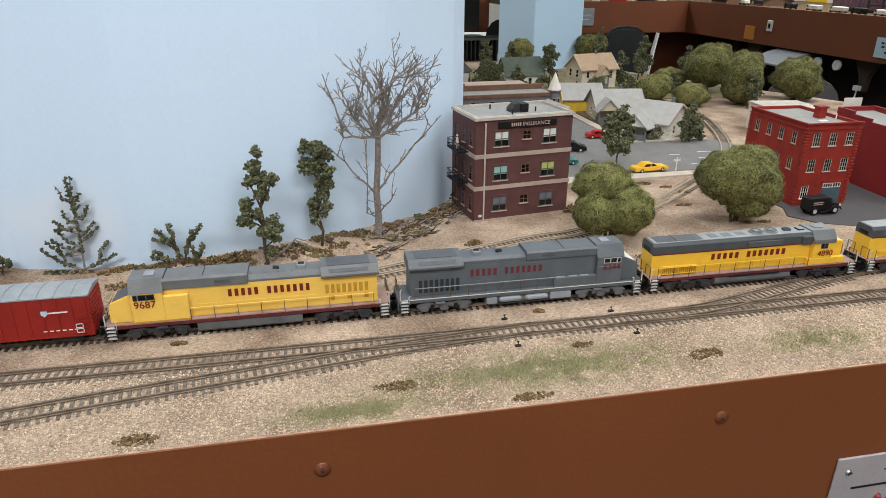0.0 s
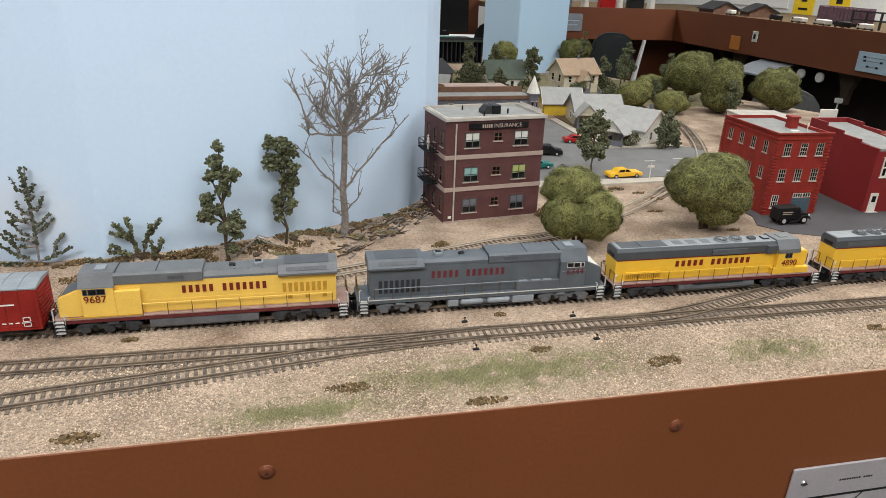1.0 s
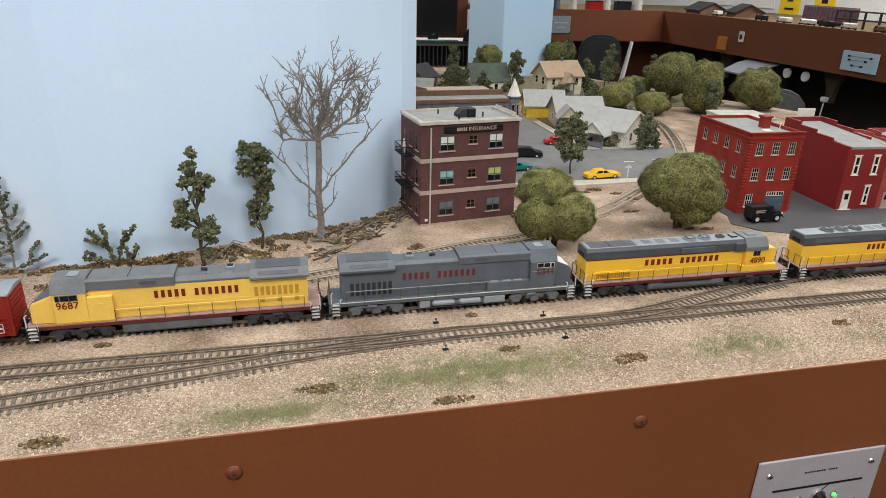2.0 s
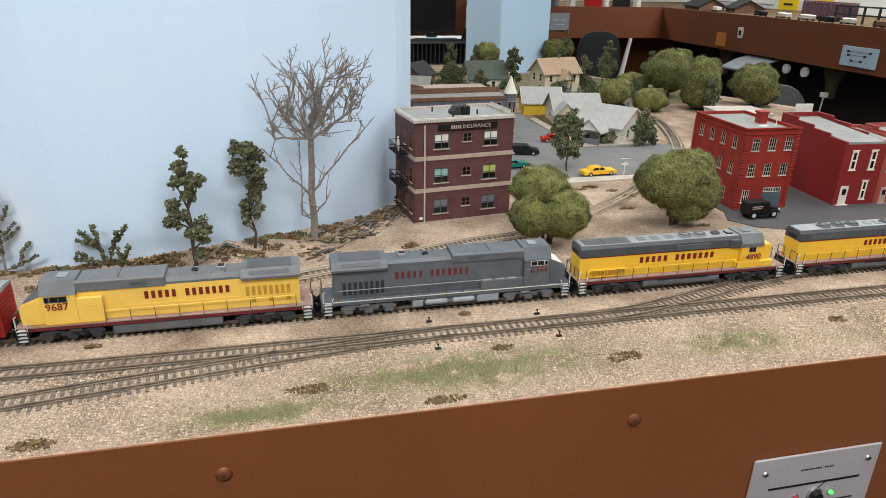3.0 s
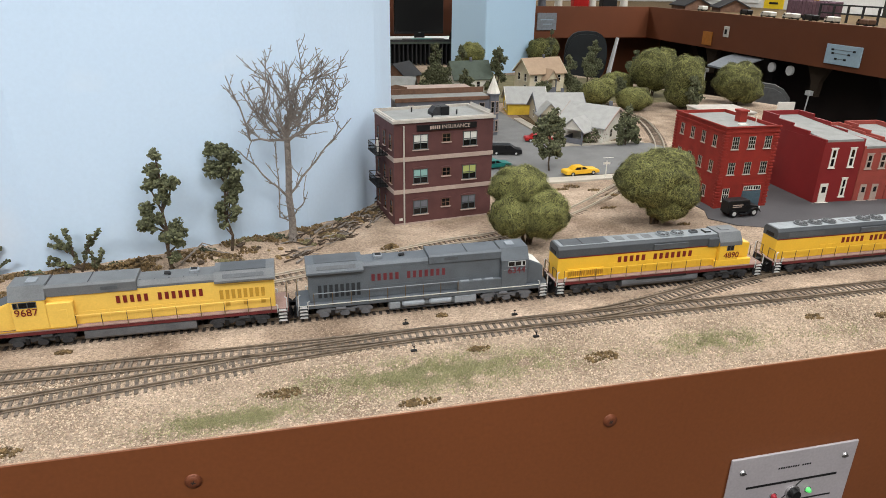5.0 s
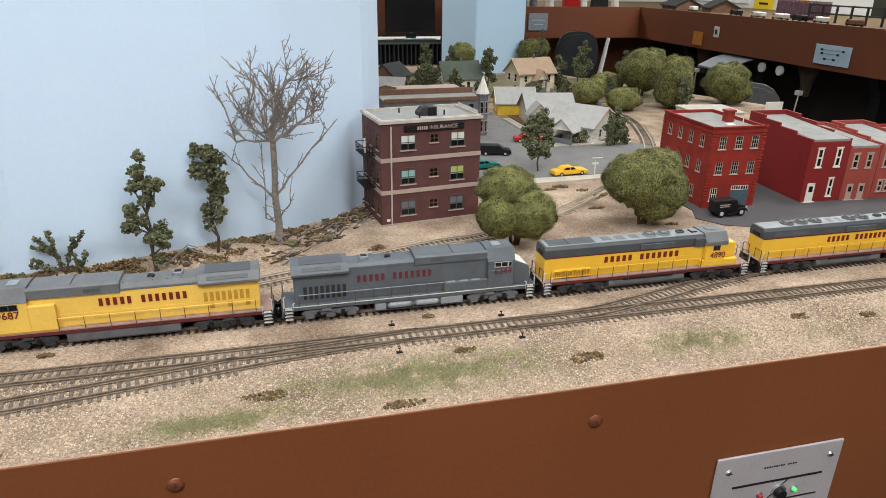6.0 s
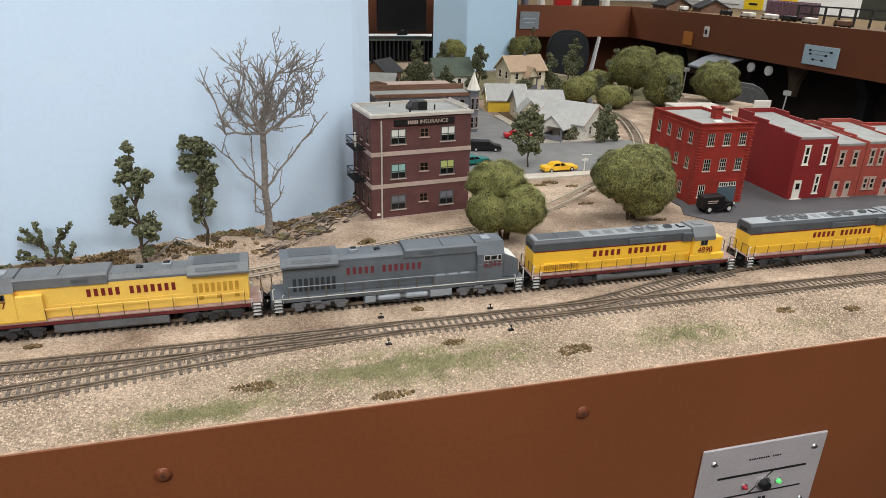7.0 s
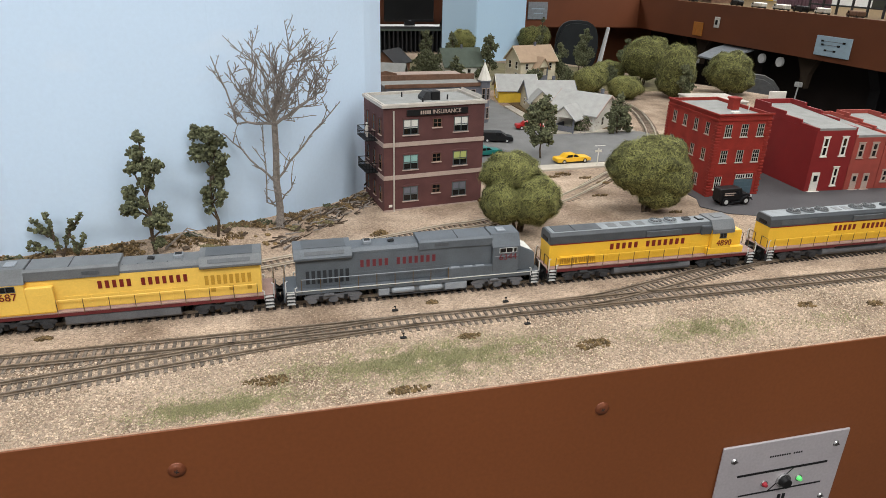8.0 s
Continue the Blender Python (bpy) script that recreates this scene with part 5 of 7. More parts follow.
def red_building():
    w, d, h = 0.083, 0.128, 0.118
    b = thing("red_hotel", pose(0.672, 0.7960, 0.0, 0, 0, -1), "three-storey red model building with corner quoins and flat roof", "model building")
    roofed_box(b, w, d, h, M["redbrick"], M["tar"], 0.006, M["redbrick"], 0.0025)
    for z, o in ((h - 0.0012, 0.0022), (h - 0.0085, 0.0014)):
        bm = B()
        box(bm, -o, w + o, -o, -0.0001, z, z + 0.0022)
        box(bm, -o, -0.0001, 0.0, d, z, z + 0.0022)
        part("cornice", bm, M["redbrick"], b)
    q = mesh_of(box(B(), -0.0036, 0.0036, -0.0011, 0.0011, 0, 0.0030, 0.0003), "quoin", M["redbrick"])
    for k in range(25):
        z = 0.001 + k * 0.0043
        if z + 0.004 > h - 0.008:
            break
        off = 0.0012 if k % 2 else 0.0
        part("quoin", q, M["redbrick"], b, m=pose(0.0030 - off, 0, z))
        part("quoin", q, M["redbrick"], b, m=pose(w - 0.0030 + off, 0, z))
        part("quoin", q, M["redbrick"], b, m=pose(0, 0.0030, z, 0, 0, 90))
        part("quoin", q, M["redbrick"], b, m=pose(0, d - 0.0030, z, 0, 0, 90))
    for z in (0.0505, 0.0870):
        for x in (0.0170, 0.0425, 0.0680):
            window(b, pose(x, 0, z), 0.0105, 0.0175, M["cornice"], M["glass"], None, 3, 0, M["cornice"], M["redbrick"], 3, 0.00042)
        for y in (0.022, 0.050, 0.078, 0.106):
            window(b, pose(0, y, z, 0, 0, -90), 0.0085, 0.0165, M["stone"], M["glass"], None, 2, 0, M["stone"], M["redbrick"], 2)
    window(b, pose(0.0150, 0, 0.0120), 0.0105, 0.0185, M["white"], M["glass"], None, 3, 0, M["white"], M["redbrick"])
    for y in (0.030, 0.080):
        window(b, pose(0, y, 0.012, 0, 0, -90), 0.0085, 0.0165, M["stone"], M["glass"], None, 2, 0, M["stone"], None)
    dr = part("garage_door", box(B(), 0.042, 0.072, -0.0008, 0.0006, 0.0, 0.0250), M["doorblue"], b, "blue grey double garage door")
    part("door_lintel", box(B(), 0.040, 0.074, -0.0014, 0.0002, 0.0335, 0.036), M["redbrick"], b)
    window(b, pose(0.0505, 0, 0.0262), 0.0150, 0.0065, M["white"], M["glass"], None, 4, rows=1)
    window(b, pose(0.0645, 0, 0.0262), 0.0120, 0.0065, M["white"], M["glass"], None, 3, rows=1)
    for z in (0.008, 0.016):
        part("panel", box(B(), 0.044, 0.056, -0.0013, -0.0007, z, z + 0.006), M["doorblue"], dr)
        part("panel", box(B(), 0.058, 0.070, -0.0013, -0.0007, z, z + 0.006), M["doorblue"], dr)
    ch = part("chimney", box(B(), 0.054, 0.066, 0.050, 0.062, h - 0.007, h + 0.010, 0.0004), M["redbrick"], b)
    part("chimney_cap", box(B(), 0.0525, 0.0675, 0.0485, 0.0635, h + 0.0101, h + 0.013, 0.0004), M["redbrick"], ch)
    part("roof_hatch", box(B(), 0.040, 0.052, 0.026, 0.034, h - 0.006, h - 0.0025, 0.0003), M["white"], b)
    part("vent_pipe", tube(B(), (0.070, 0.035, h - 0.006), (0.070, 0.035, h + 0.006), 0.0007), M["white"], b)


red_building()


def shop(x, y, w, d, h, wall, label, trims, rot=0.0, steps_back=0.012, wins=(), doors=(), parcol=None, flat_w=None):
    b = thing("red_shop", pose(x, y, 0.0, 0, 0, rot), label, "model building", "row of red model shops")
    part("wall", box(B(), 0, w, 0, d, -0.004, h - 0.004), wall, b)
    n = 4
    prof = [(0.0, h - 0.0039)]
    for k in range(n):
        z = h + steps_back * k / (n - 1)
        prof += [(d * k / n, z), (d * (k + 1) / n, z)]
    prof.append((d, h - 0.0039))
    for xa in (0.0, w - 0.003):
        part("parapet", prism(B(), prof, xa, xa + 0.003, "x"), wall, b)
    part("parapet", box(B(), 0.0031, w - 0.0031, d - 0.003, d, h - 0.0039, h + steps_back), wall, b)
    bm = B()
    prism(bm, [(0.0, h - 0.0038), (0.0, h - 0.0005), (d - 0.0032, h + steps_back * 0.5), (d - 0.0032, h - 0.0038)], 0.0032, w - 0.0032, "x")
    part("roof", bm, M["tar"], b, "pale grey sloping roof")
    for wx, wz, ww, wh in wins:
        window(b, pose(wx, 0, wz), ww, wh, trims, M["glass"], None, 1, 0.0, trims, trims, 2, 0.0021)
    for dx, dw, dh in doors:
        dr = part("door", box(B(), dx - dw / 2, dx + dw / 2, -0.0010, 0.0004, 0.001, dh), trims, b, "white model door")
        part("door_pane", box(B(), dx - dw * 0.25, dx + dw * 0.25, -0.0013, -0.0009, dh * 0.55, dh * 0.85), M["glass"], dr)
        part("step", box(B(), dx - dw * 0.8, dx + dw * 0.8, -0.004, -0.0002, -0.001, 0.0016), trims, b)
    return b


shop(0.834, 0.7910, 0.066, 0.150, 0.0955, M["redplain"], "two-storey plain dark red model shop with white windows", M["white"], -3, 0.014,
     wins=((0.018, 0.054, 0.0095, 0.028), (0.049, 0.054, 0.0095, 0.028), (0.046, 0.009, 0.0085, 0.028)), doors=((0.014, 0.0125, 0.030),))
shop(0.9015, 0.7880, 0.052, 0.120, 0.084, M["salmon"], "two-storey salmon brick model shop beside the dark red one", M["stone"], -3, 0.010,
     wins=((0.013, 0.050, 0.010, 0.022), (0.036, 0.050, 0.010, 0.022)), doors=((0.014, 0.010, 0.026), (0.034, 0.010, 0.026)))
shop(0.9545, 0.7850, 0.060, 0.110, 0.086, M["salmon"], "salmon brick model shop with paired windows at the end", M["stone"], -3, 0.012,
     wins=((0.012, 0.050, 0.009, 0.024), (0.028, 0.050, 0.009, 0.024), (0.048, 0.050, 0.009, 0.024), (0.012, 0.012, 0.009, 0.018), (0.024, 0.012, 0.009, 0.018)), doors=((0.047, 0.010, 0.026),))
shop(1.0155, 0.7820, 0.090, 0.110, 0.080, M["redbrick"], "long red brick model shop at the row's end", M["stone"], -3, 0.010,
     wins=((0.012, 0.046, 0.009, 0.022), (0.035, 0.046, 0.009, 0.022), (0.058, 0.046, 0.009, 0.022)))
bb = thing("white_shed", pose(0.945, 1.20, 0, 0, 0, -6), "low white flat-roofed shed behind the red building", "model building")
part("wall", box(B(), -0.02, 0.085, 0.0, 0.09, -0.003, 0.050, 0.001), M["white"], bb)
part("roof", box(B(), -0.022, 0.087, -0.002, 0.092, 0.0502, 0.054, 0.0006), M["cornice"], bb)
part("billboard", box(B(), 0.137, 0.175, 0.01, 0.013, -0.002, 0.072, 0.0004), M["white"], bb)


def house(x, y, rot, ln, dp, wh, rh, wall, roof, label, chim=None, porch=None, wins=(), over=0.006, trim=None):
    """A gabled house: ridge along local x, front to -y, centred on its base."""
    b = thing("model_house", pose(x, y, 0.0, 0, 0, rot), label, "model house", "model houses of the town")
    hl, hd = ln / 2, dp / 2
    bm = B()
    prism(bm, [(-hd, -0.003), (-hd, wh), (0, rh), (hd, wh), (hd, -0.003)], -hl, hl, "x")
    part("wall", bm, wall, b)
    k = (rh - wh) / hd
    for s in (-1, 1):
        bm = B()
        ey = s * (hd + over)
        ez = wh - over * k
        prism(bm, [(0, rh + 0.0004), (0, rh + 0.0030), (ey, ez + 0.0026), (ey, ez + 0.0002)], -hl - over, hl + over, "x")
        part("roof", bm, roof, b)
    if trim:
        for sx in (-1, 1):
            for s in (-1, 1):
                bm = B()
                ey, ez = s * (hd + over), wh - over * k
                X = sx * (hl + over)
                prism(bm, [(0, rh + 0.0032), (0, rh - 0.001), (ey, ez - 0.001), (ey, ez + 0.0028)], X - 0.0006, X + 0.0006, "x")
                part("bargeboard", bm, trim, b)
    for face, u, z, w, h in wins:
        if face == "f":
            m = pose(u, -hd, z)
        elif face == "r":
            m = pose(hl, u, z, 0, 0, 90)
        else:
            m = pose(-hl, u, z, 0, 0, -90)
        window(b, m, w, h, M["white"], M["glass"], None, 1, 0, M["white"], None)
    if chim:
        part("chimney", box(B(), chim[0] - 0.003, chim[0] + 0.003, chim[1] - 0.003, chim[1] + 0.003, rh - 0.012, rh + 0.011, 0.0003), M["bluegrey"], b)
    if porch:
        px, pw, pd, ph, pr = porch
        pb = B()
        prism(pb, [(px - pw / 2, ph), (px, pr), (px + pw / 2, ph)], -hd - pd, -hd + 0.004, "y")
        pp = part("porch", pb, wall, b)
        for s in (-1, 1):
            r = B()
            kk = (pr - ph) / (pw / 2)
            prism(r, [(px, pr + 0.0003), (px, pr + 0.0026), (px + s * (pw / 2 + 0.005), ph - 0.005 * kk + 0.0026), (px + s * (pw / 2 + 0.005), ph - 0.005 * kk + 0.0003)], -hd - pd - 0.005, -hd + 0.006, "y")
            part("porch_roof", r, roof, pp)
            part("porch_post", box(B(), px + s * (pw / 2 - 0.002) - 0.0014, px + s * (pw / 2 - 0.002) + 0.0014, -hd - pd + 0.001, -hd - pd + 0.0038, -0.003, ph), M["bluegrey"], pp)
        part("porch_wall", box(B(), px - pw / 2 + 0.002, px + pw / 2 - 0.002, -hd - pd + 0.0012, -hd - pd + 0.003, -0.003, ph * 0.45), M["bluegrey"], pp)
        part("porch_wall", box(B(), px - pw / 2 + 0.002, px - pw / 2 + 0.0038, -hd - pd + 0.003, -hd, -0.003, ph * 0.45), M["bluegrey"], pp)
    return b


house(0.704, 1.265, -52, 0.100, 0.110, 0.034, 0.064, M["white"], M["roofgrey"], "white model cottage with grey roof and gabled porch", (0.030, 0.010), (0.004, 0.046, 0.042, 0.030, 0.050),
      (("r", -0.02, 0.010, 0.010, 0.016), ("r", 0.018, 0.010, 0.010, 0.016), ("f", 0.036, 0.010, 0.010, 0.014)), trim=M["stone"])
house(0.690, 1.425, -8, 0.104, 0.088, 0.032, 0.062, M["cream"], M["roofgrey"], "cream model cottage with pale grey roof and porch", (0.012, 0.008), (-0.034, 0.044, 0.030, 0.030, 0.052),
      (("f", 0.03, 0.010, 0.012, 0.014), ("l", 0.0, 0.012, 0.010, 0.014)), trim=M["bluegrey"])
house(0.655, 1.545, -10, 0.088, 0.080, 0.030, 0.058, M["yhouse"], M["roofgrey"], "bright yellow model house with pale grey roof", None, None,
      (("l", -0.012, 0.008, 0.009, 0.016), ("l", 0.016, 0.008, 0.008, 0.016)), trim=M["white"])
house(0.812, 1.850, 12, 0.115, 0.080, 0.056, 0.090, M["cream"], M["rooftan"], "cream two-storey model house with tan roof", (0.01, 0.0), (0.0, 0.034, 0.026, 0.040, 0.064),
      (("l", -0.018, 0.032, 0.012, 0.020), ("l", 0.016, 0.032, 0.012, 0.020), ("f", -0.038, 0.032, 0.010, 0.016), ("f", 0.040, 0.032, 0.010, 0.016), ("l", -0.018, 0.006, 0.012, 0.016)), trim=M["cream"])
house(0.606, 1.868, 6, 0.112, 0.076, 0.040, 0.082, M["white"], M["roofgreen"], "white model house with dark green shingle roof", (0.005, 0.0), None,
      (("f", 0.015, 0.014, 0.010, 0.018), ("f", -0.03, 0.014, 0.010, 0.018), ("l", 0.0, 0.014, 0.010, 0.018)), over=0.004)
house(0.44, 2.02, 50, 0.09, 0.08, 0.03, 0.062, M["brownwood"], M["under"], "small brown model house with weathered grey roof")
house(0.40, 1.80, -20, 0.07, 0.06, 0.03, 0.052, M["brownwood"], M["tar"], "small brown shed with pale roof behind the store")

tb = thing("turret_building", pose(0.300, 1.300, 0, 0, 0, 3), "brown and blue-grey corner store with a spired turret", "model building")
part("wall", box(B(), 0.0, 0.205, 0.0, 0.080, -0.003, 0.0740), M["bluegrey"], tb)
part("parapet", box(B(), -0.002, 0.207, -0.002, 0.0018, 0.0741, 0.0815, 0.0004), M["brownwood"], tb, "brown cornice")
part("parapet", box(B(), -0.002, 0.207, 0.076, 0.080, 0.0741, 0.0875, 0.0004), M["brownwood"], tb, "brown cornice")
part("roof", box(B(), 0.0, 0.205, 0.002, 0.0758, 0.0741, 0.0765), M["tar"], tb)
tur = part("turret", tube(B(), (0.203, 0.004, -0.003), (0.203, 0.004, 0.083), 0.0125, n=8), M["bluegrey"], tb)
sp = B()
tube(sp, (0.203, 0.004, 0.0860), (0.203, 0.004, 0.120), 0.0145, 0.0006, 8)
part("spire", sp, M["white"], tur, "white pointed spire")
part("turret_cornice", tube(B(), (0.203, 0.004, 0.0831), (0.203, 0.004, 0.0859), 0.0150, n=8), M["bluegrey"], tur)
for z in (0.010, 0.048):
    for a in (-112.5, -67.5, -22.5):
        window(tb, pose(0.203 + 0.0116 * math.cos(math.radians(a)), 0.004 + 0.0116 * math.sin(math.radians(a)), z, 0, 0, a + 90), 0.0055, 0.022, M["stone"], M["glass"], None, 1, 0, M["stone"], M["stone"])
    for x in (0.03, 0.07, 0.11, 0.15, 0.178):
        window(tb, pose(x, 0, z), 0.011, 0.020, M["stone"], M["glass"], None, 1, 0, M["stone"], None)

wh = thing("warehouse", pose(0.31, 1.50, 0, 0, 0, 2), "long low brown brick warehouse with flat pale roof", "model building")
part("wall", box(B(), 0.0, 0.215, 0.0, 0.10, -0.003, 0.058), M["brownwood"], wh)
part("roof", box(B(), -0.002, 0.217, -0.002, 0.102, 0.0581, 0.0605), M["stone"], wh)
bm = B()
prism(bm, [(0.0, 0.0606), (0.0, 0.072), (0.025, 0.078), (0.05, 0.072), (0.05, 0.0606)], 0.0, 0.003, "y")
part("gable_parapet", bm, M["brownwood"], wh)

# ---- model vehicles ----
def car(x, y, rot, ln, paint, label, h=0.0155, van=False, old=False):
    c = thing("model_car", pose(x, y, 0.0016, 0, 0, rot), label, "model car", "model vehicles of the town")
    hl, hw = ln / 2, 0.0098
    bm = B()
    if old:
        prism(bm, [(-hl, 0.006), (-hl, 0.0225), (-hl + 0.0015, 0.0238), (hl * 0.26, 0.0238), (hl * 0.34, 0.0225), (hl * 0.36, 0.0152), (hl * 0.90, 0.0140), (hl * 0.93, 0.006)], -hw * 0.8, hw * 0.8, "y")
    elif van:
        prism(bm, [(-hl, 0.003), (-hl, 0.010), (-hl + 0.002, 0.0185), (hl * 0.25, 0.0185), (hl * 0.55, 0.0115), (hl * 0.95, 0.0105), (hl, 0.008), (hl, 0.003)], -hw, hw, "y")
    else:
        prism(bm, [(-hl, 0.003), (-hl, 0.0085), (-hl * 0.92, 0.0098), (hl * 0.4, 0.0102), (hl * 0.95, 0.0088), (hl, 0.007), (hl, 0.003)], -hw, hw, "y")
    bmesh.ops.bevel(bm, geom=list(bm.edges), offset=0.0006, segments=1, affect="EDGES")
    body = part("body", bm, paint, c)
    if not van and not old:
        cb = B()
        prism(cb, [(-hl * 0.62, 0.0098), (-hl * 0.40, 0.0150), (hl * 0.08, 0.0150), (hl * 0.36, 0.0100)], -hw * 0.86, hw * 0.86, "y")
        part("cabin", cb, paint, body)
        for s in (-1, 1):
            for a, b2, a2, b3 in ((-0.50, -0.12, -0.38, -0.12), (-0.06, 0.27, -0.06, 0.09)):
                g = B()
                prism(g, [(hl * a, 0.0104), (hl * a2, 0.0144), (hl * b3, 0.0144), (hl * b2, 0.0104)], s * hw * 0.86 - 0.0003, s * hw * 0.86 + 0.0003, "y")
                part("side_window", g, M["glass"], body)
    else:
        for s in (-1, 1):
            g = B()
            z0, z1 = (0.0125, 0.0175) if van else (0.0145, 0.0200)
            box(g, -hl * 0.1, hl * 0.2, s * hw * (1.0 if van else 0.8) - 0.0004, s * hw * (1.0 if van else 0.8) + 0.0004, z0, z1)
            part("side_window", g, M["glass"], body)
    for sx in (-0.62, 0.62):
        for s in (-1, 1):
            w = B()
            r = 0.0056 if old else 0.0037
            tube(w, (hl * sx, s * hw * 0.72, r), (hl * sx, s * (hw + 0.0003), r), r, n=14)
            wl = part("wheel", w, M["black"], c)
            hc = B()
            tube(hc, (hl * sx, s * (hw + 0.0002), r), (hl * sx, s * (hw + 0.0006), r), r * 0.55, n=10)
            part("hubcap", hc, M["steel"], wl)
    if old:
        for s in (-1, 1):
            f = B()
            prism(f, [(hl * 0.22, 0.0052), (hl * 0.40, 0.0112), (hl * 0.62, 0.0128), (hl * 0.84, 0.0112), (hl * 1.00, 0.0060), (hl * 0.82, 0.0098), (hl * 0.62, 0.0114), (hl * 0.42, 0.0098), (hl * 0.26, 0.0044), (-hl * 0.30, 0.0044), (-hl * 0.30, 0.0052)], s * hw - 0.0020, s * hw + 0.0020, "y")
            part("mudguard", f, paint, c)
            part("headlamp", tube(B(), (hl * 0.98, s * 0.005, 0.0105), (hl * 1.06, s * 0.005, 0.0105), 0.0017, n=10), M["steel"], c)
        sgn = B()
        box(sgn, -hl * 0.72, -hl * 0.05, -hw * 0.8 - 0.0004, -hw * 0.8, 0.0165, 0.0178)
        box(sgn, -hl * 0.72, -hl * 0.15, -hw * 0.8 - 0.0004, -hw * 0.8, 0.0140, 0.0150)
        part("lettering", sgn, M["stone"], c, "pale bars of lettering")
    return c


car(0.557, 0.998, 6, 0.062, M["taxi"], "yellow model taxi on the street")
car(0.6905, 0.7640, 2, 0.052, M["black"], "black vintage model delivery van on the dark lot", old=True)
car(0.478, 1.150, -14, 0.058, M["black"], "black model estate car on the side street", van=True)
car(0.428, 1.062, 10, 0.056, M["teal"], "teal model car at the kerb")
car(0.575, 1.238, -8, 0.056, M["carred"], "red model car parked before the cottages")
st = thing("street_sign", pose(0.588, 0.968, 0.003), "small white street sign on a post", "street sign")
part("post", tube(B(), (0, 0, -0.002), (0, 0, 0.028), 0.0008, n=8), M["white"], st)
part("blade", box(B(), -0.006, 0.006, -0.0004, 0.0004, 0.022, 0.0255), M["white"], st)


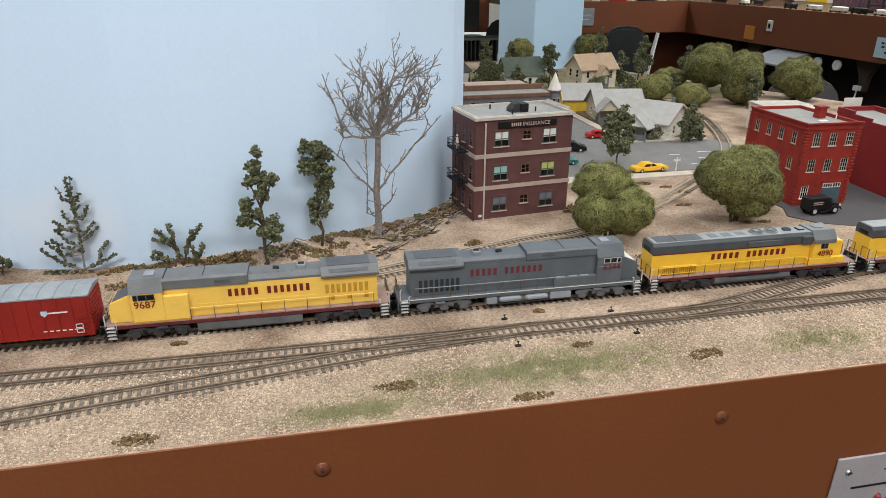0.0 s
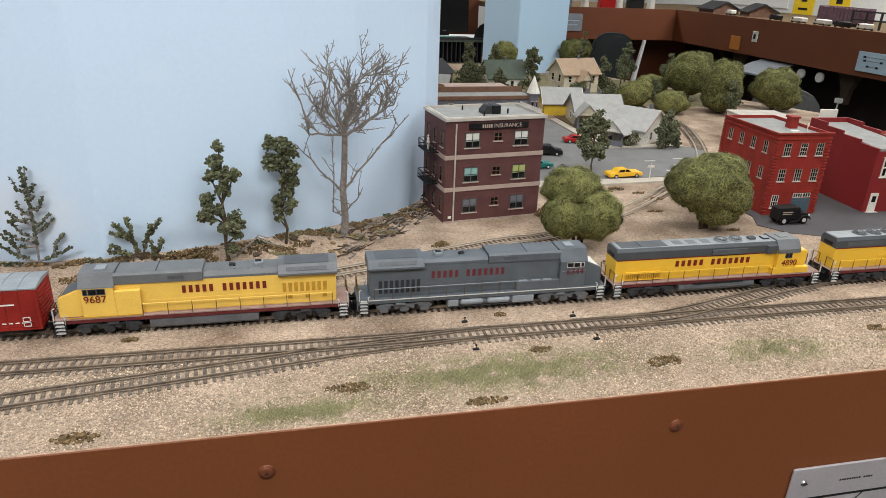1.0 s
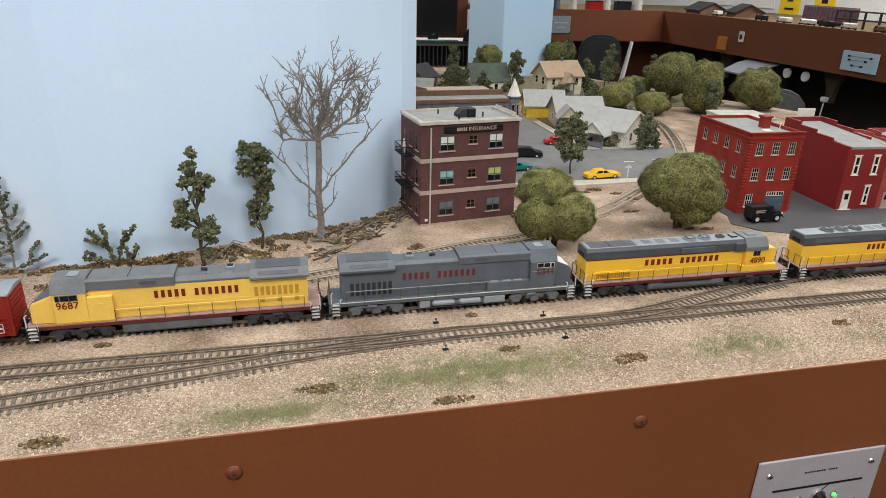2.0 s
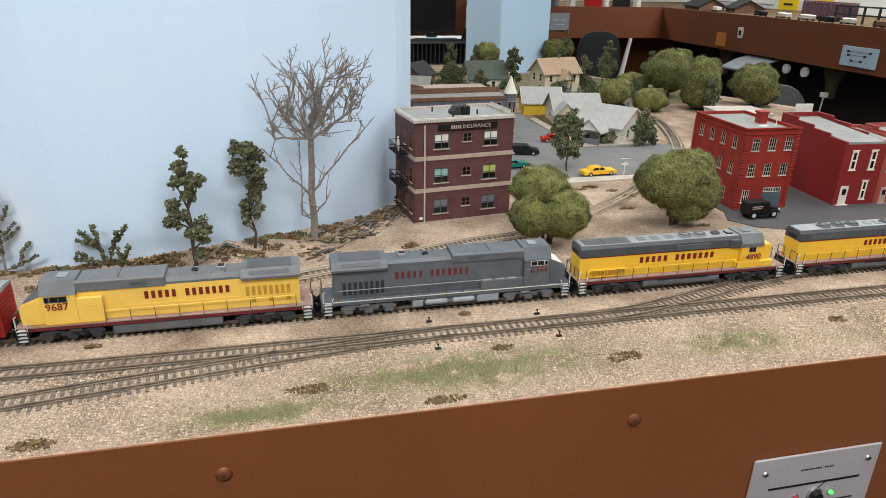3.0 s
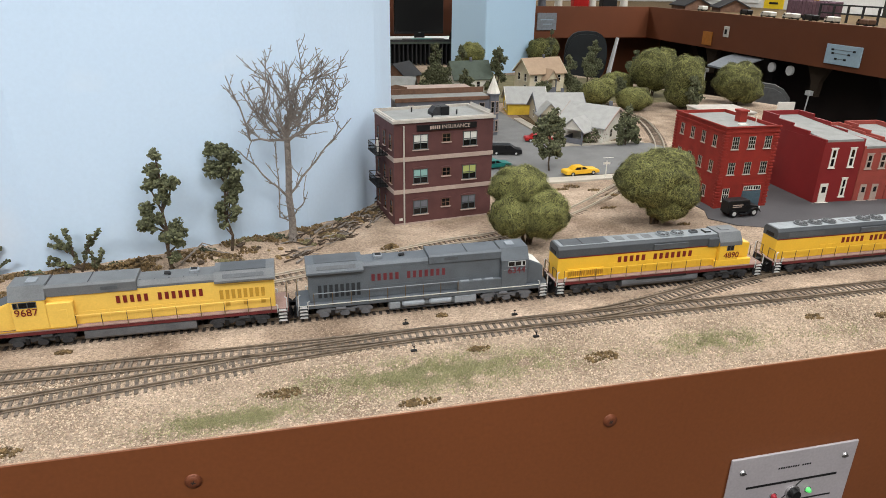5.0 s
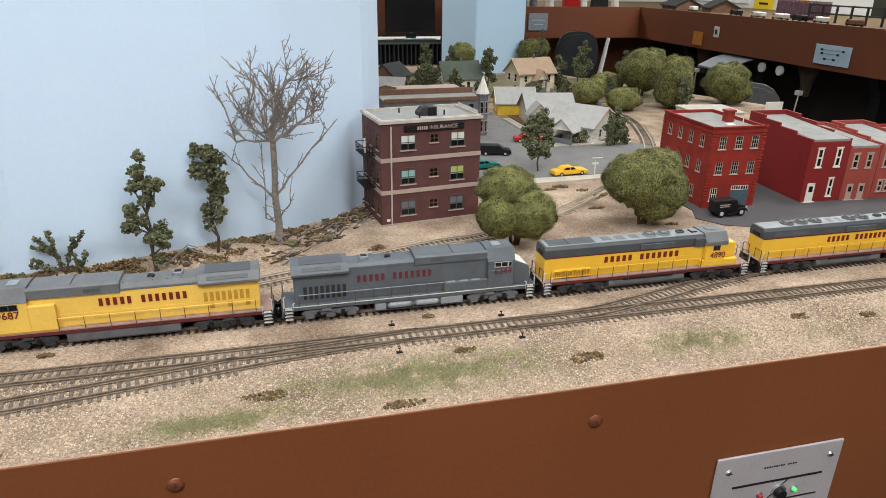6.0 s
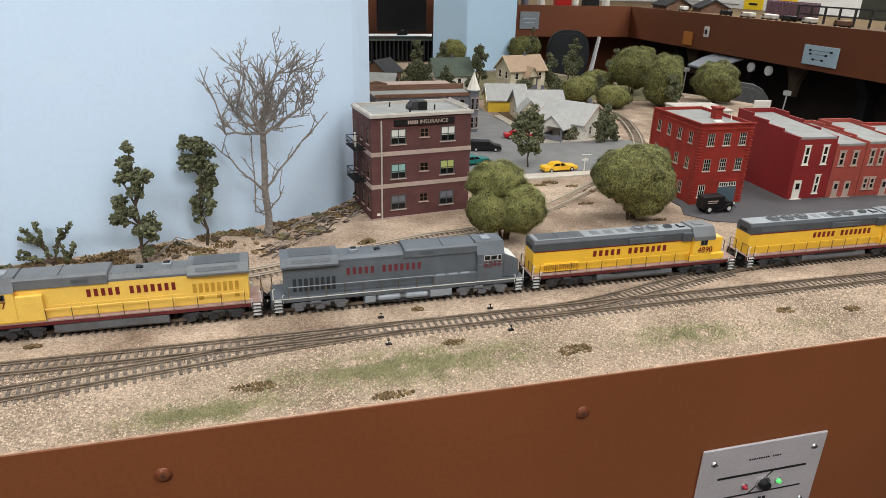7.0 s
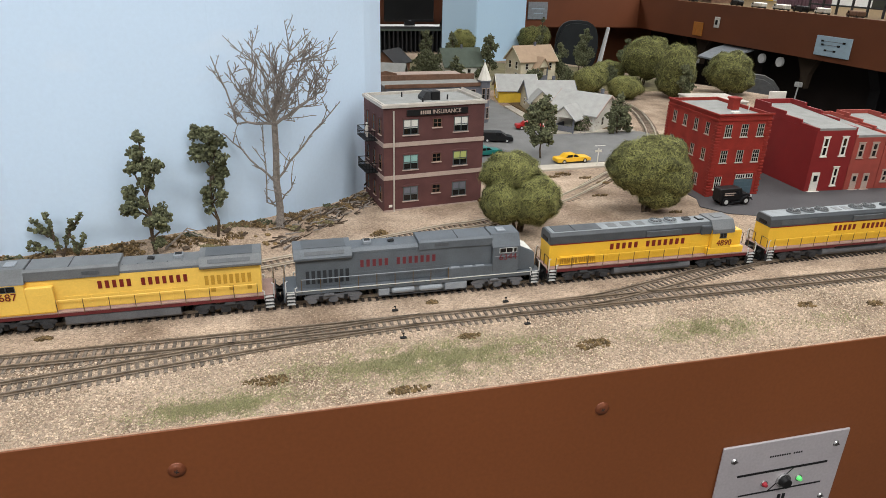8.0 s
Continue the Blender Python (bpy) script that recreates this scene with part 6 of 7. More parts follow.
# ---- trees and scrub ----
def bare_tree(x, y, seed):
    """A twig tree: an upright trunk, long bent limbs towards set tips, straight shoots on them and short spurs on those."""
    rng = random.Random(seed)
    t = thing("bare_tree", pose(x, y, ground_z(x, y) - 0.002), "tall leafless grey twig tree on the bank", "model tree")
    spine = [Vector((0, 0, -0.002)), Vector((0.001, -0.001, 0.025)), Vector((-0.001, -0.004, 0.056)), Vector((0.001, -0.010, 0.092)), Vector((0.0015, -0.018, 0.128))]
    # start on the trunk (height), then bends and tip as (x, z)
    limbs = ((0.126, (-0.036, 0.130), (-0.056, 0.217)), (0.124, (-0.022, 0.150), (-0.041, 0.204)), (0.127, (-0.021, 0.170), (-0.010, 0.219)),
             (0.128, (0.0085, 0.165), (0.005, 0.228)), (0.127, (-0.008, 0.168), (0.022, 0.207), (0.050, 0.215)), (0.127, (0.006, 0.165), (-0.022, 0.222)),
             (0.126, (0.030, 0.150), (0.056, 0.170), (0.061, 0.203)), (0.128, (0.020, 0.165), (0.040, 0.229)), (0.124, (0.037, 0.157), (0.047, 0.203)), (0.128, (0.012, 0.175), (0.026, 0.236)),
             (0.056, (-0.020, 0.075), (-0.053, 0.114)), (0.058, (0.0335, 0.103), (0.072, 0.153)), (0.022, (-0.012, 0.034), (-0.011, 0.122)), (0.032, (0.008, 0.042), (0.017, 0.060)))
    tr, br = B(), B()
    limb(tr, spine, 0.0046, 0.0032, 9)
    for k in range(5):
        a = k * 1.26
        tube(tr, (0.002 * math.cos(a), 0.002 * math.sin(a), 0.012), (0.009 * math.cos(a), 0.007 * math.sin(a), -0.001), 0.0022, 0.0008, 6)

    def on_trunk(z):
        for a, b in zip(spine, spine[1:]):
            if z <= b.z:
                return a.lerp(b, (z - a.z) / (b.z - a.z))
        return spine[-1]

    def spurs(pts, r):
        for a, b in zip(pts, pts[1:]):
            for _ in range(max(1, int((b - a).length / 0.0055))):
                p = a.lerp(b, rng.random())
                d = ((b - a).normalized() * 0.6 + Vector((rng.uniform(-1, 1), rng.uniform(-0.6, 0.6), rng.uniform(-0.5, 1)))).normalized()
                tube(br, p, p + d * rng.uniform(0.0018, 0.0060), max(0.0004, r * 0.7), 0.00030, 4)

    def shoot(p, d, ln, r, depth):
        pts, _ = wander(p, d, ln, 3, rng, 0.22)
        limb(br, pts, r, max(0.00036, r * 0.55), 5)
        spurs(pts, r)
        if depth:
            for _ in range(2):
                k = rng.randint(1, 2)
                side = Vector((rng.uniform(-1, 1), rng.uniform(-0.5, 0.3), rng.uniform(0.1, 1.1)))
                shoot(pts[k], (pts[k] - pts[k - 1]).normalized() + side, ln * rng.uniform(0.45, 0.8), max(0.0004, r * 0.7), depth - 1)

    for n, (z0, *way) in enumerate(limbs):
        start = on_trunk(z0)
        depth_y = rng.uniform(-0.022, 0.006)
        knots = [start] + [Vector((wx, start.y + depth_y * (q + 1) / len(way), wz if wz < 0.126 else 0.126 + (wz - 0.126) * 0.80)) for q, (wx, wz) in enumerate(way)]
        fine = [knots[0]]
        for a, b in zip(knots, knots[1:]):
            for q in range(1, 5):
                fine.append(a.lerp(b, q / 4) + Vector((rng.uniform(-1, 1), rng.uniform(-1, 1), rng.uniform(-1, 1))) * 0.0013)
        r0 = 0.0016 if n < 12 else 0.0011
        limb(br, fine, r0, 0.0005, 6)
        spurs(fine, 0.0006)
        crown = n < 10
        for k in range(1, len(fine) - 1):
            for _ in range(2 if crown else 1):
                if rng.random() < (0.70 if crown else 0.62):
                    d = (fine[k + 1] - fine[k]).normalized() * 0.5 + Vector((rng.uniform(-1.0, 1.0), rng.uniform(-0.5, 0.3), rng.uniform(-0.3, 1.0)))
                    shoot(fine[k], d, rng.uniform(0.014, 0.032), 0.00066, 1 if crown else 0)
    part("trunk", tr, M["twig"], t)
    part("twig_crown", br, M["twig"], t, "tangle of thin bare twigs")


bare_tree(0.082, 0.768, 11)


def clump_tree(x, y, h, seed, blobs, label, mat=None, bark=None, size=0.0029, dens=230, z=None, slim=0.86):
    """A foam-foliage tree: a thin trunk with side limbs and ragged lumps of small crumbs round given blobs (dx, dz, r)."""
    rng = random.Random(seed)
    t = thing("model_tree", pose(x, y, (ground_z(x, y) if z is None else z) - 0.002), label, "model tree", "foam foliage model trees")
    tr = B()
    pts = [Vector((0, 0, 0))]
    for k in range(1, 6):
        pts.append(Vector((rng.uniform(-0.003, 0.003), rng.uniform(-0.002, 0.002), h * 0.92 * k / 5)))
    limb(tr, pts, h * 0.011 + 0.0006, 0.0006, 7)
    spots = []
    for dx, dz, r in blobs:
        r *= slim
        q = min(pts, key=lambda p: abs(p.z - dz * 0.8))
        c = Vector((dx, rng.uniform(-0.3, 0.3) * r, dz))
        tube(tr, q, c, 0.0013, 0.0006, 5)
        # each blob is a few knots of crumbs with hollows between them
        knots = [c + Vector((rng.gauss(0, 1), rng.gauss(0, 1), rng.gauss(0, 1))).normalized() * r * rng.uniform(0.45, 0.85) for _ in range(13)] + [c, c]
        for _ in range(max(8, int(dens * (r / 0.012) ** 2))):
            kn = rng.choice(knots)
            v = Vector((rng.gauss(0, 1), rng.gauss(0, 1), rng.gauss(0, 1))).normalized() * r * 0.50 * rng.uniform(0.3, 1.1)
            spots.append((kn.x + v.x, kn.y + v.y, kn.z + v.z, size * rng.uniform(0.35, 0.95)))
    part("trunk", tr, bark or M["brownbark"], t)
    vs, fs = clumps(spots, rng, 0.55)
    soup("crown", vs, fs, mat or M["foam"], t)
    return t


def tuft_tree(x, y, seed, branches, label, mat, bark, tuft=0.0030, size=0.0017, crumbs=11):
    """A sparse tree: bent branches (foot x, bend x, bend z, tip x, tip z) carrying small tufts along their outer part."""
    rng = random.Random(seed)
    t = thing("model_tree", pose(x, y, ground_z(x, y) - 0.002), label, "model tree", "foam foliage model trees")
    br, spots = B(), []
    for x0, z0, x1, z1, x2, z2 in branches:
        dy = rng.uniform(-0.008, 0.004)
        pts = [Vector((x0, 0, z0)), Vector((x1, dy * 0.5, z1)), Vector((x2, dy, z2))]
        limb(br, pts, 0.0013, 0.0007, 6)
        n = max(4, int(((pts[1] - pts[0]).length + (pts[2] - pts[1]).length) / 0.0026))
        for k in range(n):
            u = 0.25 + 0.78 * k / (n - 1)
            p = pts[0].lerp(pts[1], u * 2) if u < 0.5 else pts[1].lerp(pts[2], u * 2 - 1)
            out = Vector((rng.uniform(-1, 1), rng.uniform(-1, 1), rng.uniform(-0.4, 1))) * tuft * rng.uniform(0.1, 0.9)
            tube(br, p, p + out, 0.0005, 0.0003, 4)
            for _ in range(crumbs):
                v = Vector((rng.gauss(0, 1), rng.gauss(0, 1), rng.gauss(0, 1))) * tuft * 0.36
                spots.append((*(p + out + v), size * rng.uniform(0.4, 0.95)))
    part("stem", br, bark, t)
    vs, fs = clumps(spots, rng, 0.5)
    soup("crown", vs, fs, mat, t)
    return t


clump_tree(-0.0455, 0.702, 0.126, 21, [(dx * 0.82 + 0.001, dz, r * 0.94) for dx, dz, r in [(-0.002, 0.1290, 0.0062), (-0.006, 0.1150, 0.0088), (-0.015, 0.0995, 0.0078), (0.004, 0.0995, 0.0115), (0.015, 0.1000, 0.0064), (0.000, 0.0840, 0.0078), (-0.020, 0.0715, 0.0088), (-0.022, 0.0580, 0.0096), (-0.008, 0.0625, 0.0062), (0.007, 0.0470, 0.0122), (0.012, 0.0340, 0.0064), (-0.005, 0.0420, 0.0064), (0.003, 0.0190, 0.0066)]], "spindly dark green foam tree on the bank before the sky", size=0.0022, dens=420, slim=1.0)
clump_tree(0.0135, 0.742, 0.112, 22, [(dx * 0.82 + 0.001, dz, r * 0.94) for dx, dz, r in [(-0.012, 0.1180, 0.0088), (0.000, 0.1180, 0.0096), (0.012, 0.1085, 0.0086), (-0.013, 0.0985, 0.0096), (0.000, 0.0985, 0.0110), (0.011, 0.0890, 0.0096), (0.014, 0.0745, 0.0090), (0.000, 0.0770, 0.0062), (0.005, 0.0625, 0.0076), (-0.007, 0.0545, 0.0072), (-0.009, 0.0440, 0.0056), (0.009, 0.0495, 0.0072), (-0.008, 0.0330, 0.0046), (0.005, 0.0400, 0.0046)]], "curved dark green foam tree on the bank before the sky", size=0.0022, dens=420, slim=1.0)
tuft_tree(-0.1320, 0.703, 23, ((0.0, 0.0, -0.008, 0.026, -0.022, 0.040), (-0.006, 0.020, -0.006, 0.036, -0.009, 0.048), (0.0, 0.004, 0.008, 0.026, 0.021, 0.044), (0.008, 0.026, 0.012, 0.036, 0.014, 0.043), (0.012, 0.0, 0.016, 0.012, 0.022, 0.024), (0.008, 0.026, 0.014, 0.016, 0.013, 0.008), (0.0, 0.006, -0.018, 0.012, -0.028, 0.014), (-0.018, 0.012, -0.022, 0.018, -0.027, 0.021), (-0.010, 0.024, -0.016, 0.030, -0.026, 0.033)), "small sparse dark green shrub before the sky", M["foam"], M["brownbark"], 0.0025, 0.0017)
rngc = random.Random(24)
skeleton = [(0.0, 0.0, 0.002, 0.050, 0.0, 0.100), (0.0, 0.004, -0.018, 0.014, -0.036, 0.030), (0.0, 0.006, 0.016, 0.012, 0.034, 0.022), (0.014, 0.011, 0.018, 0.024, 0.026, 0.034), (-0.016, 0.013, -0.018, 0.022, -0.020, 0.030)]
for k in range(15):
    z = 0.022 + 0.0050 * k + rngc.uniform(-0.002, 0.002)
    s = rngc.choice((-1, 1)) if k % 3 else (1 if k % 2 else -1)
    ln = (0.024 * (1.05 - k / 15) + 0.003) * rngc.uniform(0.45, 1.05)
    skeleton.append((0.001, z, s * ln * 0.6, z + rngc.uniform(-0.001, 0.006), s * ln, z + rngc.uniform(0.005, 0.016)))
tuft_tree(-0.231, 0.708, 24, skeleton, "sparse grey-green conifer skeleton before the sky", M["foam2"], M["twig"], 0.0020, 0.0014, 7)
clump_tree(-0.31, 0.712, 0.03, 25, [(0.0, 0.02, 0.005), (0.008, 0.014, 0.004), (-0.008, 0.012, 0.005)], "low dark green shrub before the sky", size=0.0036)
town = ((0.515, 1.030, 0.096, 31, [(0.0, 0.0978, 0.0131), (-0.012, 0.0828, 0.0142), (0.010, 0.0805, 0.0142), (-0.004, 0.0690, 0.0163), (0.016, 0.0598, 0.0131), (-0.018, 0.0529, 0.0142), (-0.022, 0.0759, 0.0109), (0.004, 0.0483, 0.0153), (-0.012, 0.0368, 0.0109), (0.012, 0.0345, 0.0098)]),
        (0.735, 1.178, 0.086, 32, [(0.0, 0.070, 0.011), (-0.006, 0.055, 0.014), (0.008, 0.048, 0.014), (-0.014, 0.036, 0.013), (0.014, 0.030, 0.014), (0.0, 0.022, 0.014), (-0.012, 0.014, 0.011), (0.022, 0.016, 0.010)]),
        (0.682, 1.835, 0.125, 33, [(0.0, 0.112, 0.014), (0.010, 0.095, 0.016), (-0.010, 0.085, 0.015), (0.002, 0.066, 0.017), (0.012, 0.045, 0.015), (-0.016, 0.030, 0.018), (-0.03, 0.02, 0.014)]),
        (0.90, 1.845, 0.105, 34, [(0.0, 0.092, 0.012), (0.008, 0.072, 0.016), (-0.008, 0.058, 0.016), (0.004, 0.038, 0.018), (0.006, 0.02, 0.018)]),
        (0.500, 1.800, 0.085, 35, [(0.0, 0.075, 0.018), (-0.026, 0.064, 0.018), (0.022, 0.066, 0.017), (-0.012, 0.048, 0.022), (0.014, 0.040, 0.022), (-0.034, 0.034, 0.018), (0.03, 0.03, 0.016), (0.0, 0.02, 0.02)]),
        (0.575, 1.79, 0.075, 36, [(0.0, 0.066, 0.010), (-0.008, 0.05, 0.013), (0.010, 0.042, 0.014), (0.0, 0.026, 0.016), (0.02, 0.02, 0.012)]),
        (0.785, 1.745, 0.048, 37, [(0.0, 0.038, 0.012), (-0.014, 0.030, 0.012), (0.014, 0.028, 0.012), (0.0, 0.016, 0.014)]),
        (1.06, 2.02, 0.130, 38, [(0.0, 0.118, 0.010), (0.006, 0.096, 0.016), (-0.010, 0.074, 0.020), (0.010, 0.05, 0.024), (-0.008, 0.03, 0.024)]),
        (0.965, 2.15, 0.15, 39, [(0.0, 0.14, 0.008), (0.004, 0.11, 0.012), (-0.006, 0.08, 0.016), (0.006, 0.05, 0.018)]),
        (1.06, 1.47, 0.095, 40, [(0.0, 0.082, 0.012), (0.010, 0.064, 0.016), (-0.006, 0.05, 0.014), (0.016, 0.034, 0.018)]),
        (1.20, 1.72, 0.10, 41, [(0.0, 0.09, 0.014), (0.012, 0.06, 0.02), (-0.012, 0.04, 0.022)]),
        (0.625, 2.02, 0.11, 42, [(0.0, 0.10, 0.012), (0.008, 0.085, 0.012), (-0.008, 0.07, 0.014)]),
        (0.985, 1.70, 0.060, 45, [(0.0, 0.050, 0.012), (0.010, 0.036, 0.014), (-0.010, 0.026, 0.015), (0.0, 0.014, 0.014)]),
        (1.115, 1.86, 0.115, 46, [(0.0, 0.104, 0.010), (0.006, 0.084, 0.016), (-0.010, 0.064, 0.018), (0.008, 0.04, 0.022)]),
        (0.860, 1.700, 0.055, 47, [(0.0, 0.044, 0.011), (0.010, 0.030, 0.013), (-0.010, 0.022, 0.013)]),
        (1.000, 1.93, 0.120, 48, [(0.0, 0.108, 0.010), (0.006, 0.088, 0.014), (-0.008, 0.066, 0.018), (0.008, 0.04, 0.020)]),
        (1.165, 1.63, 0.080, 49, [(0.0, 0.068, 0.012), (0.010, 0.050, 0.015), (-0.008, 0.034, 0.017)]),
        (0.735, 2.02, 0.10, 50, [(0.0, 0.09, 0.012), (0.010, 0.07, 0.014), (-0.010, 0.05, 0.016)]),
        (0.545, 2.02, 0.12, 43, [(0.0, 0.108, 0.014), (0.012, 0.09, 0.014), (-0.012, 0.08, 0.014), (0.0, 0.06, 0.02)]))
for x, y, h, seed, bl in town:
    clump_tree(x, y, h, seed, bl, "dark green foam tree in the model town", dens=170, size=0.0030, slim=0.92)
rngf = random.Random(5)
t = clump_tree(0.672, 1.200, 0.030, 44, [(0.0, 0.020, 0.013), (-0.008, 0.014, 0.010), (0.009, 0.014, 0.010)], "round dark shrub dotted with pale blossom", size=0.0036)
vs, fs = clumps([(rngf.gauss(0, 0.009), -0.013 + rngf.uniform(-0.003, 0.003), 0.018 + rngf.gauss(0, 0.007), 0.0009) for _ in range(60)], rngf)
soup("blossom", vs, fs, M["stone"], t)


def fibre_tree(x, y, lobes, seed, label, strands=2600, ln=0.0048, wd=0.00026, trunk=0.02):
    """A rounded tree of teased fibre: lumpy cores wrapped in thousands of short curled strands."""
    rng = random.Random(seed)
    z0 = ground_z(x, y)
    t = thing("fibre_tree", pose(x, y, z0 - 0.002), label, "model tree", "round olive fibre trees")
    tr = B()
    zc = lobes[0][2]
    for dx in (-0.004, 0.003, 0.008):
        limb(tr, [Vector((dx * 0.6, 0, 0)), Vector((dx, 0.001, trunk * 0.6)), Vector((dx * 2.2, 0, zc))], 0.0026, 0.0014, 7)
    part("trunk", tr, M["brownbark"], t)
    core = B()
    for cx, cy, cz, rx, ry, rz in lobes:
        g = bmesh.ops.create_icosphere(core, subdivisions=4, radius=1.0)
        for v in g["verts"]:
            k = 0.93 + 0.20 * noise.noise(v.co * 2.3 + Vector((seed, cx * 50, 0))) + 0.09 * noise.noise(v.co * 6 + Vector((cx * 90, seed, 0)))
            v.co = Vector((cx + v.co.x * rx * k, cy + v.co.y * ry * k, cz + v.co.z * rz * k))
    # dark core colour gives the crown its shaded depths and underside
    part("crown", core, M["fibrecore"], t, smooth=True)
    vs, fs = [], []
    area = sum(a[3] * a[5] for a in lobes)
    for cx, cy, cz, rx, ry, rz in lobes:
        for _ in range(int(strands * rx * rz / area)):
            v = Vector((rng.gauss(0, 1), rng.gauss(0, 1), rng.gauss(0, 1))).normalized()
            k = 0.90 + 0.20 * noise.noise(v * 2.3 + Vector((seed, cx * 50, 0))) + 0.09 * noise.noise(v * 6 + Vector((cx * 90, seed, 0))) + rng.uniform(0.0, 0.10)
            p = Vector((cx + v.x * rx * k, cy + v.y * ry * k, cz + v.z * rz * k))
            d = (v.cross(Vector((rng.gauss(0, 1), rng.gauss(0, 1), rng.gauss(0, 1)))).normalized() + v * rng.uniform(-0.15, 0.45)).normalized()
            w = d.cross(v)
            if w.length < 1e-4:
                continue
            w = w.normalized() * wd * rng.uniform(0.6, 1.4)
            L = ln * rng.uniform(0.5, 1.3)
            bend = (w.normalized() * rng.uniform(-0.5, 0.5) - v * 0.35) * L
            o = len(vs)
            for s in range(4):
                u = s / 3
                c = p + d * L * u + bend * u * u
                ww = w * (1 - 0.6 * u)
                vs += [tuple(c - ww), tuple(c + ww)]
            for s in range(3):
                fs.append((o + 2 * s, o + 2 * s + 1, o + 2 * s + 3, o + 2 * s + 2))
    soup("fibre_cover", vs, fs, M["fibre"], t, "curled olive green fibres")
    return t


fibre_tree(0.360, 0.722, [(-0.008, 0.012, 0.074, 0.037, 0.034, 0.025), (0.014, -0.012, 0.046, 0.033, 0.034, 0.032), (-0.022, -0.004, 0.044, 0.026, 0.030, 0.028)], 51, "rounded olive fibre tree beside the branch track", 26000)
fibre_tree(0.554, 0.757, [(-0.004, 0.0, 0.064, 0.050, 0.042, 0.040), (0.018, -0.004, 0.050, 0.040, 0.038, 0.036), (-0.030, 0.0, 0.066, 0.030, 0.034, 0.032), (0.016, 0.004, 0.078, 0.036, 0.034, 0.026), (0.012, -0.008, 0.030, 0.030, 0.028, 0.022)], 52, "large rounded olive fibre tree on the sand", 30000)
for x, y, lobes, seed in ((1.085, 1.70, [(0, 0, 0.075, 0.066, 0.06, 0.058), (0.03, 0, 0.10, 0.035, 0.03, 0.035)], 53), (1.075, 1.53, [(0, 0, 0.072, 0.050, 0.05, 0.066), (0.0, 0, 0.04, 0.046, 0.045, 0.036)], 54),
                          (1.245, 1.55, [(0, 0, 0.062, 0.064, 0.055, 0.050), (0.02, 0, 0.04, 0.05, 0.05, 0.035)], 55), (0.885, 1.600, [(-0.01, 0, 0.036, 0.045, 0.04, 0.032), (0.012, 0, 0.050, 0.028, 0.03, 0.022)], 56),
                          (0.935, 1.52, [(0, 0, 0.030, 0.045, 0.04, 0.028)], 57), (0.955, 2.22, [(0, 0, 0.075, 0.045, 0.04, 0.04), (0.035, 0, 0.08, 0.035, 0.03, 0.035)], 58), (0.68, 2.10, [(0, 0, 0.08, 0.042, 0.04, 0.035)], 59), (1.02, 1.78, [(0, 0, 0.03, 0.05, 0.04, 0.03)], 60)):
    fibre_tree(x, y, lobes, seed, "round olive fibre tree at the far side of the town", 9000, 0.0075, 0.00040)


def scrub(name, x, y, w, d, h, n, seed, mat, label, cat="scrub", grp="patches of scrub"):
    rng = random.Random(seed)
    spots = []
    for _ in range(n):
        a, r = rng.uniform(0, 6.28), math.sqrt(rng.random())
        px, py = x + w * r * math.cos(a), y + d * r * math.sin(a)
        spots.append((px, py, ground_z(px, py) + h * rng.random() * (1 - r * 0.7), rng.uniform(0.0006, 0.0018)))
    vs, fs = clumps(spots, rng, 0.55)
    o = soup(name, vs, fs, mat)
    return tagged(o, label, cat, grp)


for k, (x, y, w, d) in enumerate(((0.062, 0.461, 0.019, 0.006), (0.232, 0.493, 0.011, 0.004), (0.334, 0.459, 0.019, 0.007), (0.572, 0.482, 0.010, 0.006), (0.165, 0.430, 0.018, 0.004), (-0.128, 0.4325, 0.016, 0.006), (-0.118, 0.5630, 0.007, 0.003), (0.215, 0.5610, 0.006, 0.002), (0.640, 0.470, 0.010, 0.005))):
    scrub("ground_tuft", x, y, w * 0.95, d, 0.0026, int(36 + w * 2600), 70 + k, M["drybrush"], "low clump of dry brown ground scrub", "tuft", "dry tufts on the ballast")
for k, (x, y, w, d, h, n) in enumerate(((-0.085, 0.705, 0.028, 0.010, 0.012, 260), (0.195, 0.742, 0.010, 0.006, 0.008, 70), (0.200, 0.712, 0.011, 0.006, 0.006, 60), (-0.025, 0.725, 0.02, 0.01, 0.008, 90), (0.355, 0.832, 0.010, 0.007, 0.014, 90), (0.050, 0.765, 0.018, 0.008, 0.007, 90), (0.46, 0.70, 0.016, 0.006, 0.005, 60), (0.515, 0.935, 0.012, 0.006, 0.005, 50))):
    scrub("dry_bush", x, y, w, d, h, n, 90 + k, M["drybrush"], "low brown dry bush on the sandy bank", "bush", "dry bushes on the bank")


for k in range(16):
    x = -0.26 + 0.027 * k
    y = back_line(x) - 0.007 - 0.006 * ((k * 7) % 5) / 4
    scrub("dry_bush", x, y, 0.013, 0.005, 0.004, 46, 120 + k, M["drybrush"] if k % 3 else M["foam2"], "thin brown scrub along the foot of the backdrop", "bush", "dry bushes on the bank")


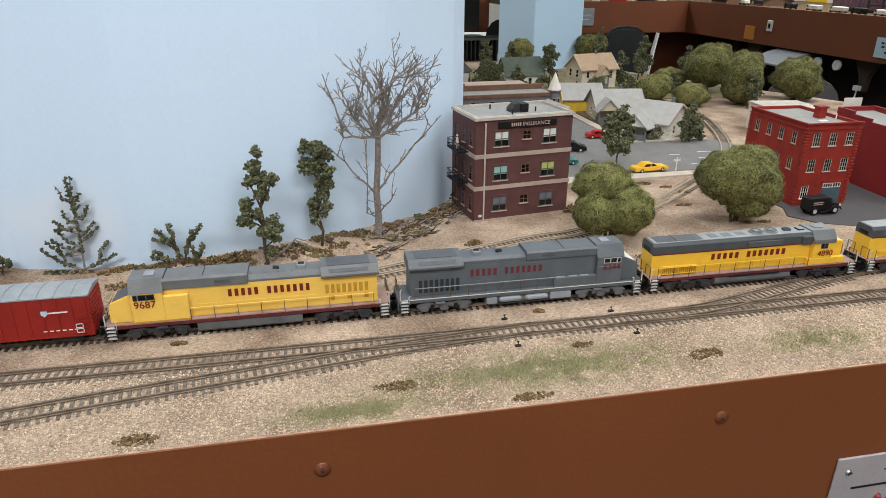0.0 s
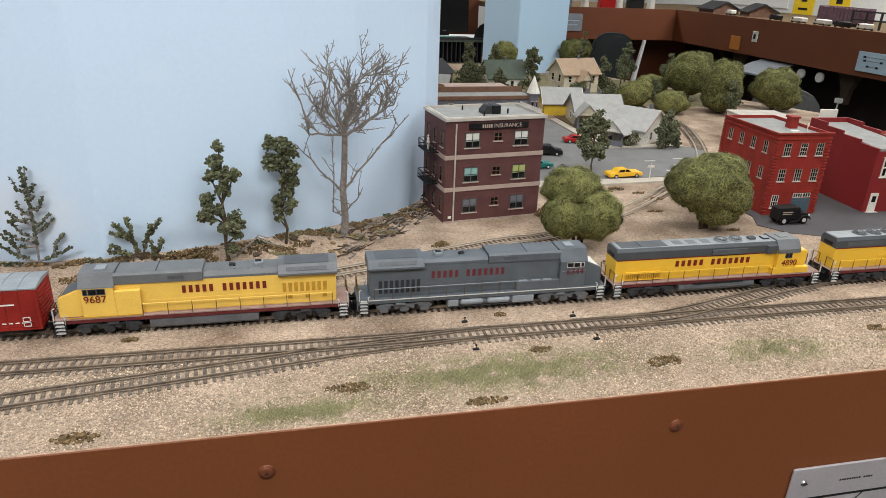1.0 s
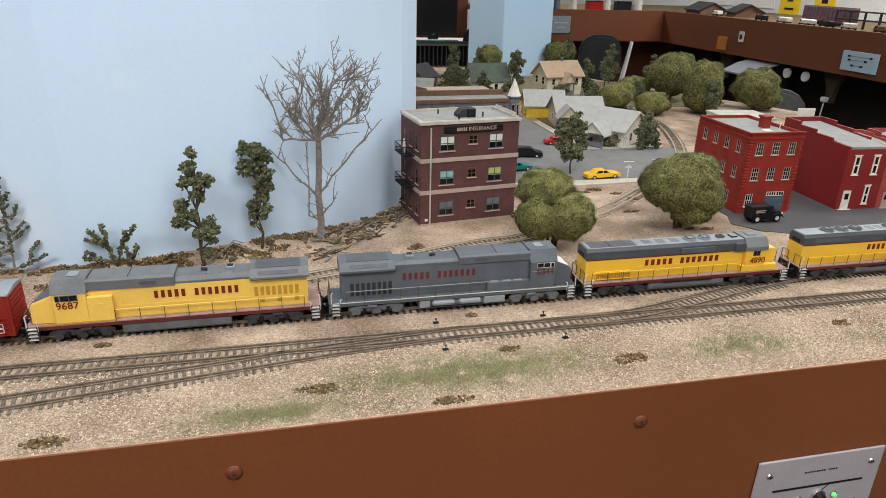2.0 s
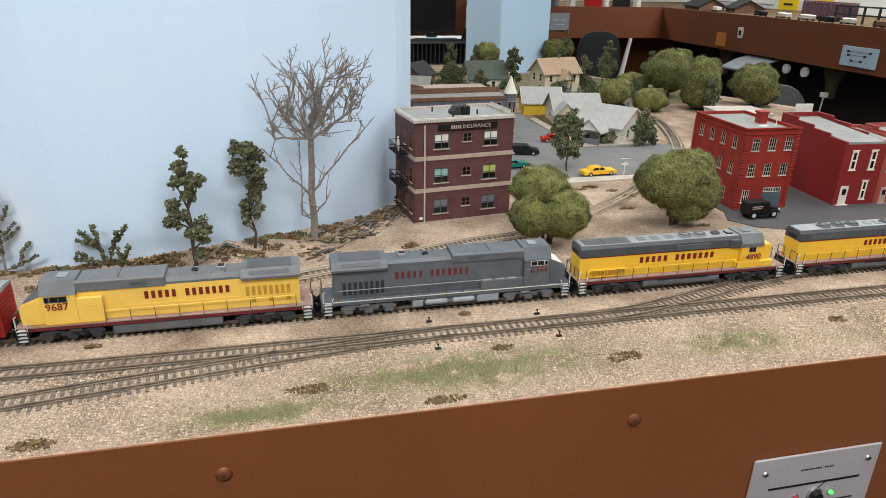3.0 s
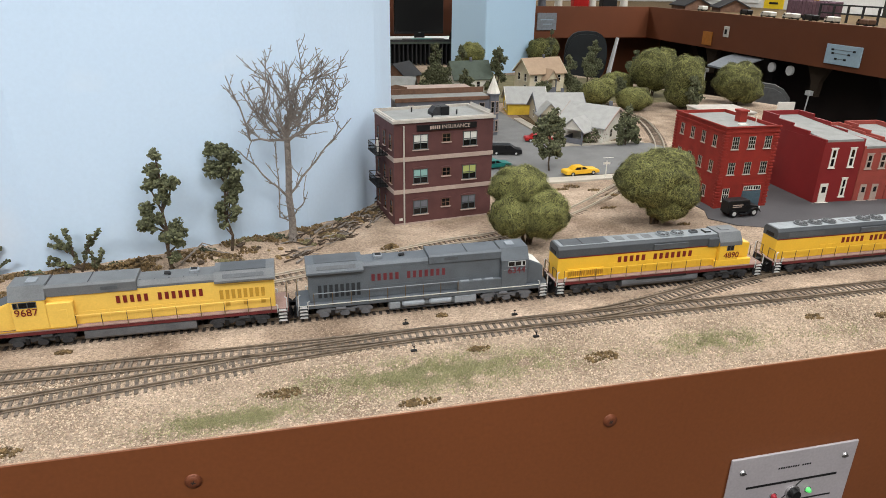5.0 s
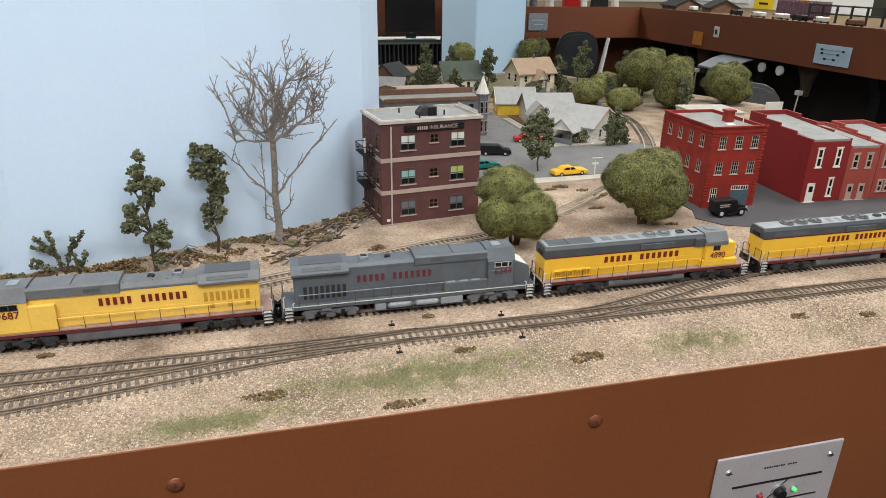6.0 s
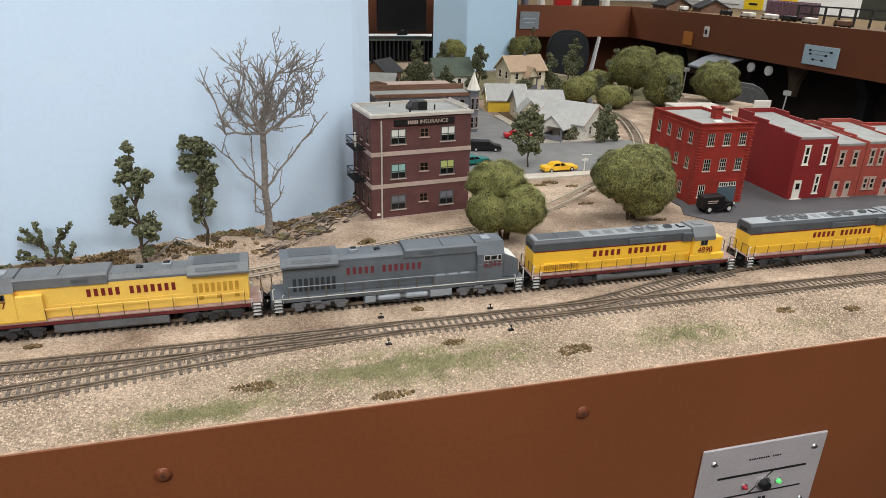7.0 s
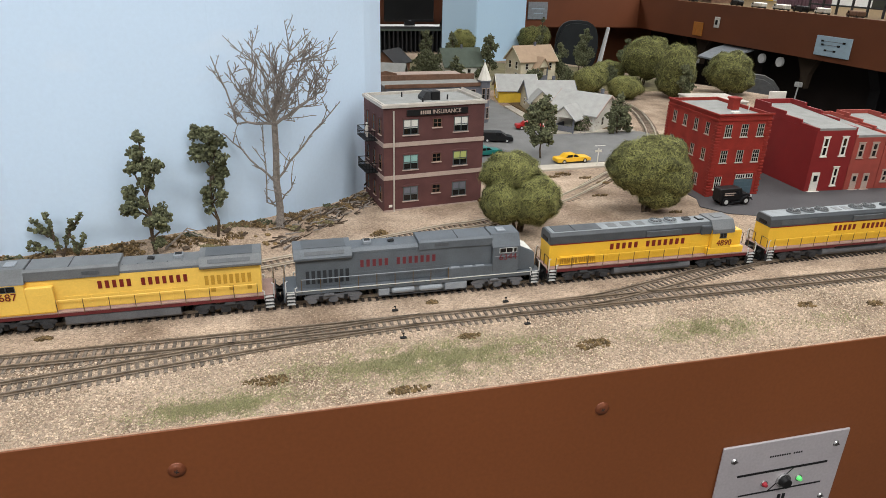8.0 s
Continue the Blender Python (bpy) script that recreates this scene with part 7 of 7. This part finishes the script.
rngb = random.Random(77)
for k in range(34):
    x = rngb.uniform(-0.20, 0.24)
    y = back_line(x) - rngb.uniform(0.004, 0.05)
    scrub("dry_bush", x, y, rngb.uniform(0.008, 0.020), rngb.uniform(0.003, 0.007), rngb.uniform(0.0015, 0.0045), 60, 200 + k, M["drybrush"] if k % 4 else M["turf"], "low mat of brown dirt and dry scrub on the bank", "bush", "dry bushes on the bank")
for k in range(12):
    x, y = rngb.uniform(0.38, 0.66), rngb.uniform(0.66, 0.93)
    scrub("dry_bush", x, y, rngb.uniform(0.006, 0.014), rngb.uniform(0.003, 0.006), 0.003, 40, 260 + k, M["drybrush"] if k % 3 else M["foam2"], "small brown dry bush on the open sand", "bush", "dry bushes on the bank")


def debris():
    rng = random.Random(8)
    for k in range(150):
        x = rng.uniform(0.075, 0.215)
        y = back_line(x) - rng.uniform(0.012, 0.075)
        bm = B()
        ln = rng.uniform(0.006, 0.022)
        pts, _ = wander((-ln / 2, 0, 0.001), (1, rng.uniform(-0.3, 0.3), rng.uniform(-0.05, 0.12)), ln, 3, rng, 0.35)
        limb(bm, pts, rng.uniform(0.0006, 0.0016), 0.0005, 5)
        o = part("fallen_branch", bm, M["brownbark"] if k % 3 else M["twig"], None, m=pose(x, y, ground_z(x, y) + 0.0004, 0, 0, rng.uniform(-40, 60)))
        tagged(o, "short weathered piece of bark and branch on the bank", "branch", "fallen branches on the bank")
    for k in range(60):
        x = rng.uniform(-0.15, 0.21)
        y = back_line(x) - rng.uniform(0.006, 0.06)
        bm = B()
        lump(bm, (0, 0, 0), rng.uniform(0.0015, 0.0045), rng, 1, (1.3, 1, 0.6), 0.35)
        o = part("rock", bm, M["drybrush"] if k % 2 else M["brownbark"], None, m=pose(x, y, ground_z(x, y) + 0.0006, 0, 0, rng.uniform(0, 360)))
        tagged(o, "small brown rock on the sandy bank", "rock", "rocks on the bank")


debris()
bm = B()
limb(bm, [Vector((-0.038, 0.712, 0.014)), Vector((-0.024, 0.712, 0.026)), Vector((-0.014, 0.716, 0.034)), Vector((-0.004, 0.716, 0.030))], 0.0012, 0.0006, 5)
limb(bm, [Vector((-0.016, 0.715, 0.033)), Vector((-0.008, 0.717, 0.026)), Vector((0.004, 0.72, 0.020)), Vector((0.012, 0.722, 0.018))], 0.0009, 0.0005, 5)
tagged(part("dead_branch", bm, M["twig"]), "bare dead branch leaning on the bank", "branch")


def blades():
    """Static grass in loose patches on the ballast."""
    rng = random.Random(12)
    vs, fs = [], []
    for cx, cy, w, d, n in ((0.190, 0.465, 0.120, 0.030, 26000), (0.025, 0.438, 0.062, 0.018, 8000), (0.445, 0.462, 0.066, 0.022, 6500), (0.57, 0.455, 0.05, 0.02, 900)):
        for _ in range(n):
            px, py = cx + rng.gauss(0, 0.48) * w, cy + rng.gauss(0, 0.42) * d
            if noise.noise((px * 55, py * 70, 2)) < rng.uniform(-0.5, 0.25) or py < 0.409 or py > 0.505:
                continue
            z = ground_z(px, py)
            a = rng.uniform(0, 6.28)
            h, lean = rng.uniform(0.0012, 0.0030), rng.uniform(-0.003, 0.003)
            wx, wy = 0.00032 * math.cos(a), 0.00032 * math.sin(a)
            o = len(vs)
            vs += [(px - wx, py - wy, z), (px + wx, py + wy, z), (px + lean, py + lean * 0.4, z + h)]
            fs.append((o, o + 1, o + 2))
    o = soup("grass", vs, fs, M["grass"])
    tagged(o, "thin pale green static grass on the ballast", "grass", kind="stuff")


blades()


def gravel():
    rng = random.Random(13)
    vs, fs = [], []
    base = [Vector(v) for v in ((1, 0, -0.4), (-0.5, 0.86, -0.4), (-0.5, -0.86, -0.4), (0.2, 0.1, 0.8), (-0.6, 0.2, 0.5))]
    faces = ((0, 1, 3), (1, 4, 3), (1, 2, 4), (2, 0, 3), (2, 3, 4))
    for k in range(60000):
        x = rng.uniform(-0.34, 0.80)
        y = rng.uniform(0.404, 0.517) if k % 8 else rng.uniform(0.50, 0.68)
        r = rng.uniform(0.0006, 0.0013) if y < 0.52 else rng.uniform(0.0004, 0.0009)
        z = ground_z(x, y) + r * 0.2
        q = Euler((rng.uniform(0, 6.28), rng.uniform(0, 6.28), rng.uniform(0, 6.28))).to_matrix()
        o = len(vs)
        for v in base:
            c = q @ v * r
            vs.append((x + c.x, y + c.y, z + c.z * 0.7))
        fs += [tuple(i + o for i in f) for f in faces]
    o = soup("gravel", vs, fs, M["pebble"])
    tagged(o, "loose tan and white ballast gravel", "gravel", kind="stuff")


gravel()
cb = B()
limb(cb, [Vector((0.20, 0.90, 0.012)), Vector((0.205, 0.893, 0.020)), Vector((0.215, 0.889, 0.030)), Vector((0.222, 0.884, 0.034))], 0.0012, 0.0012, 6)
tagged(part("cable", cb, M["black"]), "short black cable by the brick block", "cable")

# ---- pillar and the far side of the room ----
p = part("pillar", box(B(), 0, 0.226, 0, 0.176, -1.05, 1.65, 0.003), M["pillarblue"], None, m=pose(0.745, 2.170, 0, 0, 0, 25))
tagged(p, "square room pillar painted pale sky blue", "pillar", kind="structure")

tv = thing("trestle", pose(0.30, 2.46, 0), "long dark model trestle bridge at the far edge", "model bridge")
part("deck", box(B(), 0.0, 0.42, 0.0, 0.06, 0.074, 0.082, 0.001), M["roofgreen"], tv)
part("backing", box(B(), 0.0, 0.42, 0.050, 0.058, -0.003, 0.0738), M["under"], tv)
for k in range(26):
    part("pier", box(B(), 0.004 + k * 0.016, 0.007 + k * 0.016, 0.002, 0.049, -0.003, 0.0738), M["under"], tv)
part("parapet", box(B(), 0.0, 0.42, -0.002, 0.001, 0.0822, 0.090), M["under"], tv)

far = thing("far_layout", None, "brown-sided neighbouring layout table with dark space beneath", "layout table")
part("fascia", box(B(), 2.85, 2.87, 1.2, 4.845, -0.115, 0.105), M["fasciadark"], far)
part("fascia", box(B(), 1.55, 2.85, 4.845, 4.865, -0.115, 0.105), M["fasciadark"], far)
part("fascia", box(B(), 0.55, 1.55, 5.70, 5.72, -0.25, 0.15), M["fasciadark"], far)
part("tabletop", box(B(), 2.87, 3.86, 1.2, 4.865, 0.06, 0.098), M["drybrush"], far)
part("tabletop", box(B(), 1.55, 3.86, 4.866, 6.2, 0.06, 0.098), M["drybrush"], far)
# upright sheet added to make the space below the tabletop dark
part("curtain", box(B(), 3.25, 3.27, 1.2, 5.3, -1.05, 0.06), M["dark"], far, "dark sheet standing in for the shade under the table")
part("back_panel", box(B(), 1.62, 3.25, 5.3, 5.32, -1.05, 0.06), M["fasciadark"], far, "brown board under the table")
for y in (2.7, 3.55, 4.3):
    bm = B()
    prism(bm, [(2.90, -0.10), (3.15, -0.10), (3.02, -0.22), (3.02, -1.05), (2.96, -1.05), (2.96, -0.22)], y - 0.03, y + 0.03, "y")
    part("leg", bm, M["black"], far)
for y in (3.17, 4.14):
    jb = thing("junction_box", pose(2.93, y, -0.27), "small white junction box on a dark bracket", "junction box", "junction boxes under the table")
    part("body", box(B(), -0.014, 0.014, -0.018, 0.018, -0.013, 0.013, 0.003), M["paper"], jb)
    part("bracket", prism(B(), [(-0.085, 0.155), (0.085, 0.155), (0.03, 0.06), (0.02, -0.019), (-0.02, -0.019), (-0.03, 0.06)], 0.021, 0.05, "x"), M["brownbark"], jb)
    part("cable", limb_mesh([(0.0, 0.0, -0.012), (0.01, 0.02, -0.12), (0.0, 0.05, -0.26)], 0.004), M["paper"], jb)
slab("partition", "white partition wall behind the far layout", "wall", M["wallwhite"], 3.88, 3.94, 1.0, 8.2, -1.05, 1.65)
sg = thing("route_diagram_sign", pose(2.846, 2.905, -0.04, 0, 0, -90), "pale blue track diagram sign on the fascia", "sign")
part("plate", box(B(), -0.115, 0.115, -0.006, 0.0, -0.048, 0.048, 0.001), M["bluesign"], sg)
for k, (a, b2, z) in enumerate(((-0.07, 0.07, 0.022), (-0.065, 0.04, 0.004), (-0.04, 0.02, -0.022))):
    part("route_line", box(B(), a, b2, -0.0075, -0.006, z, z + 0.003), M["lgrey"], sg)
    for q in (a, b2):
        part("turnout_mark", box(B(), q - 0.008, q + 0.008, -0.0078, -0.006, z - 0.003, z + 0.006), M["black"], sg)
sg2 = thing("route_diagram_sign", pose(2.03, 4.841, 0.0), "small grey track diagram sign on the fascia", "sign")
part("plate", box(B(), -0.075, 0.075, -0.006, 0.0, -0.06, 0.06, 0.001), M["lgrey"], sg2)
part("route_line", box(B(), -0.05, 0.05, -0.0075, -0.006, 0.01, 0.015), M["bluesign"], sg2)
part("route_line", box(B(), -0.03, 0.04, -0.0075, -0.006, -0.02, -0.015), M["bluesign"], sg2)
tg = tagged(part("orange_card", box(B(), -0.006, 0.0, -0.050, 0.050, -0.042, 0.042, 0.001), M["orange"], None, m=pose(2.849, 4.06, -0.055)), "orange card holder on the far fascia", "card")
ot = thing("outlet", pose(2.849, 3.87, 0.0, 0, 0, -90), "white socket plate on the far fascia", "outlet")
part("plate", box(B(), -0.026, 0.026, -0.006, 0, -0.032, 0.032, 0.002), M["white"], ot)
part("socket", box(B(), -0.009, 0.009, -0.009, -0.006, -0.014, 0.014), M["black"], ot)
for y, w in ((4.78, 0.22), (4.42, 0.20)):
    n = thing("wall_notice", pose(3.878, y, 0.19, 0, 0, -90), "yellow paper notice with dark symbol on the white wall", "notice", "yellow notices")
    part("sheet", box(B(), -w / 2, w / 2, -0.004, 0, -0.11, 0.11), M["signyellow"], n)
    part("symbol", box(B(), -0.03, 0.03, -0.006, -0.004, 0.0, 0.05), M["black"], n)
    part("symbol", box(B(), -0.05, 0.05, -0.006, -0.004, -0.06, -0.045), M["black"], n)
wb = tagged(part("green_board", box(B(), 3.84, 3.876, 2.6, 3.72, 0.1, 0.75, 0.004), M["board"]), "dark green board standing against the wall", "board")
tagged(part("white_sheet", box(B(), 3.868, 3.877, 4.95, 5.9, 0.13, 0.5), M["paper"]), "white paper sheet pinned to the wall", "paper")
fc = thing("freight_car", pose(3.18, 3.56, 0.099, 0, 0, 78), "faded purple model freight car on the far layout", "model boxcar")
part("body", box(B(), -0.23, 0.23, -0.04, 0.04, 0.014, 0.095, 0.003), M["purple"], fc)
for k in range(12):
    part("rib", box(B(), -0.22 + k * 0.039, -0.212 + k * 0.039, -0.043, 0.043, 0.016, 0.098), M["purple"], fc)
part("underframe", box(B(), -0.2, 0.2, -0.03, 0.03, 0.0, 0.014), M["black"], fc)
for k, (x, y, c, ln) in enumerate(((2.93, 3.62, M["white"], 0.12), (2.95, 3.30, M["black"], 0.1), (2.95, 3.85, M["black"], 0.10), (2.93, 3.12, M["white"], 0.09), (2.93, 2.9, M["brownwood"], 0.1), (2.98, 4.36, M["white"], 0.08), (2.94, 3.44, M["white"], 0.13))):
    t = thing("toy_truck", pose(x, y, 0.0985, 0, 0, 80), "small model road vehicle on the far layout", "model car", "vehicles on the far layout")
    part("body", box(B(), -ln / 2, ln / 2 * 0.45, -0.020, 0.020, 0.010, 0.034, 0.004), c, t)
    cab = part("cab", prism(B(), [(ln / 2 * 0.5, 0.010), (ln / 2 * 0.5, 0.034), (ln / 2 * 0.78, 0.034), (ln / 2 * 0.92, 0.022), (ln / 2, 0.020), (ln / 2, 0.010)], -0.018, 0.018, "y"), c, t)
    part("window", box(B(), ln / 2 * 0.56, ln / 2 * 0.78, -0.0185, 0.0185, 0.022, 0.031), M["glass"], cab)
    part("chassis", box(B(), -ln / 2, ln / 2 * 0.96, -0.015, 0.015, 0.006, 0.0098), M["black"], t)
    for wx in (-0.34, 0.34):
        for wy in (-1, 1):
            part("wheel", tube(B(), (ln * wx, wy * 0.014, 0.0075), (ln * wx, wy * 0.020, 0.0075), 0.0075, n=12), M["black"], t)
for x, y, s, r in ((3.05, 4.62, 0.26, 80), (3.15, 4.30, 0.22, 70)):
    hb = thing("grey_shed", pose(x, y, 0.0985, 0, 0, r), "low grey gabled model shed on the far layout", "model building", "sheds on the far layout")
    bm = B()
    prism(bm, [(-0.09, 0.0), (-0.09, 0.03), (0, 0.075), (0.09, 0.03), (0.09, 0.0)], -s / 2, s / 2, "x")
    part("wall", bm, M["brownwood"], hb)
    for q in (-1, 1):
        bm = B()
        prism(bm, [(0, 0.0755), (0, 0.083), (q * 0.105, 0.0305), (q * 0.105, 0.0235)], -s / 2 - 0.012, s / 2 + 0.012, "x")
        part("roof", bm, M["under"], hb)
fn = thing("model_fence", pose(3.05, 2.95, 0.0985, 0, 0, 90), "grey open truss fence on the far layout", "model fence")
for k in range(9):
    part("post", box(B(), -0.4 + k * 0.1, -0.39 + k * 0.1, -0.004, 0.004, 0, 0.09), M["under"], fn)
for z in (0.04, 0.082):
    part("rail", box(B(), -0.4, 0.41, -0.003, 0.003, z, z + 0.008), M["under"], fn)
for k, (x, c) in enumerate(((2.15, M["white"]), (2.32, M["carred"]), (2.42, M["white"]), (2.55, M["black"]), (2.02, M["bluegrey"]), (1.9, M["black"]), (2.68, M["white"]))):
    bt = thing("bottle" if k % 2 == 0 else "small_box", pose(x, 4.93, 0.0985), "small clutter standing on the far layout edge", "clutter", "clutter on the far layout")
    part("body", tube(B(), (0, 0, 0), (0, 0, 0.09), 0.03, 0.026, 12) if k % 2 == 0 else box(B(), -0.06, 0.06, -0.03, 0.03, 0, 0.06, 0.003), c, bt)
    part("cap", tube(B(), (0, 0, 0.0905), (0, 0, 0.11), 0.016, 0.015, 10) if k % 2 == 0 else box(B(), -0.062, 0.062, -0.032, 0.032, 0.0605, 0.066), M["black"], bt)
for y in (3.45, 3.30):
    r = thing("paper_roll", pose(2.88, y, -0.165), "white paper roll under the far table", "paper roll", "paper rolls under the table")
    part("roll", tube(B(), (0, 0, 0), (0.014, 0, 0), 0.027, n=20), M["paper"], r)
bm = B()
prism(bm, [(2.70, -0.19), (2.80, -0.145), (2.88, -0.125), (2.88, -0.13), (2.80, -0.152), (2.70, -0.20)], 3.52, 3.80, "y")
tagged(part("paper_sheet", bm, M["lgrey"]), "white sheet of paper hanging from the far table", "paper")


def chair(x, y, rot, mat, label, w=0.40, h=0.42, top=-0.22):
    c = thing("office_chair", pose(x, y, top, 0, 0, rot), label, "office chair", "chairs in the aisle")
    bm = B()
    n = 20
    prof = [(w / 2 * math.copysign(abs(math.cos(a)) ** 0.72, math.cos(a)), -h / 2 + h / 2 * math.copysign(abs(math.sin(a)) ** 0.72, math.sin(a))) for a in (2 * math.pi * k / n for k in range(n))]
    prism(bm, prof, -0.035, 0.035, "y")
    bmesh.ops.bevel(bm, geom=[e for e in bm.edges if abs(e.verts[0].co.y - e.verts[1].co.y) < 1e-6], offset=0.018, segments=2, affect="EDGES")
    part("backrest", bm, mat, c, smooth=False)
    z = -1.05 - top
    part("seat", box(B(), -0.23, 0.23, -0.48, -0.03, z + 0.42, z + 0.50, 0.02), mat, c)
    part("column", tube(B(), (0, -0.25, z + 0.08), (0, -0.25, z + 0.42), 0.03, n=12), M["black"], c)
    part("back_arm", box(B(), -0.03, 0.03, -0.03, 0.05, z + 0.40, -h * 0.5, 0.005), M["black"], c)
    for k in range(5):
        a = k * 2 * math.pi / 5
        leg = part("leg", tube(B(), (0, -0.25, z + 0.1), (0.28 * math.cos(a), -0.25 + 0.28 * math.sin(a), z + 0.06), 0.02, 0.014, 8), M["black"], c)
        part("caster", tube(B(), (0.28 * math.cos(a) - 0.015, -0.25 + 0.28 * math.sin(a), z + 0.028), (0.28 * math.cos(a) + 0.015, -0.25 + 0.28 * math.sin(a), z + 0.028), 0.028, n=12), M["black"], leg)


chair(2.505, 3.055, -35, M["chairgrey"], "grey upholstered office chair back beyond the layout", 0.36, 0.42, -0.185)
chair(2.02, 4.12, -20, M["chairdark"], "charcoal office chair back beyond the town", 0.27, 0.32, -0.01)
chair(1.36, 4.55, -40, M["monitor"], "black office chair at the desk", 0.30, 0.42, 0.01)
mo = thing("monitor", pose(1.20, 5.40, -0.155, 0, 0, 0), "black computer monitor switched off on the desk", "monitor")
part("screen", box(B(), -0.20, 0.19, 0.0, 0.03, 0.03, 0.36, 0.004), M["monitor"], mo)
part("bezel", box(B(), -0.20, 0.19, -0.004, -0.0005, 0.03, 0.048), M["black"], mo)
part("stand", box(B(), -0.04, 0.04, 0.005, 0.03, 0.0, 0.0295), M["black"], mo)
part("logo_mark", box(B(), -0.01, 0.01, -0.006, -0.0042, 0.036, 0.041), M["lgrey"], mo)
dk = thing("desk", pose(1.15, 5.15, -0.16), "white topped desk with papers", "desk")
part("top", box(B(), -0.7, 0.5, -0.35, 0.45, -0.03, 0.0, 0.004), M["paper"], dk)
for x in (-0.65, 0.45):
    for y in (-0.3, 0.4):
        part("leg", box(B(), x - 0.02, x + 0.02, y - 0.02, y + 0.02, -0.89, -0.0305), M["black"], dk)
kb = thing("keyboard", pose(1.18, 5.12, -0.1595), "dark keyboard with a blue cover on the desk", "keyboard")
part("body", box(B(), -0.16, 0.16, -0.06, 0.06, 0, 0.018, 0.003), M["black"], kb)
part("cover", box(B(), -0.10, 0.05, -0.05, 0.02, 0.0182, 0.022), M["teal"], kb)
tagged(part("white_strap", tube(B(), (2.115, 3.98, -0.30), (2.150, 3.96, -0.04), 0.016, 0.010, 8), M["paper"], tagged(thing("strap_bundle"), "pale strap hanging beside the dark chair", "strap")))
